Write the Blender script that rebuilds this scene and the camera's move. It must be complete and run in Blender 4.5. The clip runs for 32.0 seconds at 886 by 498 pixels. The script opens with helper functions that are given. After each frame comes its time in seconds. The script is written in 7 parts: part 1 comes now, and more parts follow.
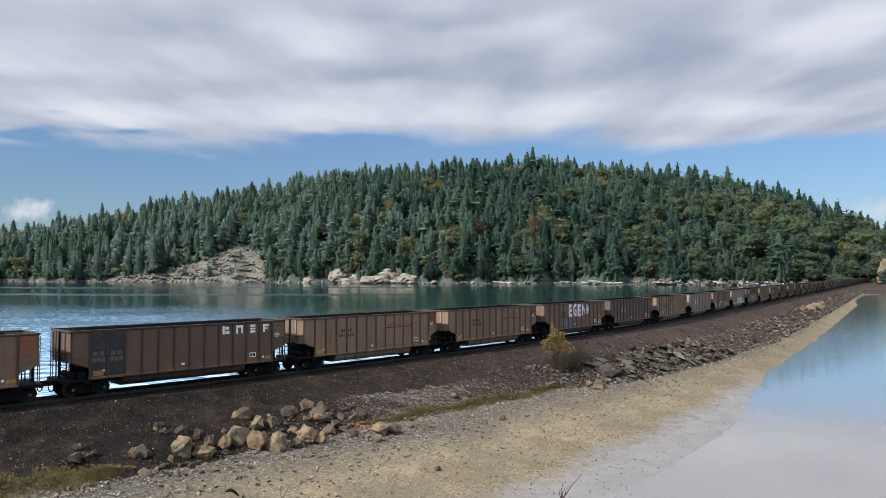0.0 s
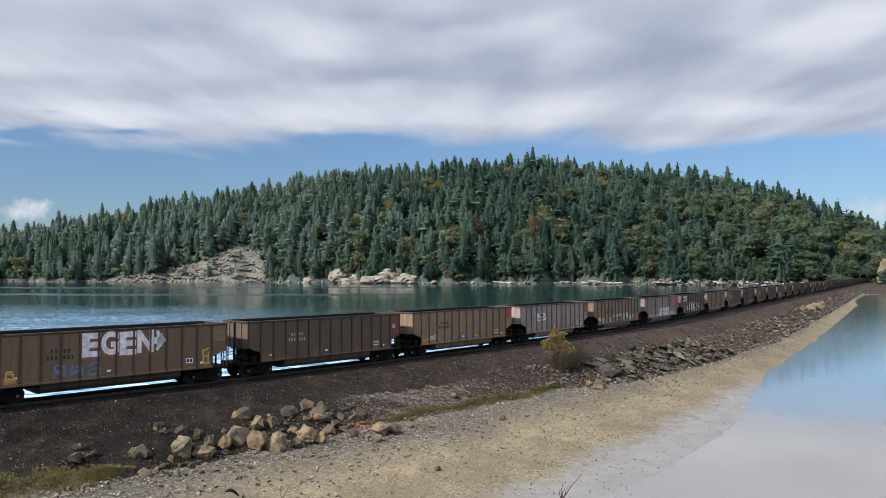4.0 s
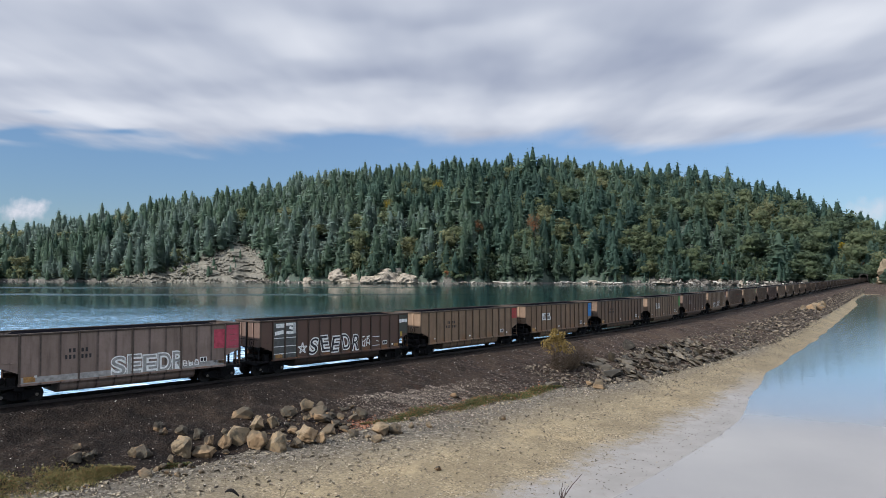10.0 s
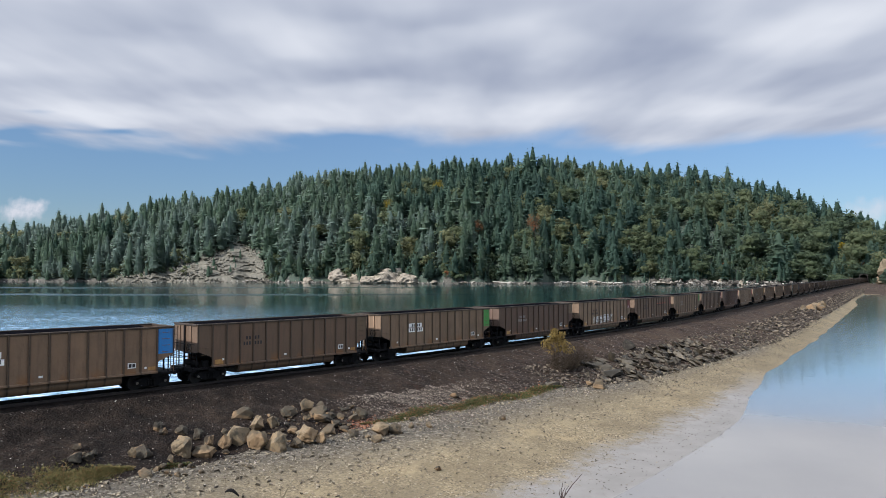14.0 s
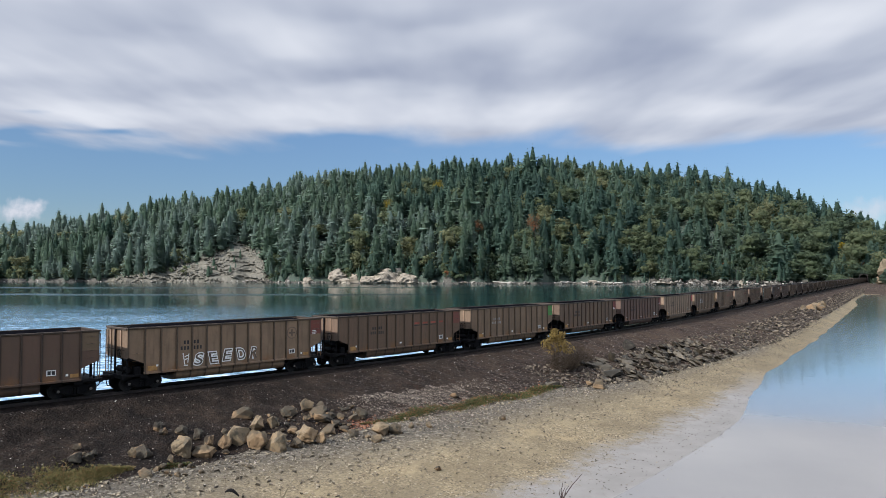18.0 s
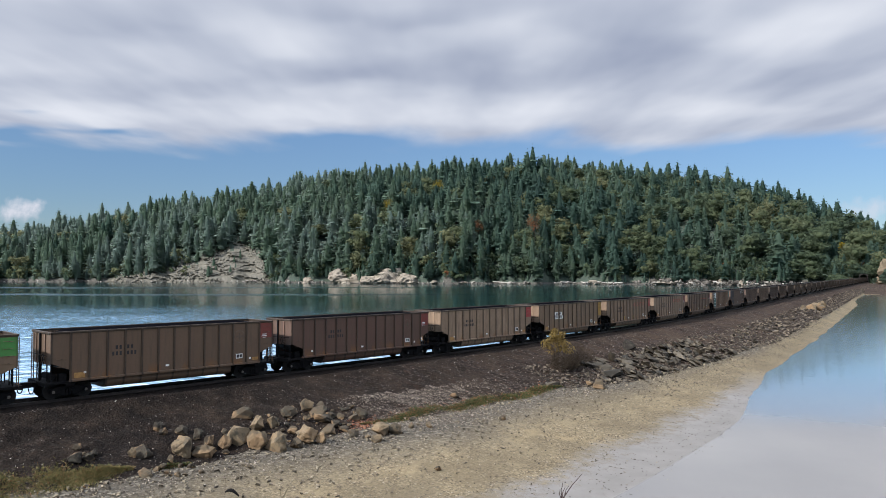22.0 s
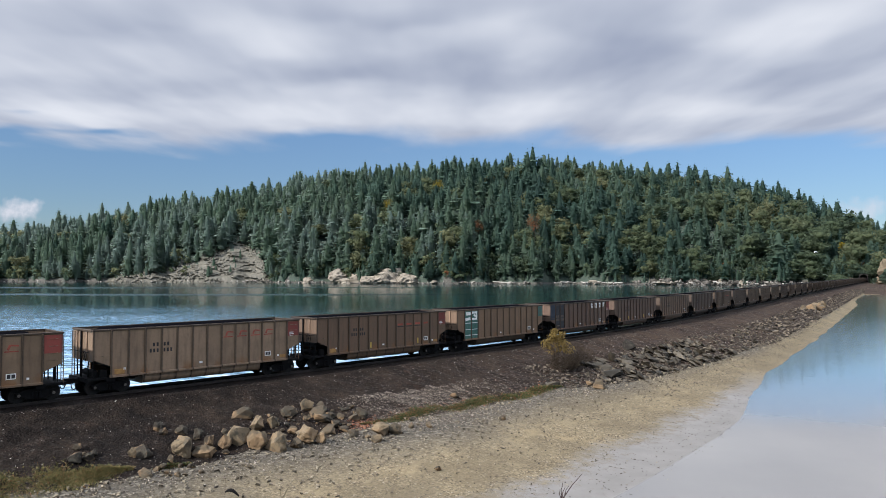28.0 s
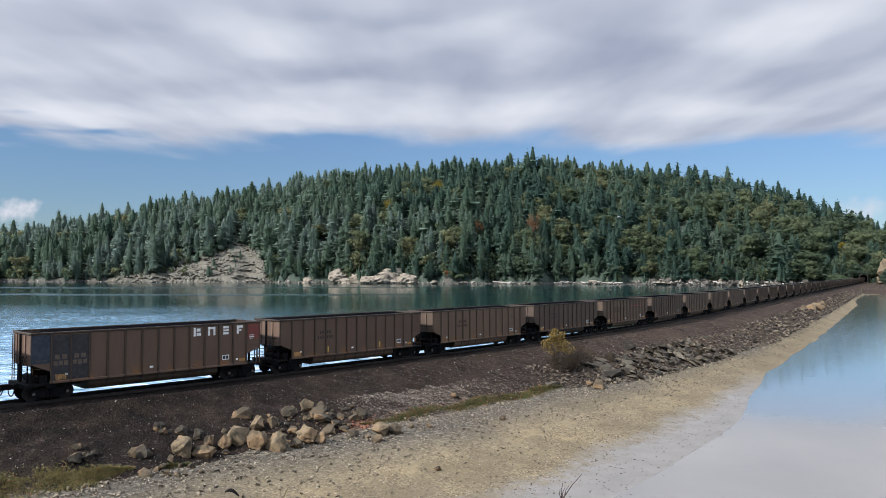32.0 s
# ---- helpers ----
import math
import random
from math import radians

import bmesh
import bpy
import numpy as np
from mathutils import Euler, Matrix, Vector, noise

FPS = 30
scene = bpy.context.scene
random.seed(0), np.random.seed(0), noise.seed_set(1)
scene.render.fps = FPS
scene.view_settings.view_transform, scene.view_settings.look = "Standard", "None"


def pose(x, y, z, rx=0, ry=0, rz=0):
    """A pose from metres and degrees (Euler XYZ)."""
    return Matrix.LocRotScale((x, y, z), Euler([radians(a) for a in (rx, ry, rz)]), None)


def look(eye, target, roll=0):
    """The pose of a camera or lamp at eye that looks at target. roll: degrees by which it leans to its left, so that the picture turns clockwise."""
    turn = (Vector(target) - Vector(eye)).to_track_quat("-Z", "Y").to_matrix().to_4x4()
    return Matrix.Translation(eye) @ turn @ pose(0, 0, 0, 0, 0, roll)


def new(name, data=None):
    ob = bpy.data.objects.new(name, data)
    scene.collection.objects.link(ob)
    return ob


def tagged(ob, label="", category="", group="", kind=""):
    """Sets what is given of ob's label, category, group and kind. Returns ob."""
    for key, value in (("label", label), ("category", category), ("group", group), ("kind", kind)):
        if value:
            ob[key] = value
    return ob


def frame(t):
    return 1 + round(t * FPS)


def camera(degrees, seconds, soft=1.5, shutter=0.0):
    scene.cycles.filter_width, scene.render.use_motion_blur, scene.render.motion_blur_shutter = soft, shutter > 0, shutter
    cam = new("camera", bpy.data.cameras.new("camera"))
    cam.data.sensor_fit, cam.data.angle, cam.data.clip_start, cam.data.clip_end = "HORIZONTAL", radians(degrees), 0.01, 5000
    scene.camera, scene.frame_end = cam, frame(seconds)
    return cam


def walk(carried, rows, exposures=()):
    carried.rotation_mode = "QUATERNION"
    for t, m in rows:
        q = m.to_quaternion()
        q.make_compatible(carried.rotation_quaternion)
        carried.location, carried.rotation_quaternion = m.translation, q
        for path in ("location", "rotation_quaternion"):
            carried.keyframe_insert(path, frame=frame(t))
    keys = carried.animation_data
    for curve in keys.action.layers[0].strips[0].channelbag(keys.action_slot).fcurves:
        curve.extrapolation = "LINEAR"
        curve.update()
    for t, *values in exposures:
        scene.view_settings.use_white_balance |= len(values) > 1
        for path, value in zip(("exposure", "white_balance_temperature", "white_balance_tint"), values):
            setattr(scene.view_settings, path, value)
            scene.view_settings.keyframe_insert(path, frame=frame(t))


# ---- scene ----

# ======== camera ========
RAIL_Z = 3.6          # top of rail above the water
EYE_Z = 10.845
cam = camera(63.0, 32.0, soft=0.55)
walk(cam, [(0, pose(0, 0, EYE_Z, 91.952, 0, 0)), (32, pose(0, 0, EYE_Z, 91.952, 0, 0))],
     exposures=[(0, 0.85, 6080, 10), (32, 0.85, 6080, 10)])

# ======== sky and sun ========
SUN_FROM = Vector((-0.80, -0.60, 0.0)).normalized()
SUN_EL = radians(37)


def make_world():
    w = bpy.data.worlds.new("sky")
    scene.world = w
    w.use_nodes = True
    nt = w.node_tree
    n, ln = nt.nodes, nt.links
    bg = n["Background"]
    sky = n.new("ShaderNodeTexSky")
    sky.sky_type, sky.sun_disc = "NISHITA", False
    sky.sun_elevation = SUN_EL
    sky.sun_rotation = math.atan2(SUN_FROM.x, SUN_FROM.y)
    sky.air_density, sky.dust_density, sky.ozone_density = 0.9, 0.05, 2.0
    # broken cloud high overhead
    tc = n.new("ShaderNodeTexCoord")
    sep = n.new("ShaderNodeSeparateXYZ")
    ln.new(tc.outputs["Generated"], sep.inputs[0])
    ns = n.new("ShaderNodeTexNoise")
    ns.inputs["Scale"].default_value, ns.inputs["Detail"].default_value = 2.2, 5
    ln.new(tc.outputs["Generated"], ns.inputs["Vector"])
    r1 = n.new("ShaderNodeMapRange")
    r1.inputs["From Min"].default_value, r1.inputs["From Max"].default_value = 0.40, 0.58
    ln.new(ns.outputs["Fac"], r1.inputs["Value"])
    r2 = n.new("ShaderNodeMapRange")
    r2.inputs["From Min"].default_value, r2.inputs["From Max"].default_value = 0.32, 0.45
    ln.new(sep.outputs["Z"], r2.inputs["Value"])
    mul = n.new("ShaderNodeMath")
    mul.operation = "MULTIPLY"
    ln.new(r1.outputs[0], mul.inputs[0])
    ln.new(r2.outputs[0], mul.inputs[1])
    mix = n.new("ShaderNodeMix")
    mix.data_type = "RGBA"
    ln.new(mul.outputs[0], mix.inputs[0])
    deep = n.new("ShaderNodeMix")
    deep.data_type, deep.blend_type = "RGBA", "MULTIPLY"
    deep.inputs[0].default_value, deep.inputs[7].default_value = 1.0, (0.91, 0.98, 1.05, 1)
    ln.new(sky.outputs[0], deep.inputs[6])
    low = n.new("ShaderNodeMapRange")
    for key, val in zip(("From Min", "From Max", "To Min", "To Max"), (0.02, 0.24, 0.6, 0.96)):
        low.inputs[key].default_value = val
    ln.new(sep.outputs["Z"], low.inputs["Value"])
    dim = n.new("ShaderNodeMix")
    dim.data_type, dim.blend_type = "RGBA", "MULTIPLY"
    dim.inputs[0].default_value = 1.0
    ln.new(deep.outputs[2], dim.inputs[6])
    ln.new(low.outputs[0], dim.inputs[7])
    ln.new(dim.outputs[2], mix.inputs[6])
    mix.inputs[7].default_value = (20.0, 21.2, 23.4, 1)
    ln.new(mix.outputs[2], bg.inputs["Color"])
    bg.inputs["Strength"].default_value = 0.062


make_world()
sun = new("sun", bpy.data.lights.new("sun", "SUN"))
sun.data.energy, sun.data.angle, sun.data.color = 3.5, radians(0.6), (1.0, 0.945, 0.87)
sun.matrix_world = look(SUN_FROM * 50 * math.cos(SUN_EL) + Vector((0, 0, 50 * math.sin(SUN_EL))), (0, 0, 0))


# ======== materials ========
class Mat:
    """A small wrapper that keeps node materials short."""

    def __init__(self, name, rough=0.8, metal=0.0, spec=0.4):
        self.m = bpy.data.materials.new(name)
        self.m.use_nodes = True
        self.t = self.m.node_tree
        self.b = self.t.nodes["Principled BSDF"]
        self.b.inputs["Roughness"].default_value = rough
        self.b.inputs["Metallic"].default_value = metal
        self.b.inputs["Specular IOR Level"].default_value = spec

    def node(self, kind, **kw):
        nd = self.t.nodes.new(kind)
        for k, v in kw.items():
            nd.inputs[k.replace("_", " ")].default_value = v
        return nd

    def link(self, a, b):
        self.t.links.new(a, b)

    def coord(self, which="Object"):
        return self.node("ShaderNodeTexCoord").outputs[which]

    def noise(self, scale, detail=4, rough=0.55, vec=None, stretch=None):
        nd = self.node("ShaderNodeTexNoise", Scale=scale, Detail=detail, Roughness=rough)
        v = vec if vec is not None else self.coord()
        if stretch:
            mp = self.node("ShaderNodeMapping")
            mp.inputs["Scale"].default_value = stretch
            self.link(v, mp.inputs["Vector"])
            v = mp.outputs[0]
        self.link(v, nd.inputs["Vector"])
        return nd.outputs["Fac"]

    def voronoi(self, scale, out="Distance", vec=None):
        nd = self.node("ShaderNodeTexVoronoi", Scale=scale)
        self.link(vec if vec is not None else self.coord(), nd.inputs["Vector"])
        return nd.outputs[out]

    def ramp(self, fac, stops):
        nd = self.t.nodes.new("ShaderNodeValToRGB")
        e = nd.color_ramp.elements
        while len(e) < len(stops):
            e.new(0.5)
        for el, (p, c) in zip(e, stops):
            el.position = p
            el.color = (*c, 1) if len(c) == 3 else c
        self.link(fac, nd.inputs[0])
        return nd.outputs[0]

    def mix(self, fac, a, b, mode="MIX"):
        nd = self.t.nodes.new("ShaderNodeMix")
        nd.data_type, nd.blend_type = "RGBA", mode
        for i, v in ((0, fac), (6, a), (7, b)):
            if isinstance(v, (int, float)):
                nd.inputs[i].default_value = v
            elif isinstance(v, tuple):
                nd.inputs[i].default_value = (*v, 1)
            else:
                self.link(v, nd.inputs[i])
        return nd.outputs[2]

    def rng(self, v, a, b, c=0.0, d=1.0):
        nd = self.node("ShaderNodeMapRange")
        for k, x in zip(("From Min", "From Max", "To Min", "To Max"), (a, b, c, d)):
            nd.inputs[k].default_value = x
        self.link(v, nd.inputs["Value"])
        return nd.outputs[0]

    def color(self, c):
        if isinstance(c, tuple):
            self.b.inputs["Base Color"].default_value = (*c, 1)
        else:
            self.link(c, self.b.inputs["Base Color"])
        return self

    def rough(self, r):
        self.link(r, self.b.inputs["Roughness"])
        return self

    def bump(self, h, strength=0.4, dist=0.05):
        nd = self.node("ShaderNodeBump", Strength=strength, Distance=dist)
        self.link(h, nd.inputs["Height"])
        self.link(nd.outputs[0], self.b.inputs["Normal"])
        return self

    def island(self):
        return self.t.nodes.new("ShaderNodeNewGeometry").outputs["Random Per Island"]

    def objrand(self):
        return self.t.nodes.new("ShaderNodeObjectInfo").outputs["Random"]

    def objcolor(self):
        return self.t.nodes.new("ShaderNodeObjectInfo").outputs["Color"]


def mat_paint():
    """Weathered freight-car paint in the part's own colour, with grime and rust streaks."""
    k = Mat("car_paint", 0.62, 0.0, 0.35)
    g = k.coord("Object")
    streak = k.noise(1.6, 5, 0.6, g, (2.5, 2.5, 0.35))
    dirt = k.noise(7.0, 5, 0.6, g)
    px = k.node("ShaderNodeSeparateXYZ")
    k.link(g, px.inputs[0])
    bayno = k.node("ShaderNodeMath")
    bayno.operation = "MULTIPLY_ADD"
    bayno.inputs[1].default_value, bayno.inputs[2].default_value = 1 / 1.0333, 6.0
    k.link(px.outputs[0], bayno.inputs[0])
    flo = k.node("ShaderNodeMath")
    flo.operation = "FLOOR"
    k.link(bayno.outputs[0], flo.inputs[0])
    seed = k.node("ShaderNodeMath")
    seed.operation = "MULTIPLY_ADD"
    seed.inputs[1].default_value = 97.0
    k.link(k.objrand(), seed.inputs[0])
    k.link(flo.outputs[0], seed.inputs[2])
    wn = k.node("ShaderNodeTexWhiteNoise")
    wn.noise_dimensions = "1D"
    k.link(seed.outputs[0], wn.inputs["W"])
    c = k.mix(k.rng(wn.outputs["Value"], 0, 1, 0.0, 0.3), k.objcolor(), (0.085, 0.058, 0.035))
    c = k.mix(k.rng(k.noise(0.9, 4, 0.6, g), 0.45, 0.7, 0, 0.3), c, (0.115, 0.08, 0.048))
    c = k.mix(k.rng(streak, 0.46, 0.74, 0, 0.5), c, (0.075, 0.05, 0.033))
    c = k.mix(k.rng(dirt, 0.5, 0.8, 0, 0.3), c, (0.13, 0.088, 0.054))
    # shade beside the ribs painted in dark; rust and dirt along the sill
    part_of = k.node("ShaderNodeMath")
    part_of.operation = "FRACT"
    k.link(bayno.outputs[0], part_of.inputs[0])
    rib_shade = k.node("ShaderNodeMath")
    rib_shade.operation = "MULTIPLY"
    k.link(k.rng(part_of.outputs[0], 0.045, 0.12, 0.85, 0.0), rib_shade.inputs[0])
    k.link(k.rng(k.noise(2.3, 4, 0.6, g), 0.3, 0.6, 0.55, 1.0), rib_shade.inputs[1])
    c = k.mix(rib_shade.outputs[0], c, (0.022, 0.015, 0.011))
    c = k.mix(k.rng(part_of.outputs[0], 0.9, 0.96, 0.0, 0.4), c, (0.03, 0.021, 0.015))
    sill = k.node("ShaderNodeMath")
    sill.operation = "MULTIPLY"
    k.link(k.rng(px.outputs[2], 1.15, 1.75, 1.0, 0.0), sill.inputs[0])
    k.link(k.rng(k.noise(1.1, 3, 0.6, g, (1.0, 1.0, 0.6)), 0.5, 0.62, 0.0, 0.75), sill.inputs[1])
    edge = k.node("ShaderNodeMath")
    edge.operation = "MULTIPLY"
    k.link(sill.outputs[0], edge.inputs[0])
    k.link(k.rng(px.outputs[2], 1.08, 1.14, 0.0, 1.0), edge.inputs[1])
    c = k.mix(edge.outputs[0], c, (0.2, 0.09, 0.03))
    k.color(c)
    k.rough(k.rng(dirt, 0.3, 0.7, 0.5, 0.75))
    return k.bump(k.noise(3.0, 3), 0.15, 0.01).m


def mat_flat(name, c, rough=0.7, metal=0.0, vary=0.35, scale=6.0, bump=0.2, spec=0.3):
    k = Mat(name, rough, metal, spec)
    n = k.noise(scale, 5)
    dark = tuple(v * (1 - vary) for v in c)
    light = tuple(min(1, v * (1 + vary)) for v in c)
    k.color(k.ramp(n, [(0.3, dark), (0.7, light)]))
    return k.bump(k.noise(scale * 4, 4), bump, 0.02).m


def mat_ballast():
    """Crushed stone, earth and spilt coal on the bank."""
    k = Mat("ballast", 0.92, 0, 0.1)
    sep = k.node("ShaderNodeSeparateColor")
    k.link(k.voronoi(8.0, "Color"), sep.inputs[0])
    stones = k.ramp(sep.outputs[0], [(0.0, (0.010, 0.0075, 0.006)), (0.5, (0.028, 0.019, 0.0145)), (0.85, (0.06, 0.042, 0.032)), (0.97, (0.13, 0.105, 0.088)), (1.0, (0.32, 0.28, 0.24))])
    # brown earth washed out of the bank
    earth = k.ramp(k.noise(5.0, 6, 0.7), [(0.3, (0.025, 0.017, 0.0125)), (0.55, (0.072, 0.05, 0.034)), (0.75, (0.14, 0.1, 0.071))])
    c = k.mix(k.rng(k.noise(0.28, 6, 0.62), 0.42, 0.62, 0.05, 0.8), stones, earth)
    # old rusty leaf litter
    c = k.mix(k.rng(k.noise(1.7, 5, 0.7), 0.56, 0.68, 0, 0.55), c, (0.085, 0.042, 0.027))
    # spilt coal dust, thickest along the older stretch of the bank
    sp = k.node("ShaderNodeSeparateXYZ")
    k.link(k.coord(), sp.inputs[0])
    dust = k.node("ShaderNodeMath")
    dust.operation = "MULTIPLY"
    k.link(k.rng(sp.outputs[0], -14, 18, 0.97, 0.0), dust.inputs[0])
    k.link(k.rng(k.noise(0.6, 6, 0.65), 0.36, 0.6, 0.55, 1.0), dust.inputs[1])
    c = k.mix(dust.outputs[0], c, (0.0095, 0.007, 0.0055))
    k.color(c)
    lumps = k.node("ShaderNodeMath")
    lumps.operation = "ADD"
    k.link(k.voronoi(8.0), lumps.inputs[0])
    k.link(k.rng(k.noise(2.2, 5, 0.65), 0.3, 0.7, 0, 1.6), lumps.inputs[1])
    return k.bump(lumps.outputs[0], 1.0, 0.09).m


def mat_beach():
    """Ochre pebbles above, smooth grey mud below."""
    k = Mat("beach_sand", 0.9, 0, 0.15)
    big = k.noise(0.12, 6, 0.6)
    c = k.ramp(big, [(0.32, (0.14, 0.112, 0.072)), (0.5, (0.225, 0.176, 0.105)), (0.68, (0.3, 0.225, 0.122))])
    c = k.mix(k.rng(k.noise(1.1, 6, 0.65), 0.46, 0.66, 0, 0.6), c, (0.105, 0.083, 0.055))
    # shells, grit and weed fragments
    sep = k.node("ShaderNodeSeparateColor")
    k.link(k.voronoi(11.0, "Color"), sep.inputs[0])
    grit = k.ramp(sep.outputs[0], [(0.0, (0.075, 0.058, 0.038)), (0.35, (0.145, 0.112, 0.068)), (0.7, (0.21, 0.163, 0.095)), (0.94, (0.275, 0.22, 0.135)), (1.0, (0.4, 0.34, 0.24))])
    c = k.mix(k.rng(k.noise(0.5, 5, 0.65), 0.35, 0.6, 0.25, 0.9), c, grit)
    # wrack lines that run with the shore
    c = k.mix(k.rng(k.noise(3.2, 6, 0.75), 0.56, 0.66, 0, 0.7), c, (0.06, 0.05, 0.033))
    pz = k.node("ShaderNodeSeparateXYZ")
    k.link(k.coord(), pz.inputs[0])
    hgt = k.node("ShaderNodeMath")
    hgt.operation = "ADD"
    k.link(pz.outputs[2], hgt.inputs[0])
    k.link(k.rng(k.noise(1.3, 6, 0.7), 0.3, 0.7, -0.05, 0.05), hgt.inputs[1])
    # a damp olive band half way down
    c = k.mix(k.rng(k.noise(0.2, 4, 0.6), 0.44, 0.58, 0, 0.55), c, (0.118, 0.092, 0.056))
    grav = k.rng(hgt.outputs[0], 0.5, 0.9, 0, 0.9)
    sg = k.node("ShaderNodeSeparateColor")
    k.link(k.voronoi(7.0, "Color"), sg.inputs[0])
    gv = k.ramp(sg.outputs[0], [(0.0, (0.034, 0.029, 0.023)), (0.5, (0.076, 0.066, 0.052)), (0.85, (0.118, 0.103, 0.082)), (1.0, (0.21, 0.185, 0.145))])
    c = k.mix(grav, c, gv)
    damp = k.node("ShaderNodeMath")
    damp.operation = "MULTIPLY"
    k.link(k.rng(hgt.outputs[0], 0.09, 0.19, 1, 0), damp.inputs[0])
    k.link(k.rng(pz.outputs[1], 64, 82, 1, 0), damp.inputs[1])
    wet = damp.outputs[0]
    mud = k.ramp(k.noise(0.5, 5, 0.6), [(0.3, (0.16, 0.145, 0.128)), (0.7, (0.205, 0.187, 0.168))])
    mud = k.mix(k.rng(k.noise(2.6, 5, 0.7), 0.6, 0.7, 0, 0.5), mud, (0.15, 0.125, 0.1))
    c = k.mix(wet, c, mud)
    k.color(c)
    k.rough(k.rng(wet, 0, 1, 0.95, 0.55))
    h = k.node("ShaderNodeMath")
    h.operation = "MULTIPLY"
    k.link(k.rng(k.voronoi(9.0), 0, 0.6, 0.0, 1.0), h.inputs[0])
    k.link(k.rng(wet, 0, 1, 1, 0.04), h.inputs[1])
    return k.bump(h.outputs[0], 0.8, 0.05).m


def mat_lagoon():
    """Still shallow water: grey mud shows near the shore, the deep part is dark."""
    k = Mat("lagoon_water", 0.05, 0, 0.5)
    k.b.inputs["IOR"].default_value = 1.33
    g = k.coord()
    sp = k.node("ShaderNodeSeparateXYZ")
    k.link(g, sp.inputs[0])
    c = k.mix(k.rng(k.noise(0.09, 5, 0.6), 0.35, 0.65, 0, 0.5), (0.205, 0.19, 0.173), (0.168, 0.16, 0.15))
    # bluish grey in the middle reach imitates the sky's reflection
    c = k.mix(k.rng(sp.outputs[1], 50, 80, 0.0, 1.0), c, (0.13, 0.17, 0.2))
    k.color(k.mix(k.rng(sp.outputs[1], 110, 190, 0.0, 1.0), c, (0.045, 0.062, 0.06)))
    swell = k.node("ShaderNodeMath")
    swell.operation = "MULTIPLY"
    k.link(k.noise(0.9, 4, 0.6, g, (0.6, 1.0, 1.0)), swell.inputs[0])
    k.link(k.rng(sp.outputs[1], 62, 125, 0.002, 0.045), swell.inputs[1])
    return k.bump(swell.outputs[0], 1.0, 1.0).m


def mat_bay():
    """Deep green water, smooth under the hill, with wind lanes far out and short ripples near the bank."""
    k = Mat("bay_water", 0.06, 0, 0.5)
    k.b.inputs["IOR"].default_value = 1.33
    g = k.coord()
    sp = k.node("ShaderNodeSeparateXYZ")
    k.link(g, sp.inputs[0])

    def calc(op, a, b):
        m = k.node("ShaderNodeMath")
        m.operation = op
        for i, v in enumerate((a, b)):
            if isinstance(v, (int, float)):
                m.inputs[i].default_value = v
            else:
                k.link(v, m.inputs[i])
        return m.outputs[0]
    wob = k.rng(k.noise(0.011, 4, 0.55, g, (1.0, 0.25, 1.0)), 0.3, 0.7, -1.0, 1.0)

    def lane(dist, half, sway, x0, x1, least):
        off = calc("ABSOLUTE", calc("ADD", calc("SUBTRACT", sp.outputs[1], dist), calc("MULTIPLY", wob, sway)), 0)
        return calc("MULTIPLY", k.rng(off, 0.0, half, 1.0, 0.0), k.rng(sp.outputs[0], x0, x1, 1.0, least))
    lanes = calc("MAXIMUM", lane(560, 34, 16, -120, 40, 0.1), lane(372, 22, 12, -90, 60, 0.12))
    # reflected sky painted in as pale colour, strongest along the bank
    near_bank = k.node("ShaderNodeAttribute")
    near_bank.attribute_name = "sky_pale"
    sky_tint = calc("MULTIPLY", near_bank.outputs["Fac"], k.rng(k.noise(0.55, 5, 0.7, g, (0.45, 1.0, 1.0)), 0.38, 0.62, 0.2, 1.0))
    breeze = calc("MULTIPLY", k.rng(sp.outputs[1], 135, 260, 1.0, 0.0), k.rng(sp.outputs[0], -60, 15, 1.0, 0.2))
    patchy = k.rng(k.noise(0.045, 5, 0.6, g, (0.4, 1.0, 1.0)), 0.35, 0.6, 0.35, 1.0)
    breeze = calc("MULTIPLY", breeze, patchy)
    # bright ripple glints, painted into the same pale colour
    ripple_glint = calc("MULTIPLY", calc("MULTIPLY", breeze, k.rng(sp.outputs[0], -70, -25, 1.0, 0.0)), k.rng(k.noise(1.0, 2, 0.5, g, (0.75, 0.36, 1.0)), 0.46, 0.6, 0.0, 0.8))
    sky_tint = calc("MAXIMUM", sky_tint, ripple_glint)
    k.color(k.ramp(sky_tint, [(0.0, (0.005, 0.024, 0.024)), (0.35, (0.17, 0.31, 0.44)), (0.75, (0.42, 0.57, 0.72)), (1.0, (0.74, 0.82, 0.9))]))
    k.rough(calc("ADD", calc("ADD", 0.09, calc("MULTIPLY", lanes, 0.2)), calc("MULTIPLY", breeze, 0.05)))
    amp = calc("ADD", calc("MULTIPLY", breeze, 0.6), calc("ADD", 0.022, calc("MULTIPLY", lanes, 0.02)))
    return k.bump(calc("MULTIPLY", k.noise(1.0, 2, 0.5, g, (0.75, 0.42, 1.0)), amp), 1.0, 1.0).m


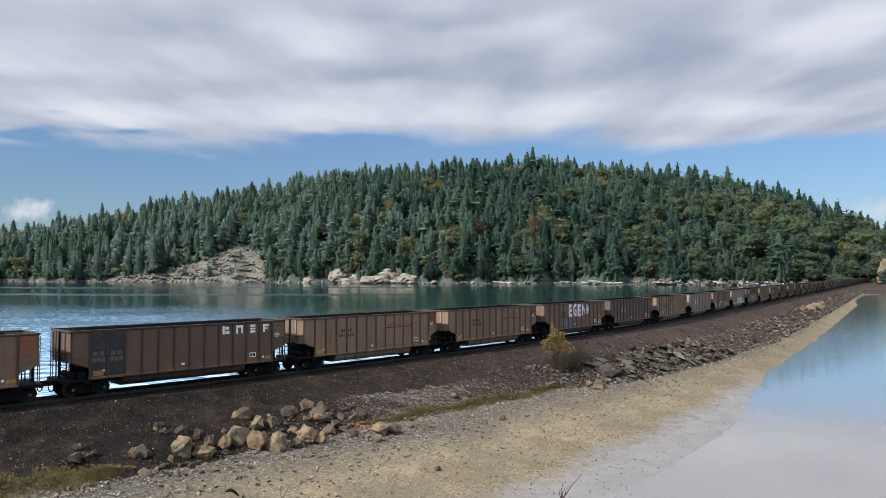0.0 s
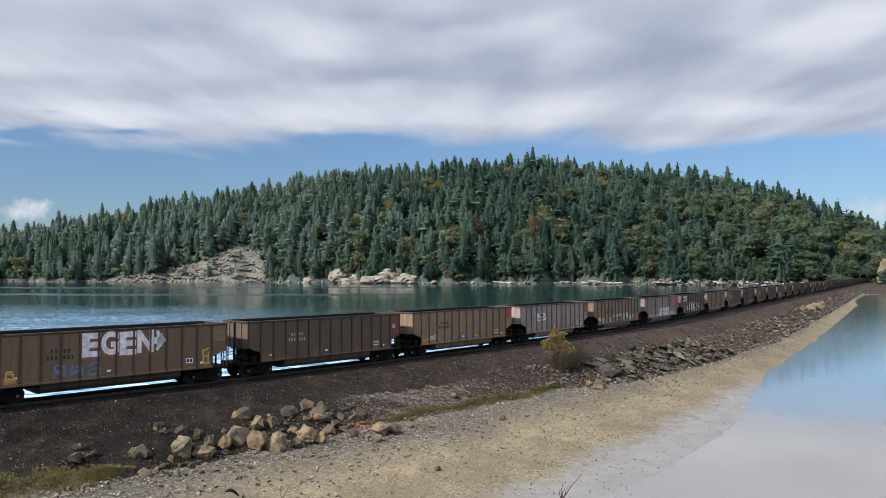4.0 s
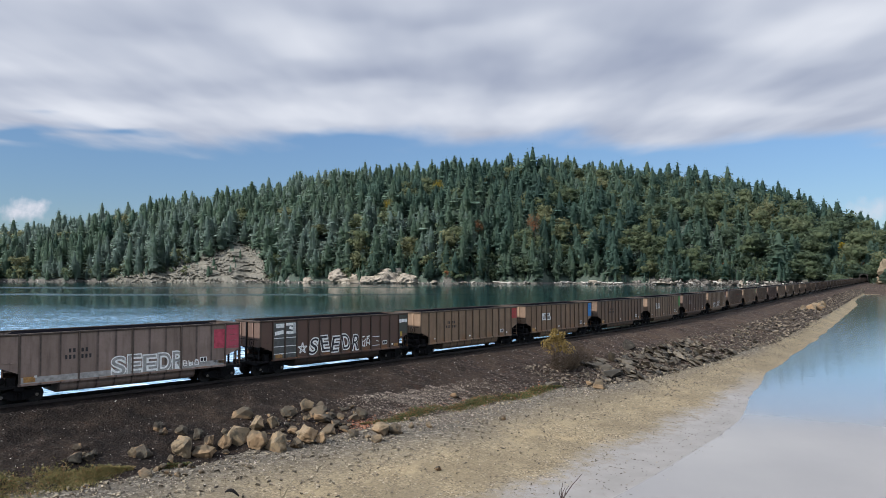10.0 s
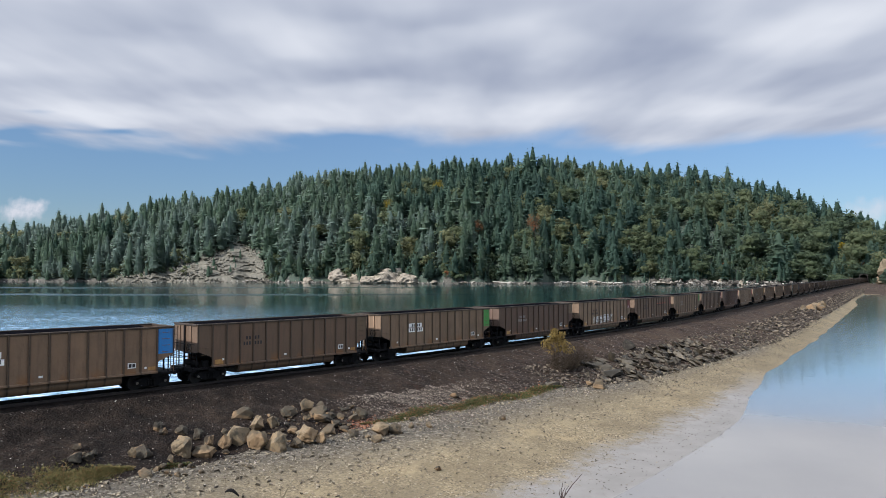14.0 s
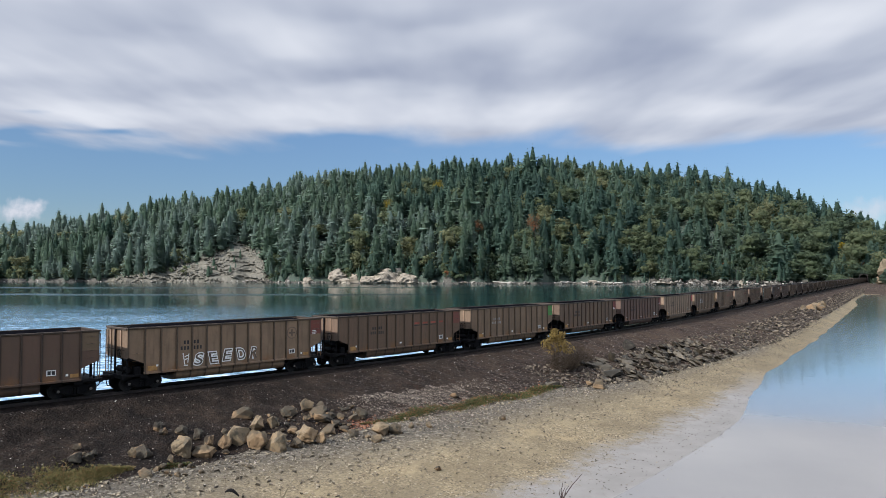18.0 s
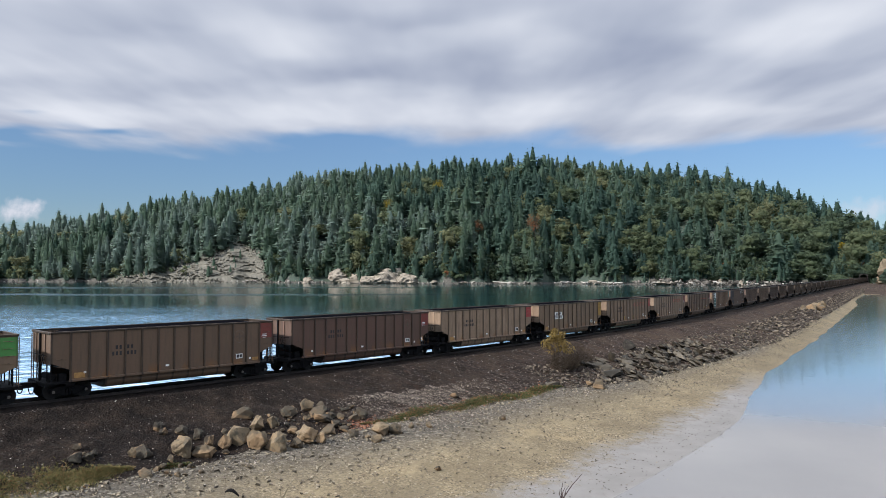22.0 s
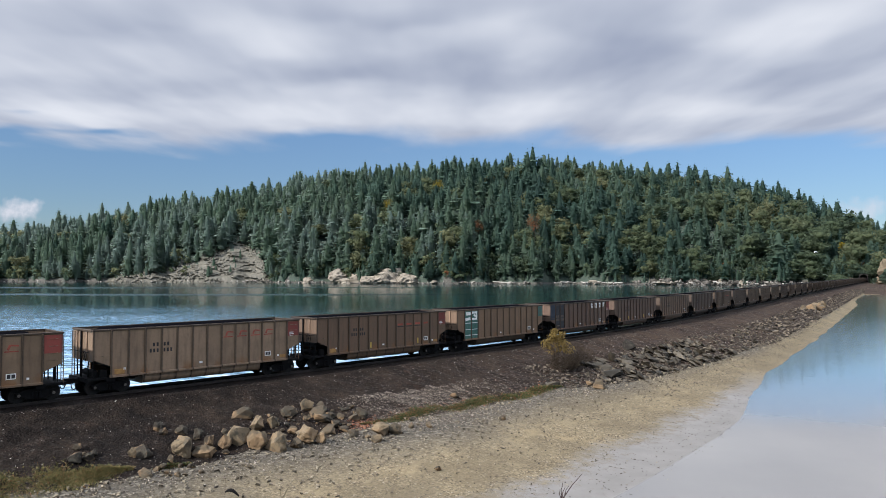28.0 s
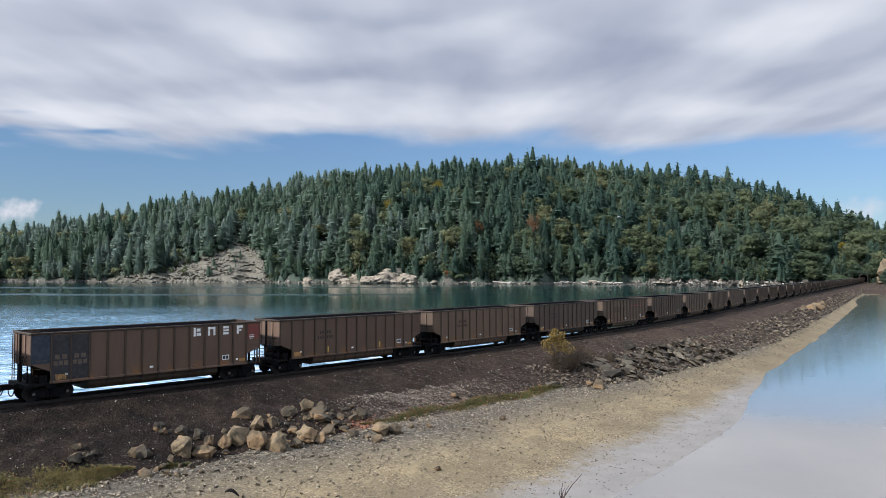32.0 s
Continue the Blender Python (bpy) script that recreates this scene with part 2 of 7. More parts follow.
def mat_foliage(name, stops, patch=0.03, thin=0.55):
    """Leaves or needles whose tone differs from place to place and from tree to tree."""
    k = Mat(name, 0.85, 0, 0.06)
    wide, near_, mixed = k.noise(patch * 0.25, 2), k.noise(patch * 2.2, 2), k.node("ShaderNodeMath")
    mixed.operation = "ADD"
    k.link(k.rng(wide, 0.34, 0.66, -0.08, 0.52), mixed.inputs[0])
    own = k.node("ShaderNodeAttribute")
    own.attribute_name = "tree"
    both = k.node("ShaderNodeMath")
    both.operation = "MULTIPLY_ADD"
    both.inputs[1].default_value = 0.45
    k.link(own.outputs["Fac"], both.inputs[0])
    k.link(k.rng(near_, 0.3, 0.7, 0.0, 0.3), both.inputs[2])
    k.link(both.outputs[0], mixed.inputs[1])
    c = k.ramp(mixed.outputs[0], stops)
    k.color(c)
    tl = k.node("ShaderNodeBsdfTranslucent")
    k.link(c, tl.inputs["Color"])
    mx = k.node("ShaderNodeMixShader", Fac=thin)
    k.link(k.b.outputs[0], mx.inputs[1])
    k.link(tl.outputs[0], mx.inputs[2])
    k.link(mx.outputs[0], k.t.nodes["Material Output"].inputs["Surface"])
    return k.m


def mat_rock(name, a, b, dark, scale=1.2):
    k = Mat(name, 0.88, 0, 0.3)
    k1 = k.noise(scale, 6, 0.65)
    c = k.ramp(k1, [(0.3, a), (0.7, b)])
    c = k.mix(k.rng(k.noise(scale * 3.3, 5, 0.7), 0.5, 0.68, 0, 0.8), c, dark)
    c = k.mix(k.rng(k.noise(scale * 1.3, 6, 0.7, None, (0.5, 0.5, 3.0)), 0.5, 0.66, 0, 0.6), c, dark)
    k.color(c)
    return k.bump(k.noise(scale * 5, 6, 0.7), 0.6, 0.12 / scale).m


def mat_objrock(name, rusty):
    """Rock whose tone differs from stone to stone."""
    k = Mat(name, 0.88, 0, 0.2)
    c = k.mix(k.rng(k.noise(2.2, 6, 0.7), 0.46, 0.6, 0, 0.8 if rusty > 0.1 else 0.3), k.objcolor(), (0.06, 0.054, 0.04))
    c = k.mix(k.rng(k.noise(0.9, 3), 0.5, 0.62, 0, rusty), c, (0.36, 0.22, 0.11))
    k.color(c)
    return k.bump(k.noise(6, 7, 0.75), 0.8, 0.06).m


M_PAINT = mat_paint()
M_BLACK = mat_flat("sooty_steel", (0.008, 0.007, 0.007), 0.75, 0.0, spec=0.12)
M_STEEL = mat_flat("rusty_rail_steel", (0.035, 0.026, 0.021), 0.6, 0.2)
M_COAL = mat_flat("coal", (0.004, 0.004, 0.005), 0.95, 0, 0.5, 5, 0.8, spec=0.0)
M_BALLAST = mat_ballast()
M_BEACH = mat_beach()
M_BAY, M_LAGOON = mat_bay(), mat_lagoon()
# the bluish stops imitate haze over the far hill
M_FIR = mat_foliage("fir_needles", [(0.0, (0.066, 0.11, 0.094)), (0.45, (0.106, 0.168, 0.13)), (0.8, (0.162, 0.222, 0.155)), (1.0, (0.22, 0.282, 0.24))], 0.03, 0.76)
M_BROAD = mat_foliage("autumn_leaves", [(0.0, (0.076, 0.11, 0.08)), (0.5, (0.126, 0.16, 0.092)), (0.85, (0.165, 0.185, 0.1)), (1.0, (0.205, 0.21, 0.115))], 0.05, 0.65)
M_HILL = mat_rock("forest_floor", (0.036, 0.054, 0.043), (0.062, 0.074, 0.05), (0.03, 0.04, 0.032), 0.15)
M_SHORE = mat_rock("shore_bank", (0.062, 0.056, 0.047), (0.12, 0.109, 0.091), (0.028, 0.027, 0.022), 0.35)
M_SAND = mat_rock("pale_sandstone", (0.19, 0.16, 0.122), (0.32, 0.272, 0.21), (0.07, 0.058, 0.045), 1.1)
M_CUT = mat_rock("ochre_cutting", (0.11, 0.083, 0.052), (0.2, 0.155, 0.096), (0.04, 0.034, 0.024), 0.35)
M_CLIFF = mat_rock("grey_cliff", (0.1, 0.09, 0.07), (0.185, 0.168, 0.133), (0.032, 0.032, 0.024), 0.2)
M_ROCK = mat_objrock("broken_rock", 0.4)
M_SLAB = mat_objrock("dark_slab_rock", 0.05)
M_TIE = mat_flat("tarred_wood", (0.02, 0.016, 0.013), 0.9, spec=0.05)
# concrete near black, to keep the sunlit headwall from showing
M_CONC = mat_flat("dark_concrete", (0.014, 0.012, 0.01), 0.9)
M_BARK = mat_flat("bark", (0.07, 0.05, 0.035), 0.9)
M_WHITE = mat_flat("white_paint", (0.76, 0.74, 0.68), 0.6, 0, 0.22, 5)


# ======== helpers for meshes ========
def mesh_np(name, verts, faces, mat, smooth=False):
    """A mesh from arrays: faces is an (n,3) or (n,4) array."""
    me = bpy.data.meshes.new(name)
    verts = np.asarray(verts, dtype=np.float32)
    faces = np.asarray(faces, dtype=np.int32)
    n, w = faces.shape
    me.vertices.add(len(verts))
    me.vertices.foreach_set("co", verts.ravel())
    me.loops.add(n * w)
    me.loops.foreach_set("vertex_index", faces.ravel())
    me.polygons.add(n)
    me.polygons.foreach_set("loop_start", np.arange(0, n * w, w, dtype=np.int32))
    me.polygons.foreach_set("use_smooth", np.full(n, smooth))
    me.update(calc_edges=True)
    me.validate()
    if mat:
        me.materials.append(mat)
    return me


def part(name, data, parent, m=None, label=""):
    ob = new(name, data)
    ob.parent = parent
    if m is not None:
        ob.matrix_basis = m
    if label:
        ob["label"] = label
    return ob


def bm_mesh(name, bm, mat, smooth=False):
    me = bpy.data.meshes.new(name)
    bmesh.ops.recalc_face_normals(bm, faces=bm.faces)
    bm.to_mesh(me)
    bm.free()
    if smooth:
        for p in me.polygons:
            p.use_smooth = True
    me.materials.append(mat)
    return me


def add_box(bm, x0, x1, y0, y1, z0, z1):
    r = bmesh.ops.create_cube(bm, size=1)
    bmesh.ops.scale(bm, vec=(x1 - x0, y1 - y0, z1 - z0), verts=r["verts"])
    bmesh.ops.translate(bm, vec=((x0 + x1) / 2, (y0 + y1) / 2, (z0 + z1) / 2), verts=r["verts"])
    return r["verts"]


def box_mesh(name, mat, *b, bevel=0.0):
    bm = bmesh.new()
    add_box(bm, *b)
    if bevel:
        bmesh.ops.bevel(bm, geom=bm.edges[:], offset=bevel, segments=1, affect="EDGES")
    return bm_mesh(name, bm, mat)


def add_cyl(bm, a, b, r, seg=10, r2=None):
    a, b = Vector(a), Vector(b)
    d = b - a
    m = Matrix.Translation((a + b) / 2) @ d.to_track_quat("Z", "Y").to_matrix().to_4x4()
    return bmesh.ops.create_cone(bm, cap_ends=True, segments=seg, radius1=r, radius2=r if r2 is None else r2, depth=d.length, matrix=m)["verts"]


def extrude_profile(bm, pts, x0, x1):
    """A closed y,z profile run from x0 to x1."""
    a = [bm.verts.new((x0, y, z)) for y, z in pts]
    b = [bm.verts.new((x1, y, z)) for y, z in pts]
    n = len(pts)
    for i in range(n):
        j = (i + 1) % n
        bm.faces.new((a[i], a[j], b[j], b[i]))
    bm.faces.new(a[::-1])
    bm.faces.new(b)


def fbm(x, y, seed=0, octaves=4):
    """Smooth noise of arrays, about -1 to 1."""
    rs = np.random.RandomState(seed)
    out = np.zeros_like(x, dtype=float)
    amp, fr = 1.0, 1.0
    for _ in range(octaves):
        for _ in range(3):
            a, p = rs.uniform(0, 2 * math.pi, 2)
            out += amp / 3 * np.sin((x * math.cos(a) + y * math.sin(a)) * fr * rs.uniform(0.7, 1.4) + p + 0.7 * np.sin(0.6 * fr * (x * math.sin(a) - y * math.cos(a)) + p * 2))
        amp, fr = amp * 0.5, fr * 2.1
    return out


# ======== the line of the track ========
_S = np.arange(-520.0, 1200.0, 0.5)
_K = 0.0019308 * np.clip((_S + 79) / 40, 0, 1) * (1 - np.clip((_S - 87.63) / 40, 0, 1))
_T = -np.cumsum(_K) * 0.5
_T += 0.77737 - np.interp(0, _S, _T)
_X, _Y = np.cumsum(np.sin(_T)) * 0.5, np.cumsum(np.cos(_T)) * 0.5
_X += -20.938 - np.interp(0, _S, _X)
_Y += 42.387 - np.interp(0, _S, _Y)
_X, _Y = _X - 1.6 * np.cos(_T), _Y + 1.6 * np.sin(_T)      # from the cars' near side to the centre line


def track(s, d=0.0):
    """Place on the ground at s along the track and d to its landward side, and the heading."""
    t = np.interp(s, _S, _T)
    return np.interp(s, _S, _X) + d * np.cos(t), np.interp(s, _S, _Y) - d * np.sin(t), t


def track_pose(s, z=RAIL_Z, d=0.0):
    x, y, t = track(s, d)
    return pose(float(x), float(y), z, 0, 0, 90 - math.degrees(float(t)))


def to_track(x, y):
    """s and d of places near the track."""
    P = np.stack([_X[::8], _Y[::8]], 1)
    i = np.argmin((P[None, :, 0] - x[:, None]) ** 2 + (P[None, :, 1] - y[:, None]) ** 2, axis=1)
    dx, dy = x - P[i, 0], y - P[i, 1]
    t = _T[::8][i]
    return _S[::8][i] + dx * np.sin(t) + dy * np.cos(t), dx * np.cos(t) - dy * np.sin(t)


def foot_d(s):
    """Where the bank's foot lies, from the centre line."""
    return np.interp(s, [-80, 0, 14, 24, 36, 41, 60, 90, 200, 265, 300, 340, 440, 640], [10.4, 10.6, 10.7, 10.9, 11.0, 12.8, 13.6, 14.2, 13.4, 12.6, 11.8, 11.3, 11, 9])


def edge_d(s):
    """Where the lagoon's edge lies, from the centre line."""
    return np.interp(s, [-80, -20, 12, 20, 30, 36, 43, 51, 65, 90, 140, 265, 300, 340, 430], [31, 30, 27.8, 27.0, 26.4, 25.4, 23.9, 22.0, 19.6, 18.2, 17.9, 16.4, 13.7, 12.6, 12.2]) + 0.12 * np.sin(s * 0.35 + 1)


def mud_d(s):
    """Where the pebbles give way to smooth mud."""
    m = np.interp(s, [-80, 0, 12, 20, 28, 40, 52, 60], [25, 24.5, 24, 23.3, 23.0, 21.9, 20.6, 19.5]) + 0.3 * np.sin(s * 0.5) + 0.2 * np.sin(s * 1.3)
    return np.minimum(m, edge_d(s) - 0.12)


def ground_z(s, d):
    s, d = np.broadcast_arrays(np.asarray(s, float), np.asarray(d, float))
    fd, ed = foot_d(s), edge_d(s)
    top = RAIL_Z - 0.19
    zf = 1.0 + 0.25 * fbm(s * 0.15, s * 0.0, 3, 3)
    z = np.where(d < 3.0, top, 0)
    u = np.clip((d - 3.0) / (fd - 3.0), 0, 1)
    slope = top + (zf - top) * (u ** 0.85)
    md = mud_d(s)
    zm = np.interp(s, [50, 64], [0.12, 0.02])
    v = np.clip((d - fd) / (md - fd), 0, 1)
    beach = np.where(d < md, zm + (zf - zm) * (1 - v) ** 1.25, zm * np.clip((ed - d) / (ed - md), 0, 1))
    w = np.clip((d - ed) / 40, 0, 1)
    under = -1.2 * w
    land = np.clip((s - 412) / 25, 0, 1)          # beyond the lagoon's head the shore closes in
    z = np.where(d < 3.0, top, np.where(d < fd, slope, np.where(d < ed, beach, under)))
    z = np.where(d > 3.0, z * (1 - land) + land * np.maximum(z, 2.4 - 0.012 * d + 0.02 * np.maximum(d - 20, 0)), z)
    far = np.clip((-d - 3.0) / 7.5, 0, 1)
    z = np.where(d < -3.0, top - 4.8 * far, z)
    rough = np.clip((d - 2.6) / 2, 0, 1) * np.clip((fd + 1 - d) / 2, 0, 1)
    z = z + rough * (0.15 * fbm(s * 1.3, d * 1.3, 5, 4) + 0.10 * fbm(s * 2.8, d * 2.8, 6, 2)) + 0.03 * fbm(s * 0.8, d * 0.8, 8, 3) * np.clip((md - d) / 3, 0.08, 1) * (d > fd) * (d < ed)
    return z


# ======== ground, beach and water ========
def strip(name, s_vals, d_vals, mats, pick, label):
    s, d = np.meshgrid(np.asarray(s_vals), np.asarray(d_vals), indexing="ij")
    x, y, _ = track(s, d)
    z = ground_z(s, d)
    n, m = s.shape
    idx = np.arange(n * m).reshape(n, m)
    f = np.stack([idx[:-1, :-1], idx[:-1, 1:], idx[1:, 1:], idx[1:, :-1]], -1).reshape(-1, 4)
    me = mesh_np(name, np.stack([x, y, z], -1).reshape(-1, 3), f, None, True)
    for mt in mats:
        me.materials.append(mt)
    cs, cd = (s[:-1, :-1] + s[1:, 1:]) / 2, (d[:-1, :-1] + d[1:, 1:]) / 2
    me.polygons.foreach_set("material_index", pick(cs, cd).astype(np.int32).ravel())
    return tagged(new(name, me), label, "ground", kind="structure")


def build_ground():
    dv = np.concatenate([np.arange(-14, -2, 1.5), np.arange(-2, 2.5, 0.9), np.arange(2.5, 18, 0.3), np.arange(18, 34, 0.6), [36, 40, 46, 54, 64, 78]])
    sv = np.concatenate([np.arange(-516, -60, 6.0), np.arange(-60, -34, 1.0), np.arange(-34, 110, 0.32), np.arange(110, 240, 0.8), np.arange(240, 450, 1.6), np.arange(450, 724, 4.0)])

    def pick(s, d):
        return (d > foot_d(s) + 0.5 * fbm(s * 0.9, d * 0.9, 21, 4)) & (s < 414)
    strip("ground", sv, dv, [M_BALLAST, M_BEACH], pick, "dark railway ballast bank running down to a sandy tidal beach")
    # sea bed out to the horizon
    r = 4900.0
    me = mesh_np("seabed", [(-r, -r, -2.2), (r, -r, -2.2), (r, r, -2.2), (-r, r, -2.2)], [(0, 1, 2, 3)], M_BEACH)
    tagged(new("seabed", me), "muddy sea bed under the bay and lagoon", "ground", kind="structure")
    # bluff on which the camera stands
    xs, ys = np.arange(-70, 131, 2.5), np.arange(-160, 33, 2.0)
    x, y = np.meshgrid(xs, ys, indexing="ij")
    s, d = to_track(x.ravel(), y.ravel())
    d = d.reshape(x.shape)
    z = 9.2 - 0.36 * np.maximum(y, 0) - 0.45 * np.maximum(y - 9, 0) + 0.05 * np.maximum(-y, 0)
    z = np.minimum(z, -1.3 + 0.62 * np.maximum(d - 26, 0)) + 0.25 * fbm(x * 0.3, y * 0.3, 9, 4) * (y < -3)
    n, m = x.shape
    idx = np.arange(n * m).reshape(n, m)
    f = np.stack([idx[:-1, :-1], idx[1:, :-1], idx[1:, 1:], idx[:-1, 1:]], -1).reshape(-1, 4)
    me = mesh_np("bluff", np.stack([x, y, z], -1).reshape(-1, 3), f, M_HILL, True)
    tagged(new("bluff", me), "grassy earth bluff above the beach", "ground", kind="structure")


def build_water():
    s = np.concatenate([[-518], np.arange(-500, 730, 10.0)])
    x, y, _ = track(s, 0.0)
    # flat outer water on both sides of the line
    far = [(4900, 2500), (4900, 4900), (-4900, 4900), (-4900, -3500)]
    for name, ring, zz, mt, lab in (
        ("open_water", list(zip(x, y)) + far, -0.45, M_BAY, "deep teal bay water reaching out past the hill"),
        ("lagoon_water", list(zip(x, y))[::-1] + [(-4900, -3500), (-4900, -4900), (4900, -4900), (4900, 2500)], 0.0, M_LAGOON, "shallow still lagoon water over grey mud"),
    ):
        bm = bmesh.new()
        bm.faces.new([bm.verts.new((a, b, zz)) for a, b in ring])
        bmesh.ops.triangulate(bm, faces=bm.faces[:])
        for fc in bm.faces:
            if fc.normal.z < 0:
                fc.normal_flip()
        me = bpy.data.meshes.new(name)
        bm.to_mesh(me)
        bm.free()
        me.materials.append(mt)
        tagged(new(name, me), lab, "water", kind="structure")
    # the bay itself, with its ripples as relief
    av, yv = np.arange(-0.72, 0.60, 0.0036), np.geomspace(36, 1000, 330)
    a, yy = np.meshgrid(av, yv, indexing="ij")
    xx = a * yy
    s, d = to_track(xx[:, ::4].ravel(), yy[:, ::4].ravel())
    dd, ss = (np.repeat(q.reshape(xx[:, ::4].shape), 4, axis=1)[:, : xx.shape[1]] for q in (d, s))
    lanes = np.clip(0.55 + 0.9 * fbm(xx * 0.005, yy * 0.02, 61, 3), 0.15, 1)
    wind = lanes * np.interp(xx, [-400, -150, -30, 30], [2.0, 1.8, 0.9, 0.2]) * np.interp(yy, [60, 150, 260, 500], [1.6, 1.2, 0.5, 0.3])
    wave = 0.020 * fbm(xx * 0.35, yy * 0.8, 62, 2) + 0.028 * fbm(xx * 0.9, yy * 1.7, 63, 3) + 0.02 * fbm(xx * 2.2, yy * 3.3, 64, 2)
    z = np.where(dd > -4, -0.6, wind * wave)
    n, m = a.shape
    idx = np.arange(n * m).reshape(n, m)
    f = np.stack([idx[:-1, :-1], idx[1:, :-1], idx[1:, 1:], idx[:-1, 1:]], -1)
    f = f[(dd[:-1, :-1] < -3)]
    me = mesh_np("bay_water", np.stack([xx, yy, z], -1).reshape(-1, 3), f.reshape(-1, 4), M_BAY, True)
    # strength of the painted sky reflection, by distance from the bank
    pale = me.attributes.new("sky_pale", "FLOAT", "POINT")
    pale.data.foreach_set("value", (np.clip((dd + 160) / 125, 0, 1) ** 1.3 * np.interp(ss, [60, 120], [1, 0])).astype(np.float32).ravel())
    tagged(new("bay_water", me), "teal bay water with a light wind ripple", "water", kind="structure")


build_ground()
build_water()

# ======== the wooded hill ========
FOC = 784 / math.tan(radians(31.5))
HILL_A = [-300, 0, 200, 450, 600, 740, 1000, 1150, 1300, 1420, 1500, 1545, 1600, 1900]
HILL_SHORE = [960, 940, 910, 870, 800, 757, 752, 715, 650, 630, 632, 622, 600, 540]
HILL_DEEP = [200, 210, 260, 330, 370, 390, 390, 370, 340, 280, 220, 180, 170, 160]
SKY_A = [-300, 0, 100, 180, 260, 370, 480, 620, 740, 800, 960, 1060, 1210, 1300, 1385, 1440, 1510, 1568, 1900]
SKY_Y = [418, 402, 392, 380, 360, 345, 327, 303, 299, 290, 288, 294, 306, 320, 334, 351, 374, 389, 425]


def hill_at(a, t):
    """Place and height on the hill: a is the bearing, t runs from the shore (0) over the ridge (1)."""
    a, t = np.broadcast_arrays(np.asarray(a, float), np.asarray(t, float))
    sh = np.interp(a, HILL_A, HILL_SHORE) + 7 * np.sin(a * 0.045) + 4 * np.sin(a * 0.13 + 1)
    sh = np.where(a > 1480, np.interp(a, HILL_A, HILL_SHORE), sh)
    dp = np.interp(a, HILL_A, HILL_DEEP)
    y = sh + dp * t
    x = (a - 784) / FOC * y
    ridge = (484.6 - np.interp(a, SKY_A, SKY_Y)) / FOC * (sh + dp) + EYE_Z - 33
    prof = np.where(t <= 1, 1 - (1 - np.clip(t, 0, 1)) ** 1.7, 1 - 0.25 * (t - 1))
    z = -1.5 + np.clip(t * 60, 0, 1) * 4.0 + (ridge - 2.5) * prof
    z = z + (2.5 * fbm(x * 0.03, y * 0.03, 31, 4)) * np.clip(t * 8, 0, 1)
    return x, y, z


def picture(x, y, z):
    """Bearing and height of a place as the standing camera sees it."""
    a = radians(1.952)
    dz = z - EYE_Z
    dep = y * math.cos(a) + dz * math.sin(a)
    up = -y * math.sin(a) + dz * math.cos(a)
    return 784 + FOC * x / dep, 441 - FOC * up / dep


def bare(a, v):
    """The bare cliff in the hill's flank."""
    top = np.interp(a, [190, 215, 285, 300, 345, 390, 430, 455, 475], [500, 490, 484, 478, 464, 446, 428, 448, 490])
    top = top + 5 * np.sin(a * 0.31) + 4 * np.sin(a * 0.83 + 1)
    return (a > 190) & (a < 475) & (v > top)


def build_hill():
    av = np.arange(-300, 1901, 7.0)
    tv = np.concatenate([np.linspace(-0.02, 0.1, 10), np.linspace(0.12, 1.0, 36), np.linspace(1.1, 3.4, 12)])
    a, t = np.meshgrid(av, tv, indexing="ij")
    x, y, z = hill_at(a, t)
    z = np.where(t < 0, -2.0, z)
    n, m = a.shape
    idx = np.arange(n * m).reshape(n, m)
    f = np.stack([idx[:-1, :-1], idx[1:, :-1], idx[1:, 1:], idx[:-1, 1:]], -1).reshape(-1, 4)
    V = np.stack([x, y, z], -1).reshape(-1, 3)
    cen = V[f].mean(1)
    s, d = to_track(cen[:, 0], cen[:, 1])
    keep = ~((np.abs(d) < 6.5) & (s > 676) & (s < 724) & (cen[:, 2] < 12))
    f, cen = f[keep], cen[keep]
    me = mesh_np("hillside", V, f, M_HILL, True)
    me.materials.append(M_CLIFF)
    pa, pv = picture(cen[:, 0], cen[:, 1], cen[:, 2])
    me.materials.append(M_SHORE)
    low = cen[:, 2] < 4.2 + 1.6 * fbm(cen[:, 0] * 0.05, cen[:, 1] * 0.02, 71, 4)
    me.polygons.foreach_set("material_index", np.where(bare(pa, pv), 1, np.where(low, 2, 0)).astype(np.int32))
    tagged(new("hillside", me), "steep wooded hillside rising from a rocky shore", "hill", kind="structure")


def outward(V, F, N):
    """Wind every leaf so that it faces out of its crown."""
    V, F, N = np.array(V), np.array(F), np.array(N)
    N /= np.linalg.norm(N, axis=1)[:, None] + 1e-9
    g = np.cross(V[F[:, 1]] - V[F[:, 0]], V[F[:, 2]] - V[F[:, 0]])
    turn = (g * N[F].mean(1)).sum(1) < 0
    F[turn] = F[turn][:, ::-1]
    return V, F, N


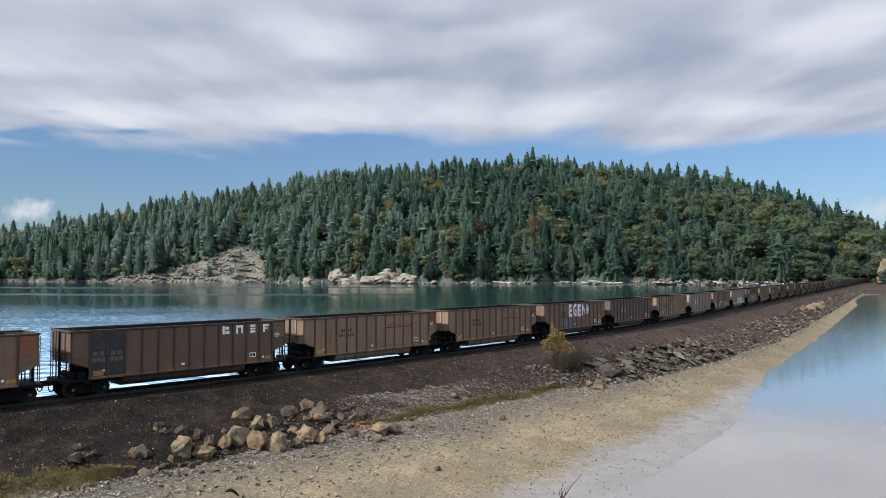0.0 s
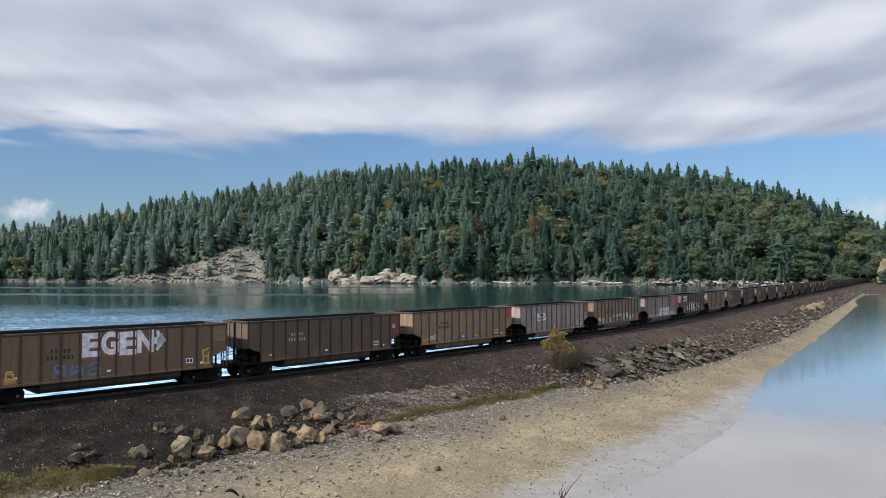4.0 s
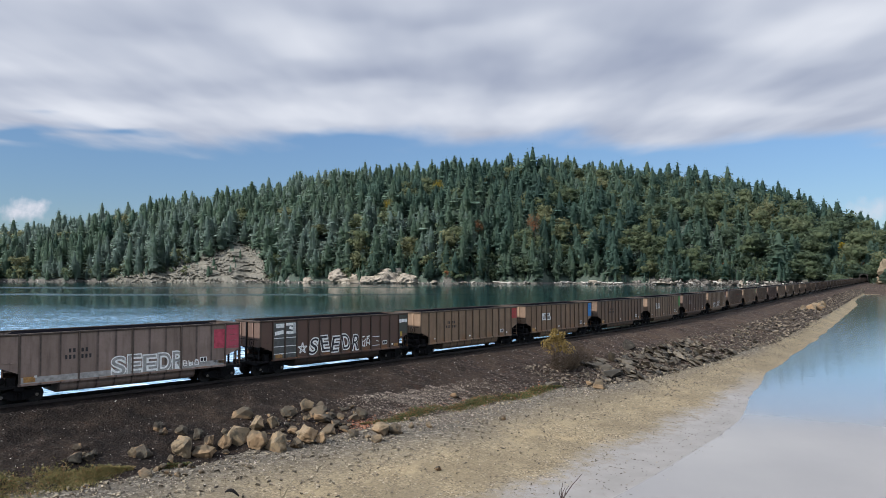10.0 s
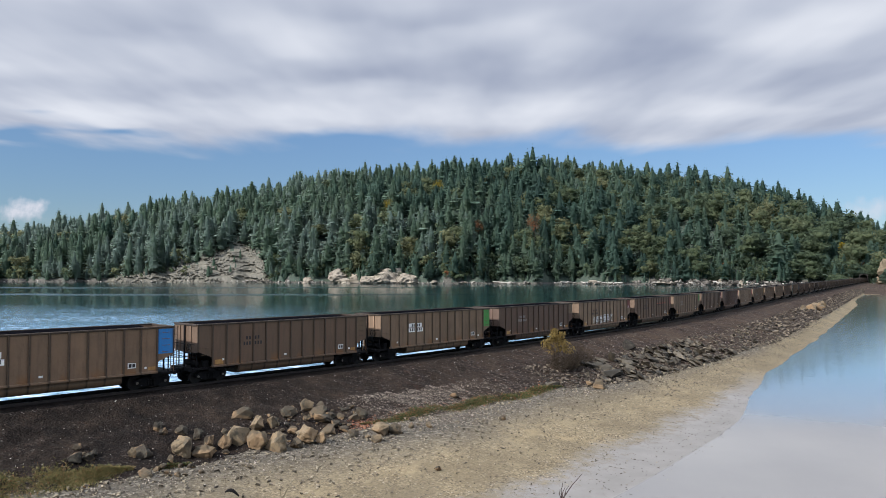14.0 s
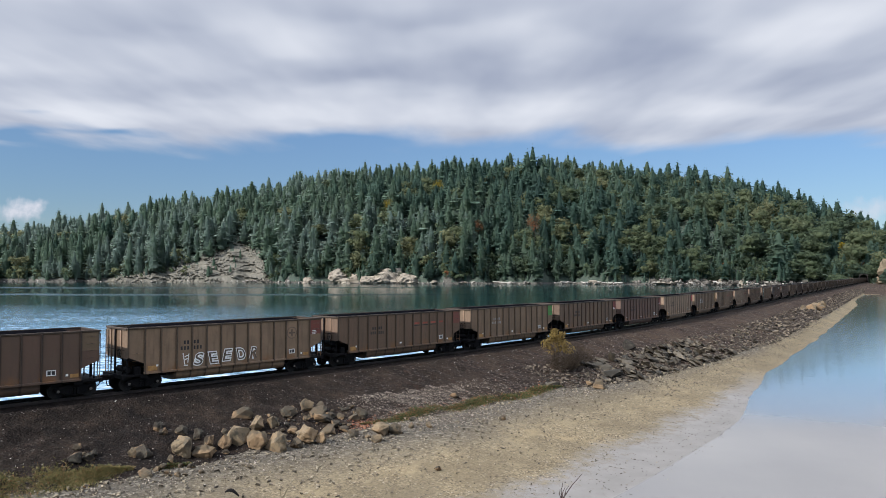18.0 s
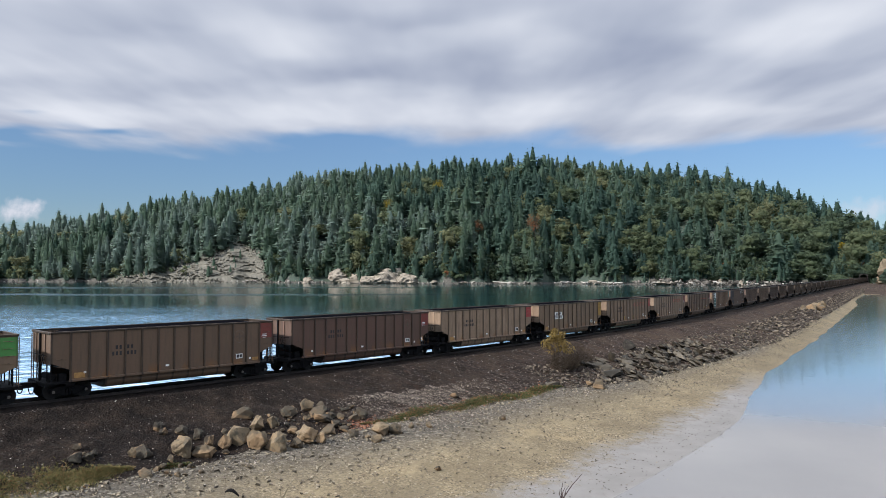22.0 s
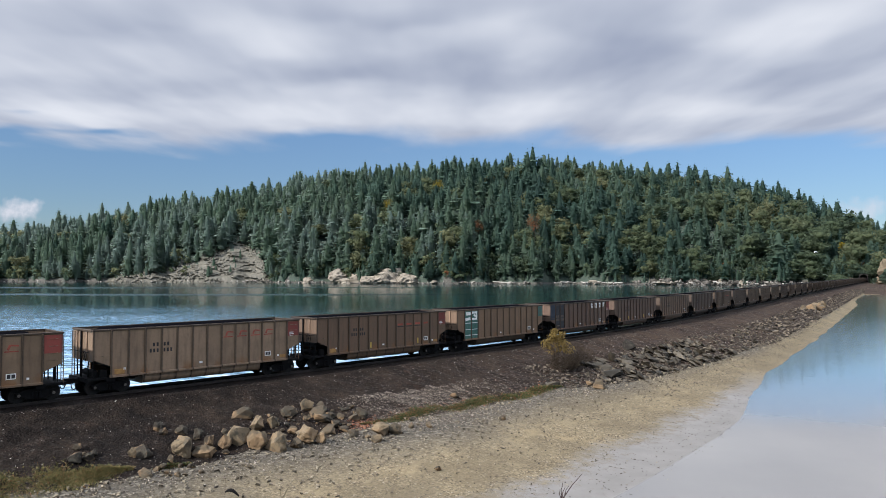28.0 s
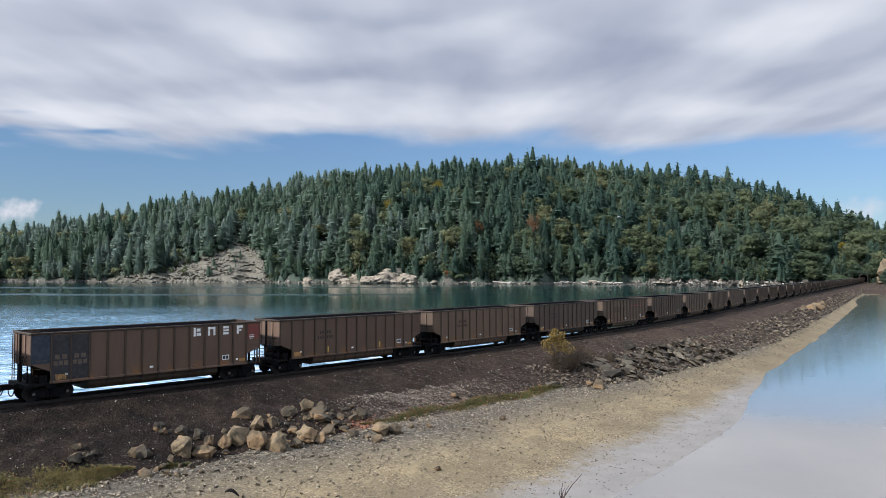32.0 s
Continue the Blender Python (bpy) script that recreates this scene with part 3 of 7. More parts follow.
def fir_template(rs, layers=14, boughs=7):
    """A ragged fir of unit height: a thin trunk, a soft core and irregular boughs, each with a few hanging sprays."""
    V, F, N = [], [], []

    def face(pts, nrm):
        i = len(V)
        V.extend(pts)
        N.extend([nrm] * len(pts))
        F.extend((i, i + q, i + q + 1) for q in range(1, len(pts) - 1))
    for k in range(3):
        a0, a1 = k * 2.0944, (k + 1) * 2.0944
        face([(0.011 * math.cos(a0), 0.011 * math.sin(a0), -0.06), (0.011 * math.cos(a1), 0.011 * math.sin(a1), -0.06), (0, 0, 0.99)], (math.cos(a0 + 1), math.sin(a0 + 1), 0.1))
    base, wide, full = rs.uniform(0.02, 0.12), rs.uniform(0.22, 0.3), rs.uniform(0.5, 0.95)
    rings = [(v, 0.56 * wide * (1 - v) ** full * min(1, 0.6 + v * 3)) for v in (0.0, 0.18, 0.42, 0.68, 0.94)]
    for (v0, r0), (v1, r1) in zip(rings, rings[1:]):
        z0, z1 = base + (0.985 - base) * v0, base + (0.985 - base) * v1
        for k in range(7):
            a0, a1, am = k * 0.8976, (k + 1) * 0.8976, (k + 0.5) * 0.8976
            face([(r0 * math.cos(a0), r0 * math.sin(a0), z0), (r0 * math.cos(a1), r0 * math.sin(a1), z0), (r1 * math.cos(a1), r1 * math.sin(a1), z1), (r1 * math.cos(a0), r1 * math.sin(a0), z1)], (math.cos(am), math.sin(am), 0.45))
    lean = rs.uniform(0.7, 1.25, 8)
    for k in range(layers):
        u = k / (layers - 1)
        z = base + (0.985 - base) * u
        rad = wide * (1 - u) ** full * rs.uniform(0.62, 1.25) * min(1, 0.6 + u * 3) + 0.01
        off = rs.uniform(0, 6.28)
        for b in range(boughs if u < 0.8 else 4):
            an = off + b * 6.283 / boughs + rs.uniform(-0.5, 0.5)
            r = rad * rs.uniform(0.7, 1.2) * lean[int(an / 0.79) % 8]
            zz = z + rs.uniform(-0.025, 0.025)
            c, s_ = math.cos(an), math.sin(an)
            drop = r * rs.uniform(-0.15, 0.45)
            hw = r * rs.uniform(0.26, 0.42)
            up = (c, s_, rs.uniform(0.75, 1.0))
            face([(0, 0, zz + 0.012), (c * 0.6 * r - s_ * hw, s_ * 0.6 * r + c * hw, zz - drop * 0.5), (c * r, s_ * r, zz - drop), (c * 0.6 * r + s_ * hw, s_ * 0.6 * r - c * hw, zz - drop * 0.5)], up)
            for f in (0.55, 0.95):
                e = rs.uniform(0.022, 0.042) * (1.15 - 0.5 * u) * min(1, 0.12 + rad / 0.09)
                j = rs.normal(0, 0.2, 4)
                p = np.array((c * r * f, s_ * r * f, zz - drop * f))
                side = np.array((-s_, c, j[0])) * e * 1.25
                p = p + side * rs.uniform(-0.8, 0.8)
                tip = np.array((c + j[1], s_ + j[2], -0.35 + j[3])) * e * 1.3
                rise = np.array((0, 0, e * 0.55))
                face([tuple(p - side + rise), tuple(p + side + rise * 0.6), tuple(p + tip)], (c, s_, rs.uniform(0.7, 1.0)))
    return outward(V, F, N)


def broad_template(rs, lobes=9, leaves=54, leaf=0.023, filled=True):
    """A leafy tree of unit height: trunk, limbs and a crown of loose leaf clumps."""
    V, F, N = [], [], []
    for k in range(4):
        a0, a1 = k * math.pi / 2, (k + 1) * math.pi / 2
        i = len(V)
        V.extend([(0.02 * math.cos(a0), 0.02 * math.sin(a0), -0.05), (0.02 * math.cos(a1), 0.02 * math.sin(a1), -0.05), (0, 0, 0.8)])
        N.extend([(math.cos(a0 + 0.8), math.sin(a0 + 0.8), 0.1)] * 3)
        F.append((i, i + 1, i + 2))
    for _ in range(lobes):
        an, ra = rs.uniform(0, 6.283), 0.24 * rs.uniform() ** 0.5
        mid = np.array([ra * math.cos(an), ra * math.sin(an), rs.uniform(0.32, 0.86)])
        lr = rs.uniform(0.12, 0.22)
        # the shaded inside of the clump
        ball = [[mid + 0.5 * lr * np.array((math.cos(q * 1.0472) * math.cos(v), math.sin(q * 1.0472) * math.cos(v), 0.75 * math.sin(v))) for q in range(6)] for v in (-1.2, -0.4, 0.4, 1.2)]
        for r0, r1 in zip(ball, ball[1:]) if filled else ():
            for q in range(6):
                i = len(V)
                quad = [r0[q], r0[(q + 1) % 6], r1[(q + 1) % 6], r1[q]]
                V.extend(quad)
                N.extend([p - mid for p in quad])
                F.extend([(i, i + 1, i + 2), (i, i + 2, i + 3)])
        for _ in range(leaves):
            v = rs.normal(size=3)
            v /= np.linalg.norm(v)
            p = mid + v * lr * rs.uniform(0.62, 1.1) * np.array([1, 1, 0.75])
            a, b = rs.normal(size=3) * leaf, rs.normal(size=3) * leaf
            i = len(V)
            V.extend([p - a, p - b, p + a, p + b])
            N.extend([v + np.array([0, 0, 0.3]) + rs.normal(size=3) * 0.5] * 4)
            F.append((i, i + 1, i + 2))
            F.append((i, i + 2, i + 3))
    return outward(V, F, N)


def plant_many(name, templates, spots, mat, label, cat, seed, shift=0.0):
    """spots: rows of x, y, z, height, width factor. One mesh for a whole wood."""
    rs = np.random.RandomState(seed)
    VV, FF, NN, TT, base = [], [], [], [], 0
    which = rs.randint(0, len(templates), len(spots))
    for k, (V, F, N) in enumerate(templates):
        sel = spots[which == k]
        if not len(sel):
            continue
        an = rs.uniform(0, 6.283, len(sel))
        c, s_ = np.cos(an)[:, None], np.sin(an)[:, None]
        w = (sel[:, 3] * sel[:, 4])[:, None]
        X = (V[None, :, 0] * c - V[None, :, 1] * s_) * w + sel[:, 0:1]
        Y = (V[None, :, 0] * s_ + V[None, :, 1] * c) * w + sel[:, 1:2]
        Z = V[None, :, 2] * sel[:, 3:4] + sel[:, 2:3]
        VV.append(np.stack([X, Y, Z], -1).reshape(-1, 3))
        FF.append((F[None] + (np.arange(len(sel)) * len(V))[:, None, None]).reshape(-1, 3) + base)
        NN.append(np.stack([N[None, :, 0] * c - N[None, :, 1] * s_, N[None, :, 0] * s_ + N[None, :, 1] * c, N[None, :, 2] + 0 * c], -1).reshape(-1, 3))
        # tone offset imitates haze at the left and cloud shade at the right
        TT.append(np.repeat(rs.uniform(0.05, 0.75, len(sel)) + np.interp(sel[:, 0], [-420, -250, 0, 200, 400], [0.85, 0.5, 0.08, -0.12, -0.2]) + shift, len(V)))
        base += len(sel) * len(V)
    me = mesh_np(name, np.concatenate(VV), np.concatenate(FF), mat, True)
    me.normals_split_custom_set_from_vertices(np.concatenate(NN))
    own = me.attributes.new("tree", "FLOAT", "POINT")
    own.data.foreach_set("value", np.concatenate(TT).astype(np.float32))
    return tagged(new(name, me), label, cat, kind="stuff")


def build_woods():
    rs = np.random.RandomState(4)
    n = 15000
    a = rs.uniform(-150, 1720, n)
    t = rs.uniform(0.012, 1.12, n) ** 1.0
    x, y, z = hill_at(a, t)
    pa, pv = picture(x, y, z)
    s, d = to_track(x, y)
    ok = ~bare(pa, pv + 3) & (z > 3.2) & ~((np.abs(d) < 9) & (s < 705))
    # thin out to an even spacing
    cell = {}
    keep = []
    for i in np.nonzero(ok)[0]:
        c = (int(x[i] // 14.6), int(y[i] // 15.0))
        if c in cell:
            continue
        cell[c] = 1
        keep.append(i)
    keep = np.array(keep)
    x, y, z, pa, t = x[keep], y[keep], z[keep], pa[keep], t[keep]
    broad_p = np.interp(pa, [0, 900, 1050, 1250, 1400, 1568], [0.05, 0.07, 0.2, 0.34, 0.42, 0.5]) * np.clip((0.92 - t) * 4, 0.04, 1)
    isb = rs.uniform(size=len(x)) < broad_p
    h = rs.triangular(15, 33, 50, len(x)) * np.where(rs.uniform(size=len(x)) < 0.12, 1.2, 1.0) * np.clip(0.7 + t * 3, 0.7, 1) * np.interp(pa, [1200, 1568], [1, 0.92])
    wf = rs.uniform(0.85, 1.35, len(x)) * np.interp(h, [18, 30, 45], [1.4, 1.1, 0.95])
    h = np.where(isb, h, h * np.interp(pa, [1050, 1300], [1, 0.82]) ** np.clip((0.72 - t) * 5, 0, 1))
    rows = np.stack([x, y, z - 0.5, h, wf], -1)
    firs = [fir_template(np.random.RandomState(50 + k)) for k in range(10)]
    broads = [broad_template(np.random.RandomState(80 + k)) for k in range(5)]
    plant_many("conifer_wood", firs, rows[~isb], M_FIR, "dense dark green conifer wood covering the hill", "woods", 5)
    m = 1700
    small_firs = [fir_template(np.random.RandomState(60 + k), 9, 5) for k in range(5)]
    brush = [broad_template(np.random.RandomState(90 + k), 5, 14, 0.052, False) for k in range(5)]
    ua, ut = rs.uniform(-150, 1700, m), 0.003 + 0.15 * rs.uniform(0, 1, m) ** 1.5
    ux, uy, uz = hill_at(ua, ut)
    upa, upv = picture(ux, uy, uz)
    us, ud = to_track(ux, uy)
    good = (~bare(upa, upv + 2) | (rs.uniform(size=m) < 0.12)) & (uz > 1.4) & ~((np.abs(ud) < 7) & (us < 700))
    low = np.stack([ux, uy, uz - 0.5, rs.uniform(6, 15, m), rs.uniform(1.0, 1.5, m)], -1)[good]
    ps, pd = rs.uniform(625, 688, 130), np.concatenate([rs.uniform(7, 60, 90), rs.uniform(-22, -7, 40)])
    px, py, _ = track(ps, pd)
    low = np.concatenate([low, np.stack([px, py, 2.2 + 0 * px, np.interp(np.abs(pd), [6, 14, 60], [3, 7, 13]) * rs.uniform(0.7, 1.2, 130), rs.uniform(1.0, 1.4, 130)], -1)])
    qs, qd = rs.uniform(693, 702, 40), rs.uniform(-11, 11, 40)
    qx, qy, _ = track(qs, qd)
    over = np.stack([qx, qy, np.maximum(9.6, hill_at(784 + FOC * qx / qy, 0.08)[2]) - 0.5, rs.uniform(3, 6, 40), rs.uniform(1.0, 1.4, 40)], -1)
    cs, cd = rs.uniform(650, 668, 34), rs.uniform(16, 30, 34)
    cx, cy, _ = track(cs, cd)
    over = np.concatenate([over, np.stack([cx, cy, 2.4 + 0 * cx, rs.uniform(5, 13, 34), rs.uniform(1.0, 1.4, 34)], -1)])
    half = len(low) // 2
    low = np.concatenate([low, over])
    # the negative shifts paint in the shade low along the shore
    plant_many("young_conifers", small_firs, low[:half], M_FIR, "young conifers along the far shore", "woods", 15, -0.2)
    plant_many("shore_brush", brush, low[half:], M_BROAD, "leafy brush along the far shore", "woods", 16, -0.35)
    br = rows[isb]
    br[:, 3] *= 0.8
    br[:, 4] *= 1.15
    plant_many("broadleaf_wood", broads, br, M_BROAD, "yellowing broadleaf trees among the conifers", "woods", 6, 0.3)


build_hill()
build_woods()


# ======== the coal train ========
PITCH, HB, HW, TOP = 16.15, 7.25, 1.58, 3.93


def cars_passed(t):
    return ((-1.4765e-5 * t + 3.3406e-4) * t + 0.82093) * t + 0.0474


def car_s(i, t):
    """Where the middle of car i stands along the track at t."""
    return PITCH * (i - cars_passed(t)) + HB


RIBS = [-6.2 + k * 1.0333 for k in range(13)]


def car_meshes():
    k = {}
    for side in (-1, 1):
        bm = bmesh.new()
        y0, y1 = (side * HW, side * (HW - 0.05))
        pts = [(-HB, 2.15), (-6.2, 1.7), (-6.2, 1.12), (6.2, 1.12), (6.2, 1.7), (HB, 2.15), (HB, TOP - 0.05), (-HB, TOP - 0.05)]
        a = [bm.verts.new((x, y0, z)) for x, z in pts]
        b = [bm.verts.new((x, y1, z)) for x, z in pts]
        for i in range(8):
            j = (i + 1) % 8
            bm.faces.new((a[i], a[j], b[j], b[i]))
        bm.faces.new(a)
        bm.faces.new(b[::-1])
        k["side", side] = bm_mesh("side_wall", bm, M_PAINT)
        k["rib", side] = box_mesh("rib", M_PAINT, -0.045, 0.045, min(side * HW, side * (HW + 0.085)), max(side * HW, side * (HW + 0.085)), 1.1, TOP - 0.08, bevel=0.012)
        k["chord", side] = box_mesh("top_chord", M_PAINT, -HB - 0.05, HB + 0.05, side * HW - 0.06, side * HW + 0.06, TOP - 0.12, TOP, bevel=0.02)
        k["sill", side] = box_mesh("side_sill", M_PAINT, -6.25, 6.25, side * HW - 0.1, side * HW + 0.1, 1.02, 1.16, bevel=0.02)
    k["chord_end"] = box_mesh("end_chord", M_PAINT, -0.07, 0.07, -HW + 0.1, HW - 0.1, TOP - 0.14, TOP - 0.01, bevel=0.02)
    bm = bmesh.new()
    add_box(bm, -0.03, 0.03, -HW + 0.06, HW - 0.06, 2.05, TOP - 0.14)
    for y in (-0.75, 0, 0.75):
        add_box(bm, -0.1, -0.02, y - 0.05, y + 0.05, 2.05, TOP - 0.16)
    k["end"] = bm_mesh("end_wall", bm, M_PAINT)
    bm = bmesh.new()
    vs = [bm.verts.new(v) for v in ((-HB + 0.05, -1.5, 2.1), (-HB + 0.05, 1.5, 2.1), (-4.6, 1.5, 1.0), (-4.6, -1.5, 1.0), (-HB + 0.05, -1.5, 2.16), (-HB + 0.05, 1.5, 2.16), (-4.6, 1.5, 1.06), (-4.6, -1.5, 1.06))]
    for q in ((0, 1, 2, 3), (4, 7, 6, 5), (0, 4, 5, 1), (1, 5, 6, 2), (2, 6, 7, 3), (3, 7, 4, 0)):
        bm.faces.new([vs[i] for i in q])
    k["slope"] = bm_mesh("slope_sheet", bm, M_BLACK)
    # rounded tub slung between the bogies
    prof = []
    for y in (-1, 1):
        arc = []
        for q in range(11):
            an = math.pi * 0.5 * q / 10
            arc.append((1.0 + 0.42 * math.cos(an), 0.86 - 0.42 * math.sin(an)))
        arc = [(1.42, 1.1)] + arc
        prof += [(y * p[0], p[1]) for p in (arc if y > 0 else arc)][:: (1 if y < 0 else -1)]
    bm = bmesh.new()
    extrude_profile(bm, prof, -4.15, 4.15)
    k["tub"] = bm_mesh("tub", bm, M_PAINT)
    k["centre"] = box_mesh("centre_sill", M_BLACK, -7.7, 7.7, -0.22, 0.22, 0.68, 1.0, bevel=0.03)
    bm = bmesh.new()
    add_box(bm, -7.45, -4.5, -1.45, 1.45, 0.92, 1.04)
    add_box(bm, -7.5, -7.35, -1.5, 1.5, 0.82, 1.06)
    add_box(bm, -6.4, -5.9, -1.5, 1.5, 0.8, 1.05)
    k["deck"] = bm_mesh("end_platform", bm, M_BLACK)
    k["stanchion"] = box_mesh("end_stanchion", M_BLACK, -0.1, 0.0, -0.06, 0.06, 1.0, TOP - 0.12, bevel=0.02)
    k["post"] = box_mesh("end_post", M_BLACK, -0.03, 0.03, -0.03, 0.03, 1.04, 2.16)
    bm = bmesh.new()
    add_cyl(bm, (-0.22, -HW - 0.1, 0), (0.22, -HW - 0.1, 0), 0.017, 6)
    for x in (-0.22, 0.22):
        add_cyl(bm, (x, -HW - 0.1, 0), (x, -HW + 0.01, 0), 0.017, 6)
    k["grab"] = bm_mesh("grab_iron", bm, M_PAINT)
    bm = bmesh.new()
    for y in (1.06, 1.46):
        add_box(bm, -0.02, 0.02, y - 0.02, y + 0.02, 1.0, TOP - 0.2)
    for q in range(7):
        add_cyl(bm, (0, 1.06, 1.25 + q * 0.38), (0, 1.46, 1.25 + q * 0.38), 0.016, 6)
    k["ladder"] = bm_mesh("ladder", bm, M_PAINT)
    # coal, levelled to the brim
    bm = bmesh.new()
    nx, ny = 30, 7
    grid = []
    rs = np.random.RandomState(12)
    for i in range(nx + 1):
        row = []
        for j in range(ny + 1):
            x, y = -HB + 0.1 + (2 * HB - 0.2) * i / nx, -HW + 0.09 + (2 * HW - 0.18) * j / ny
            ex = min(1, max(0, (HB - 0.75 - abs(x)) / 0.5))
            z = TOP - 0.5 + 0.5 * ex * (1 - 0.16 * (y / HW) ** 2) + rs.uniform(-0.03, 0.03)
            row.append(bm.verts.new((x, y, z)))
        grid.append(row)
    for i in range(nx):
        for j in range(ny):
            bm.faces.new((grid[i][j], grid[i + 1][j], grid[i + 1][j + 1], grid[i][j + 1]))
    k["coal"] = bm_mesh("coal_load", bm, M_COAL)
    # bogie
    k["bolster"] = box_mesh("bogie", M_BLACK, -0.22, 0.22, -1.0, 1.0, 0.42, 0.75, bevel=0.04)
    bm = bmesh.new()
    pts = [(-1.08, 0.6), (-1.08, 0.42), (-0.72, 0.4), (-0.42, 0.2), (0.42, 0.2), (0.72, 0.4), (1.08, 0.42), (1.08, 0.6), (0.5, 0.78), (-0.5, 0.78)]
    a = [bm.verts.new((x, -0.08, z)) for x, z in pts]
    b = [bm.verts.new((x, 0.08, z)) for x, z in pts]
    for i in range(10):
        j = (i + 1) % 10
        bm.faces.new((a[i], a[j], b[j], b[i]))
    bm.faces.new(a)
    bm.faces.new(b[::-1])
    bmesh.ops.bevel(bm, geom=bm.edges[:], offset=0.02, segments=1, affect="EDGES")
    for x in (-0.89, 0.89):
        add_cyl(bm, (x, -0.17, 0.457), (x, 0.1, 0.457), 0.13, 10)
    k["frame"] = bm_mesh("side_frame", bm, M_BLACK)
    bm = bmesh.new()
    for x in (-0.17, 0.0, 0.17):
        add_cyl(bm, (x, -0.05, 0.24), (x, -0.05, 0.6), 0.07, 8)
    k["spring"] = bm_mesh("spring_nest", bm, M_BLACK)
    bm = bmesh.new()
    add_cyl(bm, (0, -1.05, 0), (0, 1.05, 0), 0.08, 10)
    for y in (-0.75, 0.75):
        e = 1 if y > 0 else -1
        add_cyl(bm, (0, y - 0.06, 0), (0, y + 0.06, 0), 0.457, 18)
        add_cyl(bm, (0, y - e * 0.06, 0), (0, y - e * 0.09, 0), 0.485, 18)
        for q in range(4):
            an = q * math.pi / 2
            add_box(bm, 0.24 * math.cos(an) - 0.05, 0.24 * math.cos(an) + 0.05, y - 0.075, y + 0.075, 0.24 * math.sin(an) - 0.05, 0.24 * math.sin(an) + 0.05)
    k["wheels"] = bm_mesh("wheelset", bm, mat_flat("wheel_steel", (0.018, 0.015, 0.013), 0.65, 0.0, spec=0.2))
    bm = bmesh.new()
    add_box(bm, -0.42, 0.1, -0.09, 0.09, 0.76, 0.96)
    add_box(bm, -0.6, -0.3, -0.16, 0.13, 0.7, 1.02)
    bmesh.ops.bevel(bm, geom=bm.edges[:], offset=0.025, segments=1, affect="EDGES")
    k["coupler"] = bm_mesh("coupler", bm, M_BLACK)
    bm = bmesh.new()
    add_cyl(bm, (-6.9, -0.9, 1.3), (-6.9, 0.5, 1.3), 0.2, 12)
    add_box(bm, -6.7, -6.3, -1.3, -0.95, 1.04, 1.5)
    k["brake_gear"] = bm_mesh("brake_gear", bm, M_BLACK)
    bm = bmesh.new()
    for q in range(14):
        a0, a1 = q * math.pi / 7, (q + 1) * math.pi / 7
        add_cyl(bm, (0, 0.28 * math.cos(a0), 0.28 * math.sin(a0)), (0, 0.28 * math.cos(a1), 0.28 * math.sin(a1)), 0.018, 5)
    for q in range(3):
        a0 = q * math.pi / 3
        add_cyl(bm, (0, -0.28 * math.cos(a0), -0.28 * math.sin(a0)), (0, 0.28 * math.cos(a0), 0.28 * math.sin(a0)), 0.012, 5)
    k["brake_wheel"] = bm_mesh("brake_wheel", bm, M_BLACK)
    bm = bmesh.new()
    add_cyl(bm, (0, -HW, 0), (0, HW, 0), 0.018, 6)
    k["rail_end"] = bm_mesh("cross_rail", bm, M_BLACK)
    bm = bmesh.new()
    add_cyl(bm, (0, -0.2, 0.457), (0, -0.165, 0.457), 0.085, 10)
    k["cap"] = bm_mesh("bearing_cap", bm, mat_flat("greasy_steel", (0.16, 0.14, 0.12), 0.4, 0.6))
    bm = bmesh.new()
    for q in range(6):
        a0, a1 = math.pi * q / 6, math.pi * (q + 1) / 6
        add_cyl(bm, (-0.3 - 0.3 * (1 - math.cos(a0)) / 2, -0.35, 0.72 - 0.35 * math.sin(a0)), (-0.3 - 0.3 * (1 - math.cos(a1)) / 2, -0.35, 0.72 - 0.35 * math.sin(a1)), 0.03, 6)
    k["hose"] = bm_mesh("air_hose", bm, M_BLACK)
    bm = bmesh.new()
    add_box(bm, 6.25, HB - 0.02, -HW - 0.012, -HW - 0.002, 2.75, TOP - 0.16)
    k["panel"] = bm_mesh("end_panel", bm, M_PAINT)
    bm = bmesh.new()
    add_box(bm, 6.25, HB - 0.02, -HW - 0.012, -HW - 0.002, 2.22, TOP - 0.16)
    k["panel_full"] = bm_mesh("end_panel", bm, M_PAINT)
    return k


CARM = car_meshes()
FLIP = pose(0, 0, 0, 0, 0, 180)
# body tone by car, from the front: -2 to the last
TAN, LIGHT, BROWN, DARK, RUST = (0.26, 0.182, 0.098), (0.36, 0.262, 0.15), (0.158, 0.104, 0.057), (0.09, 0.06, 0.038), (0.225, 0.148, 0.077)
TONES = {-2: TAN, -1: RUST, 0: BROWN, 1: TAN, 2: TAN, 3: BROWN, 4: DARK, 5: TAN, 6: (0.33, 0.275, 0.22), 7: TAN, 8: (0.3, 0.235, 0.175), 9: (0.12, 0.07, 0.047), 10: TAN, 11: RUST, 12: BROWN, 13: TAN, 14: BROWN,
         15: TAN, 16: BROWN, 17: TAN, 18: BROWN, 19: (0.12, 0.068, 0.043), 20: LIGHT, 21: TAN, 22: TAN, 23: LIGHT, 24: BROWN, 25: RUST, 26: BROWN, 27: BROWN, 28: BROWN, 29: DARK}
RED, GREEN, BLUE, YELLOW, MAROON = (0.42, 0.05, 0.045), (0.075, 0.30, 0.06), (0.03, 0.2, 0.48), (0.42, 0.23, 0.035), (0.2, 0.04, 0.03)
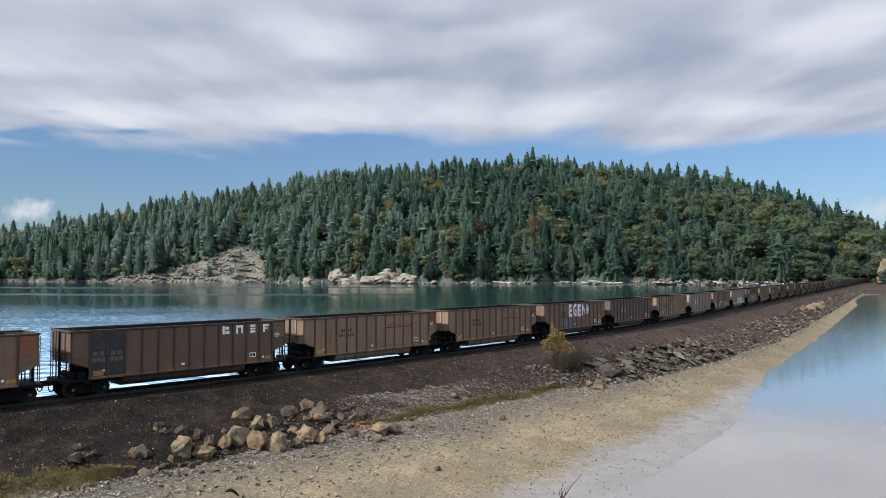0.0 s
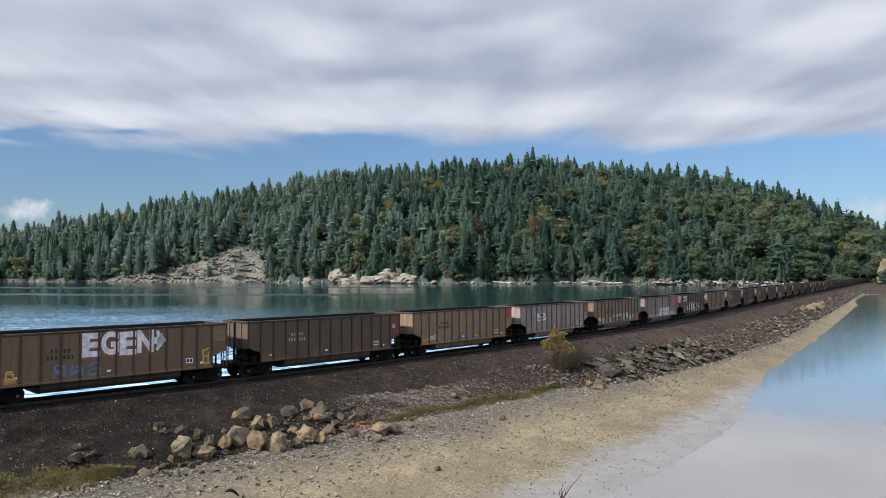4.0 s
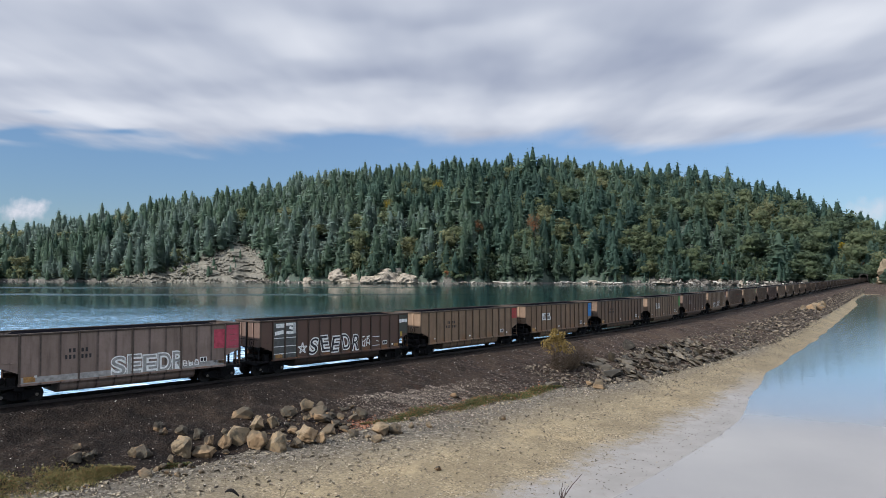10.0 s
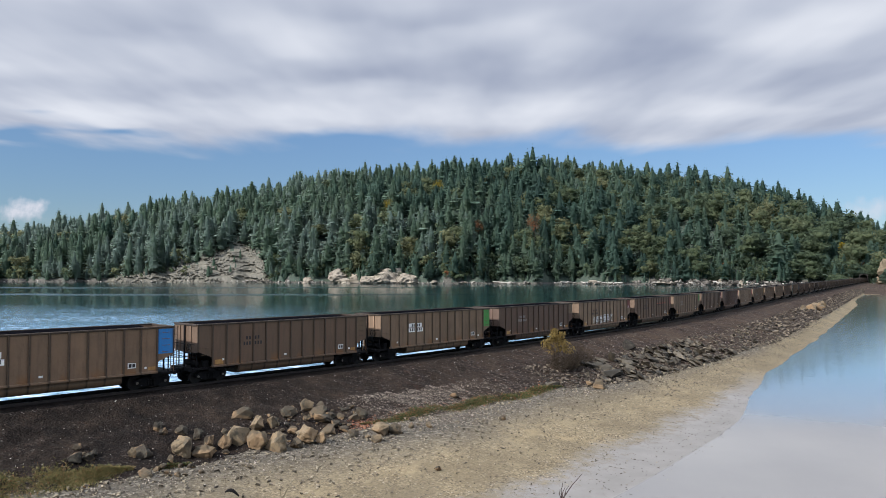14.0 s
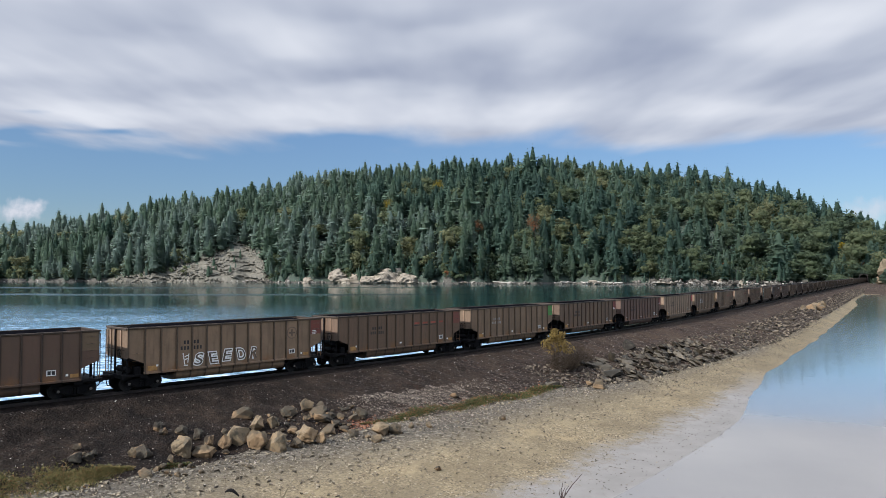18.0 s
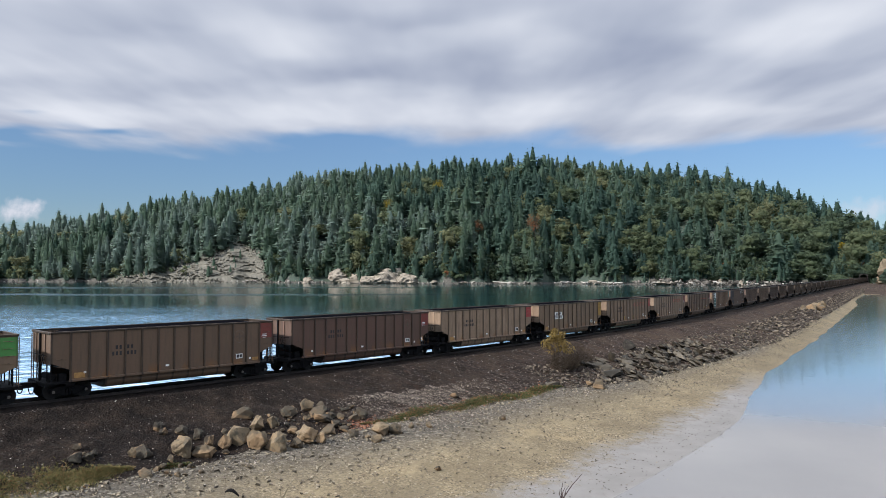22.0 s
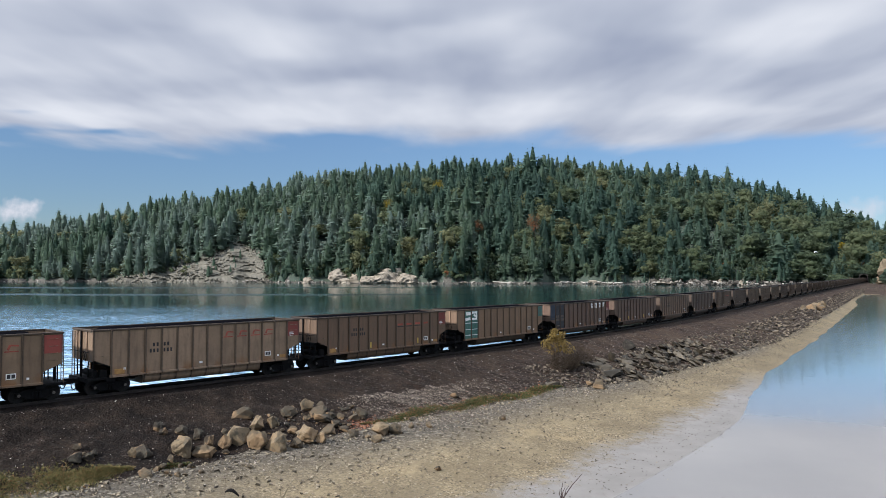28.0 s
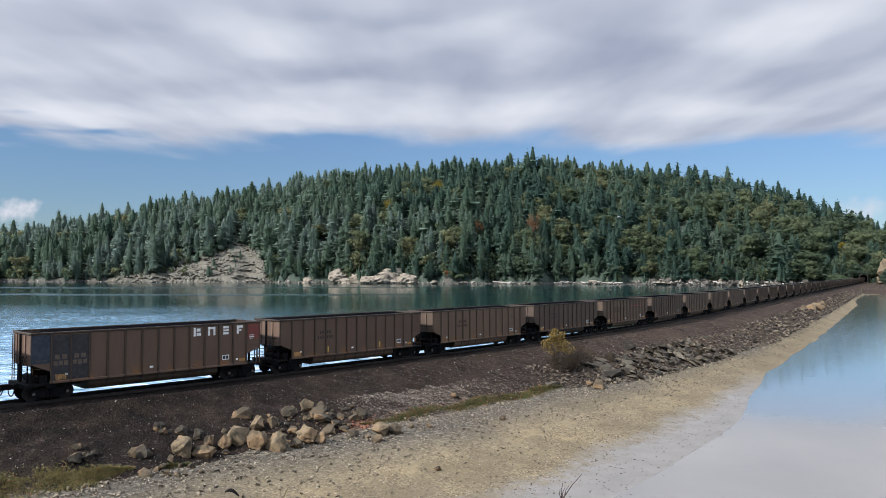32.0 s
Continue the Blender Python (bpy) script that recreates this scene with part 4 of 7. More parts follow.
ENDS = {-1: (0.27, 0.085, 0.045), 0: BROWN, 1: MAROON, 2: MAROON, 3: RUST, 4: MAROON, 5: RED, 6: RED, 7: GREEN, 8: (0.5, 0.07, 0.11), 9: (0.055, 0.075, 0.06), 10: RED, 11: BLUE, 12: BROWN, 13: GREEN, 14: BROWN, 15: MAROON,
        16: (0.2, 0.06, 0.04), 17: GREEN, 18: MAROON, 19: MAROON, 20: RED, 21: YELLOW, 22: (0.34, 0.06, 0.045), 23: MAROON, 24: MAROON, 25: (0.06, 0.15, 0.125), 26: MAROON}
FULL_ENDS = {8, 9, 11, 13, 21, 4, 7}


def tint(ob, c):
    ob.color = (*c, 1)
    return ob


def make_car(i):
    rs = random.Random(100 + i)
    k = CARM
    near = i < 42
    tone = TONES.get(i) or tuple(v * 0.62 for v in rs.choice([RUST, BROWN, BROWN, TAN, RUST]))
    if i in (0, 14, 26, 27):
        tone = (0.135, 0.084, 0.05)
    fade = rs.uniform(0.88, 1.08)
    tone = tuple(v * fade * m for v, m in zip(tone, (0.91, 0.825, 0.885)))
    end_gain = rs.uniform(0.95, 1.45)
    root = tagged(new("coal_hopper_car"), "weathered brown coal hopper wagon with ribbed sides, loaded with coal", "railway wagon", "coal train")
    for side in (-1, 1):
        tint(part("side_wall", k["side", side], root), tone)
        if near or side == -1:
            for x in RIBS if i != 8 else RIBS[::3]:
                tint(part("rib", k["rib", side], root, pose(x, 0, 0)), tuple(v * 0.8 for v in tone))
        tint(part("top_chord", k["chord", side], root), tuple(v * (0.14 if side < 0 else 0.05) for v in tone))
        tint(part("side_sill", k["sill", side], root), tone)
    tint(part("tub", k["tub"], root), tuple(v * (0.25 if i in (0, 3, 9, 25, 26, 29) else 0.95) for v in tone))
    part("centre_sill", k["centre"], root)
    part("coal_load", k["coal"], root, label="levelled black coal")
    for e, m in ((0, Matrix()), (1, FLIP)):
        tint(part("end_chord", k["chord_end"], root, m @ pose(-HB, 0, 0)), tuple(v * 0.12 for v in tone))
        # paler, pinkish end walls imitate sunlight; from wagon 28 on the gain is halved
        tint(part("end_wall", k["end"], root, m @ pose(-HB + 0.02, 0, 0)), tuple(v * end_gain * (1.05 if i < 28 else 0.5) + a for v, a in zip(tone, (0.05, 0.04, 0.035))))
        part("slope_sheet", k["slope"], root, m)
        part("end_stanchion", k["stanchion"], root, m @ pose(-HB - 0.04, 0, 0))
        part("end_platform", k["deck"], root, m)
        part("coupler", k["coupler"], root, m @ pose(-HB - 0.22, 0, 0))
        if near:
            part("air_hose", k["hose"], root, m @ pose(-HB - 0.15, 0, 0))
            for y in (-1.2, -0.5, 0.5, 1.2):
                part("end_post", k["post"], root, m @ pose(-7.1, y, 0))
            tint(part("ladder", k["ladder"], root, m @ pose(-HB - 0.08, 0, 0)), tuple(v * 0.45 for v in tone))
        bogie = part("bogie", k["bolster"], root, pose(-6.05 if e == 0 else 6.05, 0, 0))
        part("side_frame", k["frame"], bogie, pose(0, -1.0, 0))
        part("side_frame", k["frame"], bogie, pose(0, 1.0, 0))
        if near:
            part("spring_nest", k["spring"], bogie, pose(0, -1.08, 0))
            for x in (-0.89, 0.89):
                part("bearing_cap", k["cap"], bogie, pose(x, -1.0, 0))
        for x in (-0.89, 0.89):
            w = part("wheelset", k["wheels"], bogie, pose(x, 0, 0.457))
            WHEELS[x > 0].append(w)
    if near:
        part("brake_gear", k["brake_gear"], root)
        part("brake_wheel", k["brake_wheel"], root, pose(-HB - 0.16, -0.75, 2.35))
        part("cross_rail", k["rail_end"], root, pose(-HB - 0.2, 0, 2.6))
        part("cross_rail", k["rail_end"], root, pose(-7.35, 0, 1.75))
        for x in (-6.75, 6.75):
            for z in (2.35, 2.75, 3.15, 3.55) if x > 0 else (1.9, 2.35):
                tint(part("grab_iron", k["grab"], root, pose(x, 0, z)), tone)
    if i in ENDS:
        tint(part("end_panel", k["panel_full" if i in FULL_ENDS else "panel"], root, label="painted end panel"), ENDS[i])
    return root


WHEELS = ([], [])
CARS = {i: make_car(i) for i in range(-2, 68)}


# ---- lettering, stencils and spray paint on the wagons' sides ----
def mark_mesh(name, boxes, mat):
    """Thin paint shapes on a side: rows of x, z, width, height, lean in degrees."""
    bm = bmesh.new()
    for x, z, w, h, lean in boxes:
        v = add_box(bm, -w / 2, w / 2, -HW - 0.007, -HW - 0.001, -h / 2, h / 2)
        bmesh.ops.transform(bm, matrix=pose(x, 0, z, 0, lean, 0), verts=v)
    return bm_mesh(name, bm, mat)


def bay(k):
    return -6.2 + 1.0333 * (k + 0.5)


def row_bars(x, z, n, w, h, gap):
    return [(x + (q - (n - 1) / 2) * (w + gap), z, w, h, 0) for q in range(n)]


def scrawl(rs, x0, z0, n, w, h, t):
    """Spray-painted shapes: n outlined strokes of no readable form."""
    out = []
    for q in range(n):
        cx = x0 + (q + 0.5) * w
        a = rs.uniform(-14, 14)
        out.append([(cx - w * 0.3, z0 + h / 2, t, h * rs.uniform(0.8, 1), a), (cx + w * 0.28, z0 + h * rs.uniform(0.35, 0.6), t, h * rs.uniform(0.5, 0.95), -a * 0.6)])
        for z in rs.sample((0.04, 0.3, 0.52, 0.75, 0.96), 3):
            out[-1].append((cx + rs.uniform(-0.05, 0.05) * w, z0 + h * z, w * rs.uniform(0.4, 0.7), t, rs.uniform(-22, 22)))
    return out


def star_strokes(x, z, r):
    """A five-pointed star drawn with one line."""
    pts = [(x + r * math.sin(q * 4 * math.pi / 5), z + r * math.cos(q * 4 * math.pi / 5)) for q in range(6)]
    return [((a + c) / 2, (b + d) / 2, 0.09, math.hypot(c - a, d - b), math.degrees(math.atan2(c - a, d - b))) for (a, b), (c, d) in zip(pts, pts[1:])]


def mat_mark(name, c):
    return mat_flat(name, c, 0.65, 0, 0.3, 4)


P_BLACK, P_GREY, P_RED = mat_mark("stencil_black", (0.03, 0.027, 0.025)), mat_mark("faded_grey", (0.3, 0.28, 0.25)), mat_mark("faded_red", (0.3, 0.07, 0.045))
P_ORANGE, P_BLUE, P_GREEN = mat_mark("rust_orange", (0.36, 0.19, 0.06)), mat_mark("chalky_blue", (0.11, 0.16, 0.26)), mat_mark("faded_green", (0.06, 0.13, 0.10))
P_FILL = mat_mark("bare_brown", (0.11, 0.08, 0.055))
P_YELLOW, P_SOOT, P_PINK = mat_mark("safety_yellow", (0.5, 0.33, 0.06)), mat_mark("soot_panel", (0.034, 0.031, 0.032)), mat_mark("pale_pink", (0.68, 0.62, 0.62))
def marks(name, groups, mat, lift=0.0):
    """One mesh for each group of shapes."""
    out = []
    for g in groups:
        me = mark_mesh(name, g, mat)
        for v in me.vertices:
            v.co.y -= lift
        out.append(me)
    return out


ROWS = [row_bars(bay(2) + 0.15, 2.82, 2, 0.13, 0.23, 0.1), row_bars(bay(3) - 0.2, 2.82, 2, 0.13, 0.23, 0.1), row_bars(bay(2) + 0.05, 2.45, 3, 0.12, 0.23, 0.1), row_bars(bay(3) - 0.1, 2.45, 3, 0.12, 0.23, 0.1)]
REPORT_BLACK, REPORT_WHITE, REPORT_OVER = marks("lettering", ROWS, P_BLACK), marks("lettering", ROWS, P_GREY), marks("lettering", ROWS, P_BLACK, 0.004)
PATCHES = marks("number_patch", [[(bay(2), 2.82, 0.72, 0.34, 0)], [(bay(3) - 0.1, 2.82, 0.6, 0.34, 0)], [(bay(2), 2.42, 0.8, 0.34, 0)], [(bay(3) - 0.05, 2.42, 0.8, 0.34, 0)]], M_WHITE)
BOX_WHITE = marks("stencil_box", [[(bay(10), 1.62, 0.5, 0.32, 0)]], M_WHITE)
bm = bmesh.new()
for x, z, w, h in ((bay(10) - 0.11, 1.62, 0.17, 0.22), (bay(10) + 0.11, 1.62, 0.17, 0.22)):
    add_box(bm, x - w / 2, x + w / 2, -HW - 0.013, -HW - 0.003, z - h / 2, z + h / 2)
BOX_DARK = bm_mesh("stencil_dark", bm, P_BLACK)
TAGS = marks("small_label", [[(bay(5) + 0.1, 1.45, 0.22, 0.12, 0)], [(bay(0) + 0.3, 1.5, 0.14, 0.12, 0)], [(bay(11) - 0.2, 1.42, 0.14, 0.13, 0)]], M_WHITE)
RUSTY = marks("rust_patch", [[(bay(0), 1.36, 0.6, 0.3, 0)], [(bay(11) + 0.2, 1.36, 0.45, 0.2, 0)]], P_ORANGE)
RED_LINE = marks("faded_lettering", [[(bay(q), 2.98, 0.62 - 0.1 * (q == 10), 0.15, 0)] for q in (7, 8, 9, 10)], P_RED)
BLACK_LINE = marks("underline", [[(bay(q), 2.8, 0.78, 0.07, 0)] for q in (7, 8, 9)], P_BLACK)
BIG_WHITE = marks("white_emblem", [
    [(bay(8) - 0.16, 3.43, 0.16, 0.56, 0), (bay(8) + 0.1, 3.55, 0.26, 0.2, 0), (bay(8) + 0.12, 3.27, 0.3, 0.2, 0)],
    [(bay(9) - 0.19, 3.43, 0.14, 0.56, 0), (bay(9) + 0.19, 3.43, 0.14, 0.56, 0), (bay(9), 3.63, 0.3, 0.14, 0)],
    [(bay(10), 3.63, 0.4, 0.15, 0), (bay(10), 3.43, 0.4, 0.12, 0), (bay(10), 3.23, 0.4, 0.15, 0)],
    [(bay(11) - 0.14, 3.43, 0.16, 0.56, 0), (bay(11) + 0.08, 3.62, 0.3, 0.16, 0), (bay(11) + 0.04, 3.4, 0.18, 0.12, 0)]], M_WHITE)
END_TEXT = marks("small_label", [[(6.6, z, w, 0.05, 0)] for z, w in ((3.0, 0.34), (2.88, 0.42), (2.76, 0.26))], M_WHITE, 0.014)
SLATE_END = mark_mesh("end_panel", [(-6.74, 2.98, 0.98, 1.6, 0)], mat_mark("slate_blue", (0.035, 0.042, 0.055)))
DARK_BAYS = marks("dark_panel", [[(bay(0), 2.46, 0.94, 2.55, 0)], [(bay(1), 2.46, 0.94, 2.55, 0)]], P_SOOT)
GREEN_BAYS = marks("green_panel", [[(bay(0), 2.46, 0.94, 2.55, 0)], [(bay(1), 2.46, 0.94, 2.55, 0)]], P_GREEN)


GREY_BAYS = marks("grey_panel", [[(bay(0), 2.46, 0.94, 2.55, 0)], [(bay(1), 2.46, 0.94, 2.55, 0)]], mat_mark("grey_green_panel", (0.085, 0.085, 0.075)))


def proud(name, boxes, mat):
    """Paint that lies over other paint."""
    me = mark_mesh(name, boxes, mat)
    for v in me.vertices:
        v.co.y -= 0.004
    return me


EMBLEM = [proud("white_emblem", [(bay(0) + 0.1, 3.5, 0.7, 0.3, 0), (bay(0) + 0.02, 3.0, 0.75, 0.26, -8), (bay(1) - 0.05, 3.58, 0.8, 0.2, 0), (bay(1) + 0.1, 3.27, 0.5, 0.2, 20), (bay(1), 2.98, 0.8, 0.2, 0), (bay(1) + 0.3, 3.3, 0.22, 0.7, 0)], M_WHITE)]
STRIPES = marks("white_stripe", [[(bay(q), z, 0.92, 0.05, 0)] for q in (0, 1) for z in (2.62, 2.02, 1.5)], M_WHITE, 0.004)
FADED = marks("lettering", [row_bars(bay(0), 2.5, 2, 0.26, 0.26, 0.12), row_bars(bay(1), 2.5, 2, 0.26, 0.26, 0.12), row_bars(bay(0), 2.15, 3, 0.22, 0.26, 0.06), row_bars(bay(1), 2.15, 3, 0.22, 0.26, 0.06)], P_FILL, 0.004)
bm = bmesh.new()
for q in range(16):
    an = q * math.pi / 8
    v = add_box(bm, -0.085, 0.085, -HW - 0.007, -HW - 0.001, -0.03, 0.03)
    bmesh.ops.transform(bm, matrix=pose(bay(10) + 0.4 * math.cos(an), 0, 2.95 + 0.4 * math.sin(an), 0, -math.degrees(an) + 90, 0), verts=v)
for w, h in ((0.5, 0.12), (0.12, 0.5)):
    add_box(bm, bay(10) - w / 2, bay(10) + w / 2, -HW - 0.007, -HW - 0.001, 2.95 - h / 2, 2.95 + h / 2)
ROUND = bm_mesh("round_emblem", bm, mat_mark("faded_emblem", (0.125, 0.086, 0.058)))


def word_on(car, word, x0, z0, w, h, mat, lift, bold, label, lean=0.0):
    """Sprayed capitals on the side, one mesh a letter."""
    for q, ch in enumerate(word):
        cu = bpy.data.curves.new("spray_letter", "FONT")
        cu.body, cu.extrude, cu.offset = ch, 0.002, bold
        tmp = bpy.data.objects.new("spray_letter", cu)
        me = bpy.data.meshes.new_from_object(tmp)
        bpy.data.objects.remove(tmp)
        P = np.array([v.co[:] for v in me.vertices])
        lo, hi = P[:, :2].min(0), P[:, :2].max(0)
        grow = 1 + bold * 2.2
        for v in me.vertices:
            u, t = (v.co.x - lo[0]) / (hi[0] - lo[0]) - 0.5, (v.co.y - lo[1]) / (hi[1] - lo[1]) - 0.5
            zz = t * h * grow
            v.co = (x0 + (q + 0.5) * w + u * w * 0.86 * grow + lean * zz, -HW - 0.008 - lift - v.co.z, z0 + h / 2 + zz + 0.05 * math.sin(q * 2.1))
        me.materials.clear()
        me.materials.append(mat)
        part("spray_letter", me, car, None, label)


def mark_car(i, car):
    rs = random.Random(7 * i + 3)

    def put(shapes, label=""):
        for me in shapes if isinstance(shapes, list) else [shapes]:
            part(me.name.split(".")[0], me, car, None, label)
    if i in (0, 26):
        put(DARK_BAYS)
        put(FADED)
        put(BIG_WHITE, "large white painted emblem")
    elif i in (25,):
        put(GREEN_BAYS)
        put(EMBLEM, "white emblem on faded green")
        put(STRIPES)
    elif i == 9:
        put(GREY_BAYS)
        put(EMBLEM, "weathered white emblem")
        put(STRIPES)
    elif i not in (7,):
        put(PATCHES) if i in (6, 11, 13, 21) else None
        me = REPORT_OVER if i in (6, 11, 13, 21) else (REPORT_WHITE if i in (4, 14, 17) else REPORT_BLACK)
        put(me)
    put(BOX_WHITE)
    put(BOX_DARK)
    put(TAGS)
    if i % 3 != 1 or i in (1, 16):
        put(RUSTY)
    if i in (1, 2, 16, 24, 30):
        put(RED_LINE)
        put(BLACK_LINE)
    if i in (22, 23):
        put(marks("faded_lettering", [[(bay(q), 2.98, 0.72, 0.07, 0), (bay(q) - 0.12, 3.2, 0.12, 0.3, 24), (bay(q) + 0.16, 3.3, 0.42, 0.09, 6)] for q in (7, 8, 9, 10)], P_RED), "faded red slanted lettering")
    if i in (15, 18, 19, 28):
        put(ROUND)
    if ENDS.get(i) == MAROON or i in (0, 26):
        put(END_TEXT)
    if i == 26:
        put(SLATE_END, "slate blue repainted end panel")
    def spray(glyphs, mat, label="spray-painted mark"):
        for g in glyphs:
            put(proud("spray_paint", g, mat), label)
    if i == 3:
        word_on(car, "EGEN", bay(4) - 0.47, 2.3, 1.07, 1.34, P_RED, 0.0, 0.06, "maroon shadow of sprayed capitals")
        word_on(car, "EGEN", bay(4) - 0.43, 2.42, 1.07, 1.27, P_PINK, 0.004, 0.05, "white sprayed capitals")
        spray([[(bay(8) + 0.15, 2.82, 0.2, 0.85, 38), (bay(8) + 0.15, 3.32, 0.2, 0.85, -38), (bay(8) - 0.05, 3.07, 0.6, 0.42, 0), (bay(8) + 0.08, 3.07, 0.36, 0.8, 0)]], P_PINK, "pale sprayed arrowhead")
        spray(scrawl(rs, bay(2), 1.3, 3, 0.95, 0.7, 0.11), P_BLUE)
        spray(scrawl(rs, bay(0) - 0.3, 1.3, 1, 0.6, 0.6, 0.09) + scrawl(rs, bay(11) - 0.2, 1.3, 1, 0.6, 1.0, 0.09), P_YELLOW)
    if i == 8:
        put(mark_mesh("pale_stripe", [(0, 1.32, 12.2, 0.34, 0)], P_GREY))
        put(mark_mesh("red_panel", [(bay(11) + 0.1, 2.9, 0.8, 1.25, 0)], mat_mark("faded_crimson", (0.42, 0.06, 0.085))), "faded crimson painted panel")
        word_on(car, "SEEDR", bay(4) + 0.25, 1.12, 0.95, 1.1, M_WHITE, 0.0, 0.06, "white outline of sprayed capitals")
        word_on(car, "SEEDR", bay(4) + 0.25, 1.12, 0.95, 1.1, P_GREY, 0.004, 0.0, "grey sprayed capitals")
        spray(scrawl(rs, bay(8) + 0.6, 1.3, 3, 0.4, 0.35, 0.06), M_WHITE, "white sprayed scrawl")
    if i == 9:
        spray([star_strokes(bay(2), 1.75, 0.42)], M_WHITE, "white sprayed star")
        spray(scrawl(rs, bay(8) - 0.5, 1.45, 2, 0.5, 0.8, 0.08), M_WHITE, "white spray-painted mark")
        spray([[(bay(9) + 0.05, 1.45, 0.8, 0.05, 0), (bay(9) + 0.05, 2.15, 0.8, 0.05, 0), (bay(9) + 0.2, 1.8, 0.3, 0.05, 20)]], M_WHITE, "thin white sprayed outline")
        for q, ch in enumerate("SEEDR"):
            word_on(car, ch, bay(3 + q) - 0.42, 1.28 + 0.12 * (q % 2), 0.84, 1.12, M_WHITE, 0.0, 0.075, "white outline of a sprayed capital", 0.2 * (-1) ** q)
            word_on(car, ch, bay(3 + q) - 0.42, 1.28 + 0.12 * (q % 2), 0.84, 1.12, P_SOOT, 0.004, 0.0, "dark sprayed capital", 0.2 * (-1) ** q)
        put(marks("white_bar", [[(6.73, 3.28, 0.9, 0.3, 0)]], M_WHITE, 0.02))
        put(marks("yellow_strip", [[(6.5, 2.2, 0.22, 0.4, 0)]], P_YELLOW, 0.02))
    if i == 15:
        spray(scrawl(rs, bay(2) - 0.1, 1.3, 1, 0.5, 0.85, 0.06), M_WHITE, "white outlined spray-painted mark")
        for q, ch in enumerate("SEEDR"):
            word_on(car, ch, bay(3 + q) - 0.33, 1.3 + 0.1 * (q > 1), 0.66, 0.74, M_WHITE, 0.0, 0.08, "white outline of a sprayed capital", 0.22 * (-1) ** q)
            word_on(car, ch, bay(3 + q) - 0.33, 1.3 + 0.1 * (q > 1), 0.66, 0.74, P_FILL, 0.004, 0.0, "brown sprayed capital", 0.22 * (-1) ** q)
    if i == 7:
        for q in (1, 3, 7, 9):
            put(mark_mesh("whitewash_patch", [(bay(q), 1.5, 0.8, 0.6, 0)], P_GREY))
        spray(scrawl(rs, bay(4) - 0.3, 1.75, 6, 0.62, 0.36, 0.05), M_WHITE)
        spray(scrawl(rs, bay(0) - 0.35, 1.5, 2, 0.38, 0.4, 0.06) + scrawl(rs, bay(8) - 0.2, 1.6, 1, 0.5, 0.65, 0.07), M_WHITE)
        put(REPORT_BLACK)
        for q in (0, 3, 6, 8, 11):
            put(mark_mesh("yellow_strip", [(bay(q) + 0.4, 1.55, 0.12, 0.5, 0)], P_YELLOW))
    if i == 5:
        put(mark_mesh("blue_patch", [(bay(4), 1.45, 0.6, 0.3, 0)], P_BLUE))
        put(mark_mesh("blue_patch", [(bay(6), 1.5, 0.55, 0.45, 0)], P_BLUE))
        put(mark_mesh("yellow_strip", [(bay(7), 1.42, 0.55, 0.14, 0)], P_YELLOW))
        spray(scrawl(rs, bay(1) - 0.4, 1.4, 2, 0.4, 0.4, 0.04), M_WHITE)
    if i in (22, 24, 27):
        for q in (rs.randrange(1, 5), rs.randrange(6, 11)):
            put(mark_mesh("yellow_strip", [(bay(q) + rs.uniform(-0.3, 0.3), 1.5, 0.13, 0.45, 0)], P_YELLOW))
    if i == 25:
        put(mark_mesh("white_bar", [(6.73, 3.5, 0.9, 0.28, 0)], M_WHITE))


for i in range(-1, 42):
    mark_car(i, CARS[i])


# ======== rails ========
def build_rails():
    sv = np.concatenate([np.arange(-516, -40, 4.0), np.arange(-40, 120, 1.0), np.arange(120, 1150, 4.0)])
    prof = [(-0.07, -0.17), (0.07, -0.17), (0.07, -0.15), (0.015, -0.13), (0.015, -0.04), (0.037, -0.03), (0.037, 0), (-0.037, 0), (-0.037, -0.03), (-0.015, -0.04), (-0.015, -0.13), (-0.07, -0.15)]
    root = tagged(new("railway_track"), "single railway track on a dark ballast bank", "railway", kind="structure")
    for d0 in (-0.755, 0.755):
        V = []
        for d, z in prof:
            x, y, _ = track(sv, d0 + d)
            V.append(np.stack([x, y, np.full_like(x, RAIL_Z + z)], -1))
        V = np.stack(V, 1)
        n, m = V.shape[:2]
        idx = np.arange(n * m).reshape(n, m)
        nx = np.roll(idx, -1, axis=1)
        f = np.stack([idx[:-1], nx[:-1], nx[1:], idx[1:]], -1).reshape(-1, 4)
        part("rail", mesh_np("rail", V.reshape(-1, 3), f, M_STEEL), root)
    tie = box_mesh("sleeper", M_TIE, -0.115, 0.115, -1.3, 1.3, -0.36, -0.18, bevel=0.015)
    s = -36.0
    while s < 100:
        part("sleeper", tie, root, track_pose(s))
        s += 0.55


build_rails()


# ======== stones, rocks and plants of the shore ========
def hull_rock(seed, n=13, flat=1.0):
    """An angular block: the hull of a few points on a rounded box."""
    rs = np.random.RandomState(seed)
    bm = bmesh.new()
    for _ in range(n):
        v = rs.normal(size=3)
        v /= np.abs(v).max() * 0.55 + np.linalg.norm(v) * 0.45
        v *= rs.uniform(0.85, 1.0)
        bm.verts.new((0.5 * v[0], 0.5 * v[1], 0.5 * v[2] * flat))
    r = bmesh.ops.convex_hull(bm, input=bm.verts[:])
    junk = list({g for g in r["geom_interior"] + r["geom_unused"] if isinstance(g, bmesh.types.BMVert)})
    bmesh.ops.delete(bm, geom=junk, context="VERTS")
    return bm


BLOCKS = [bm_mesh("broken_rock", hull_rock(k, 13 + k % 5), M_ROCK) for k in range(14)]


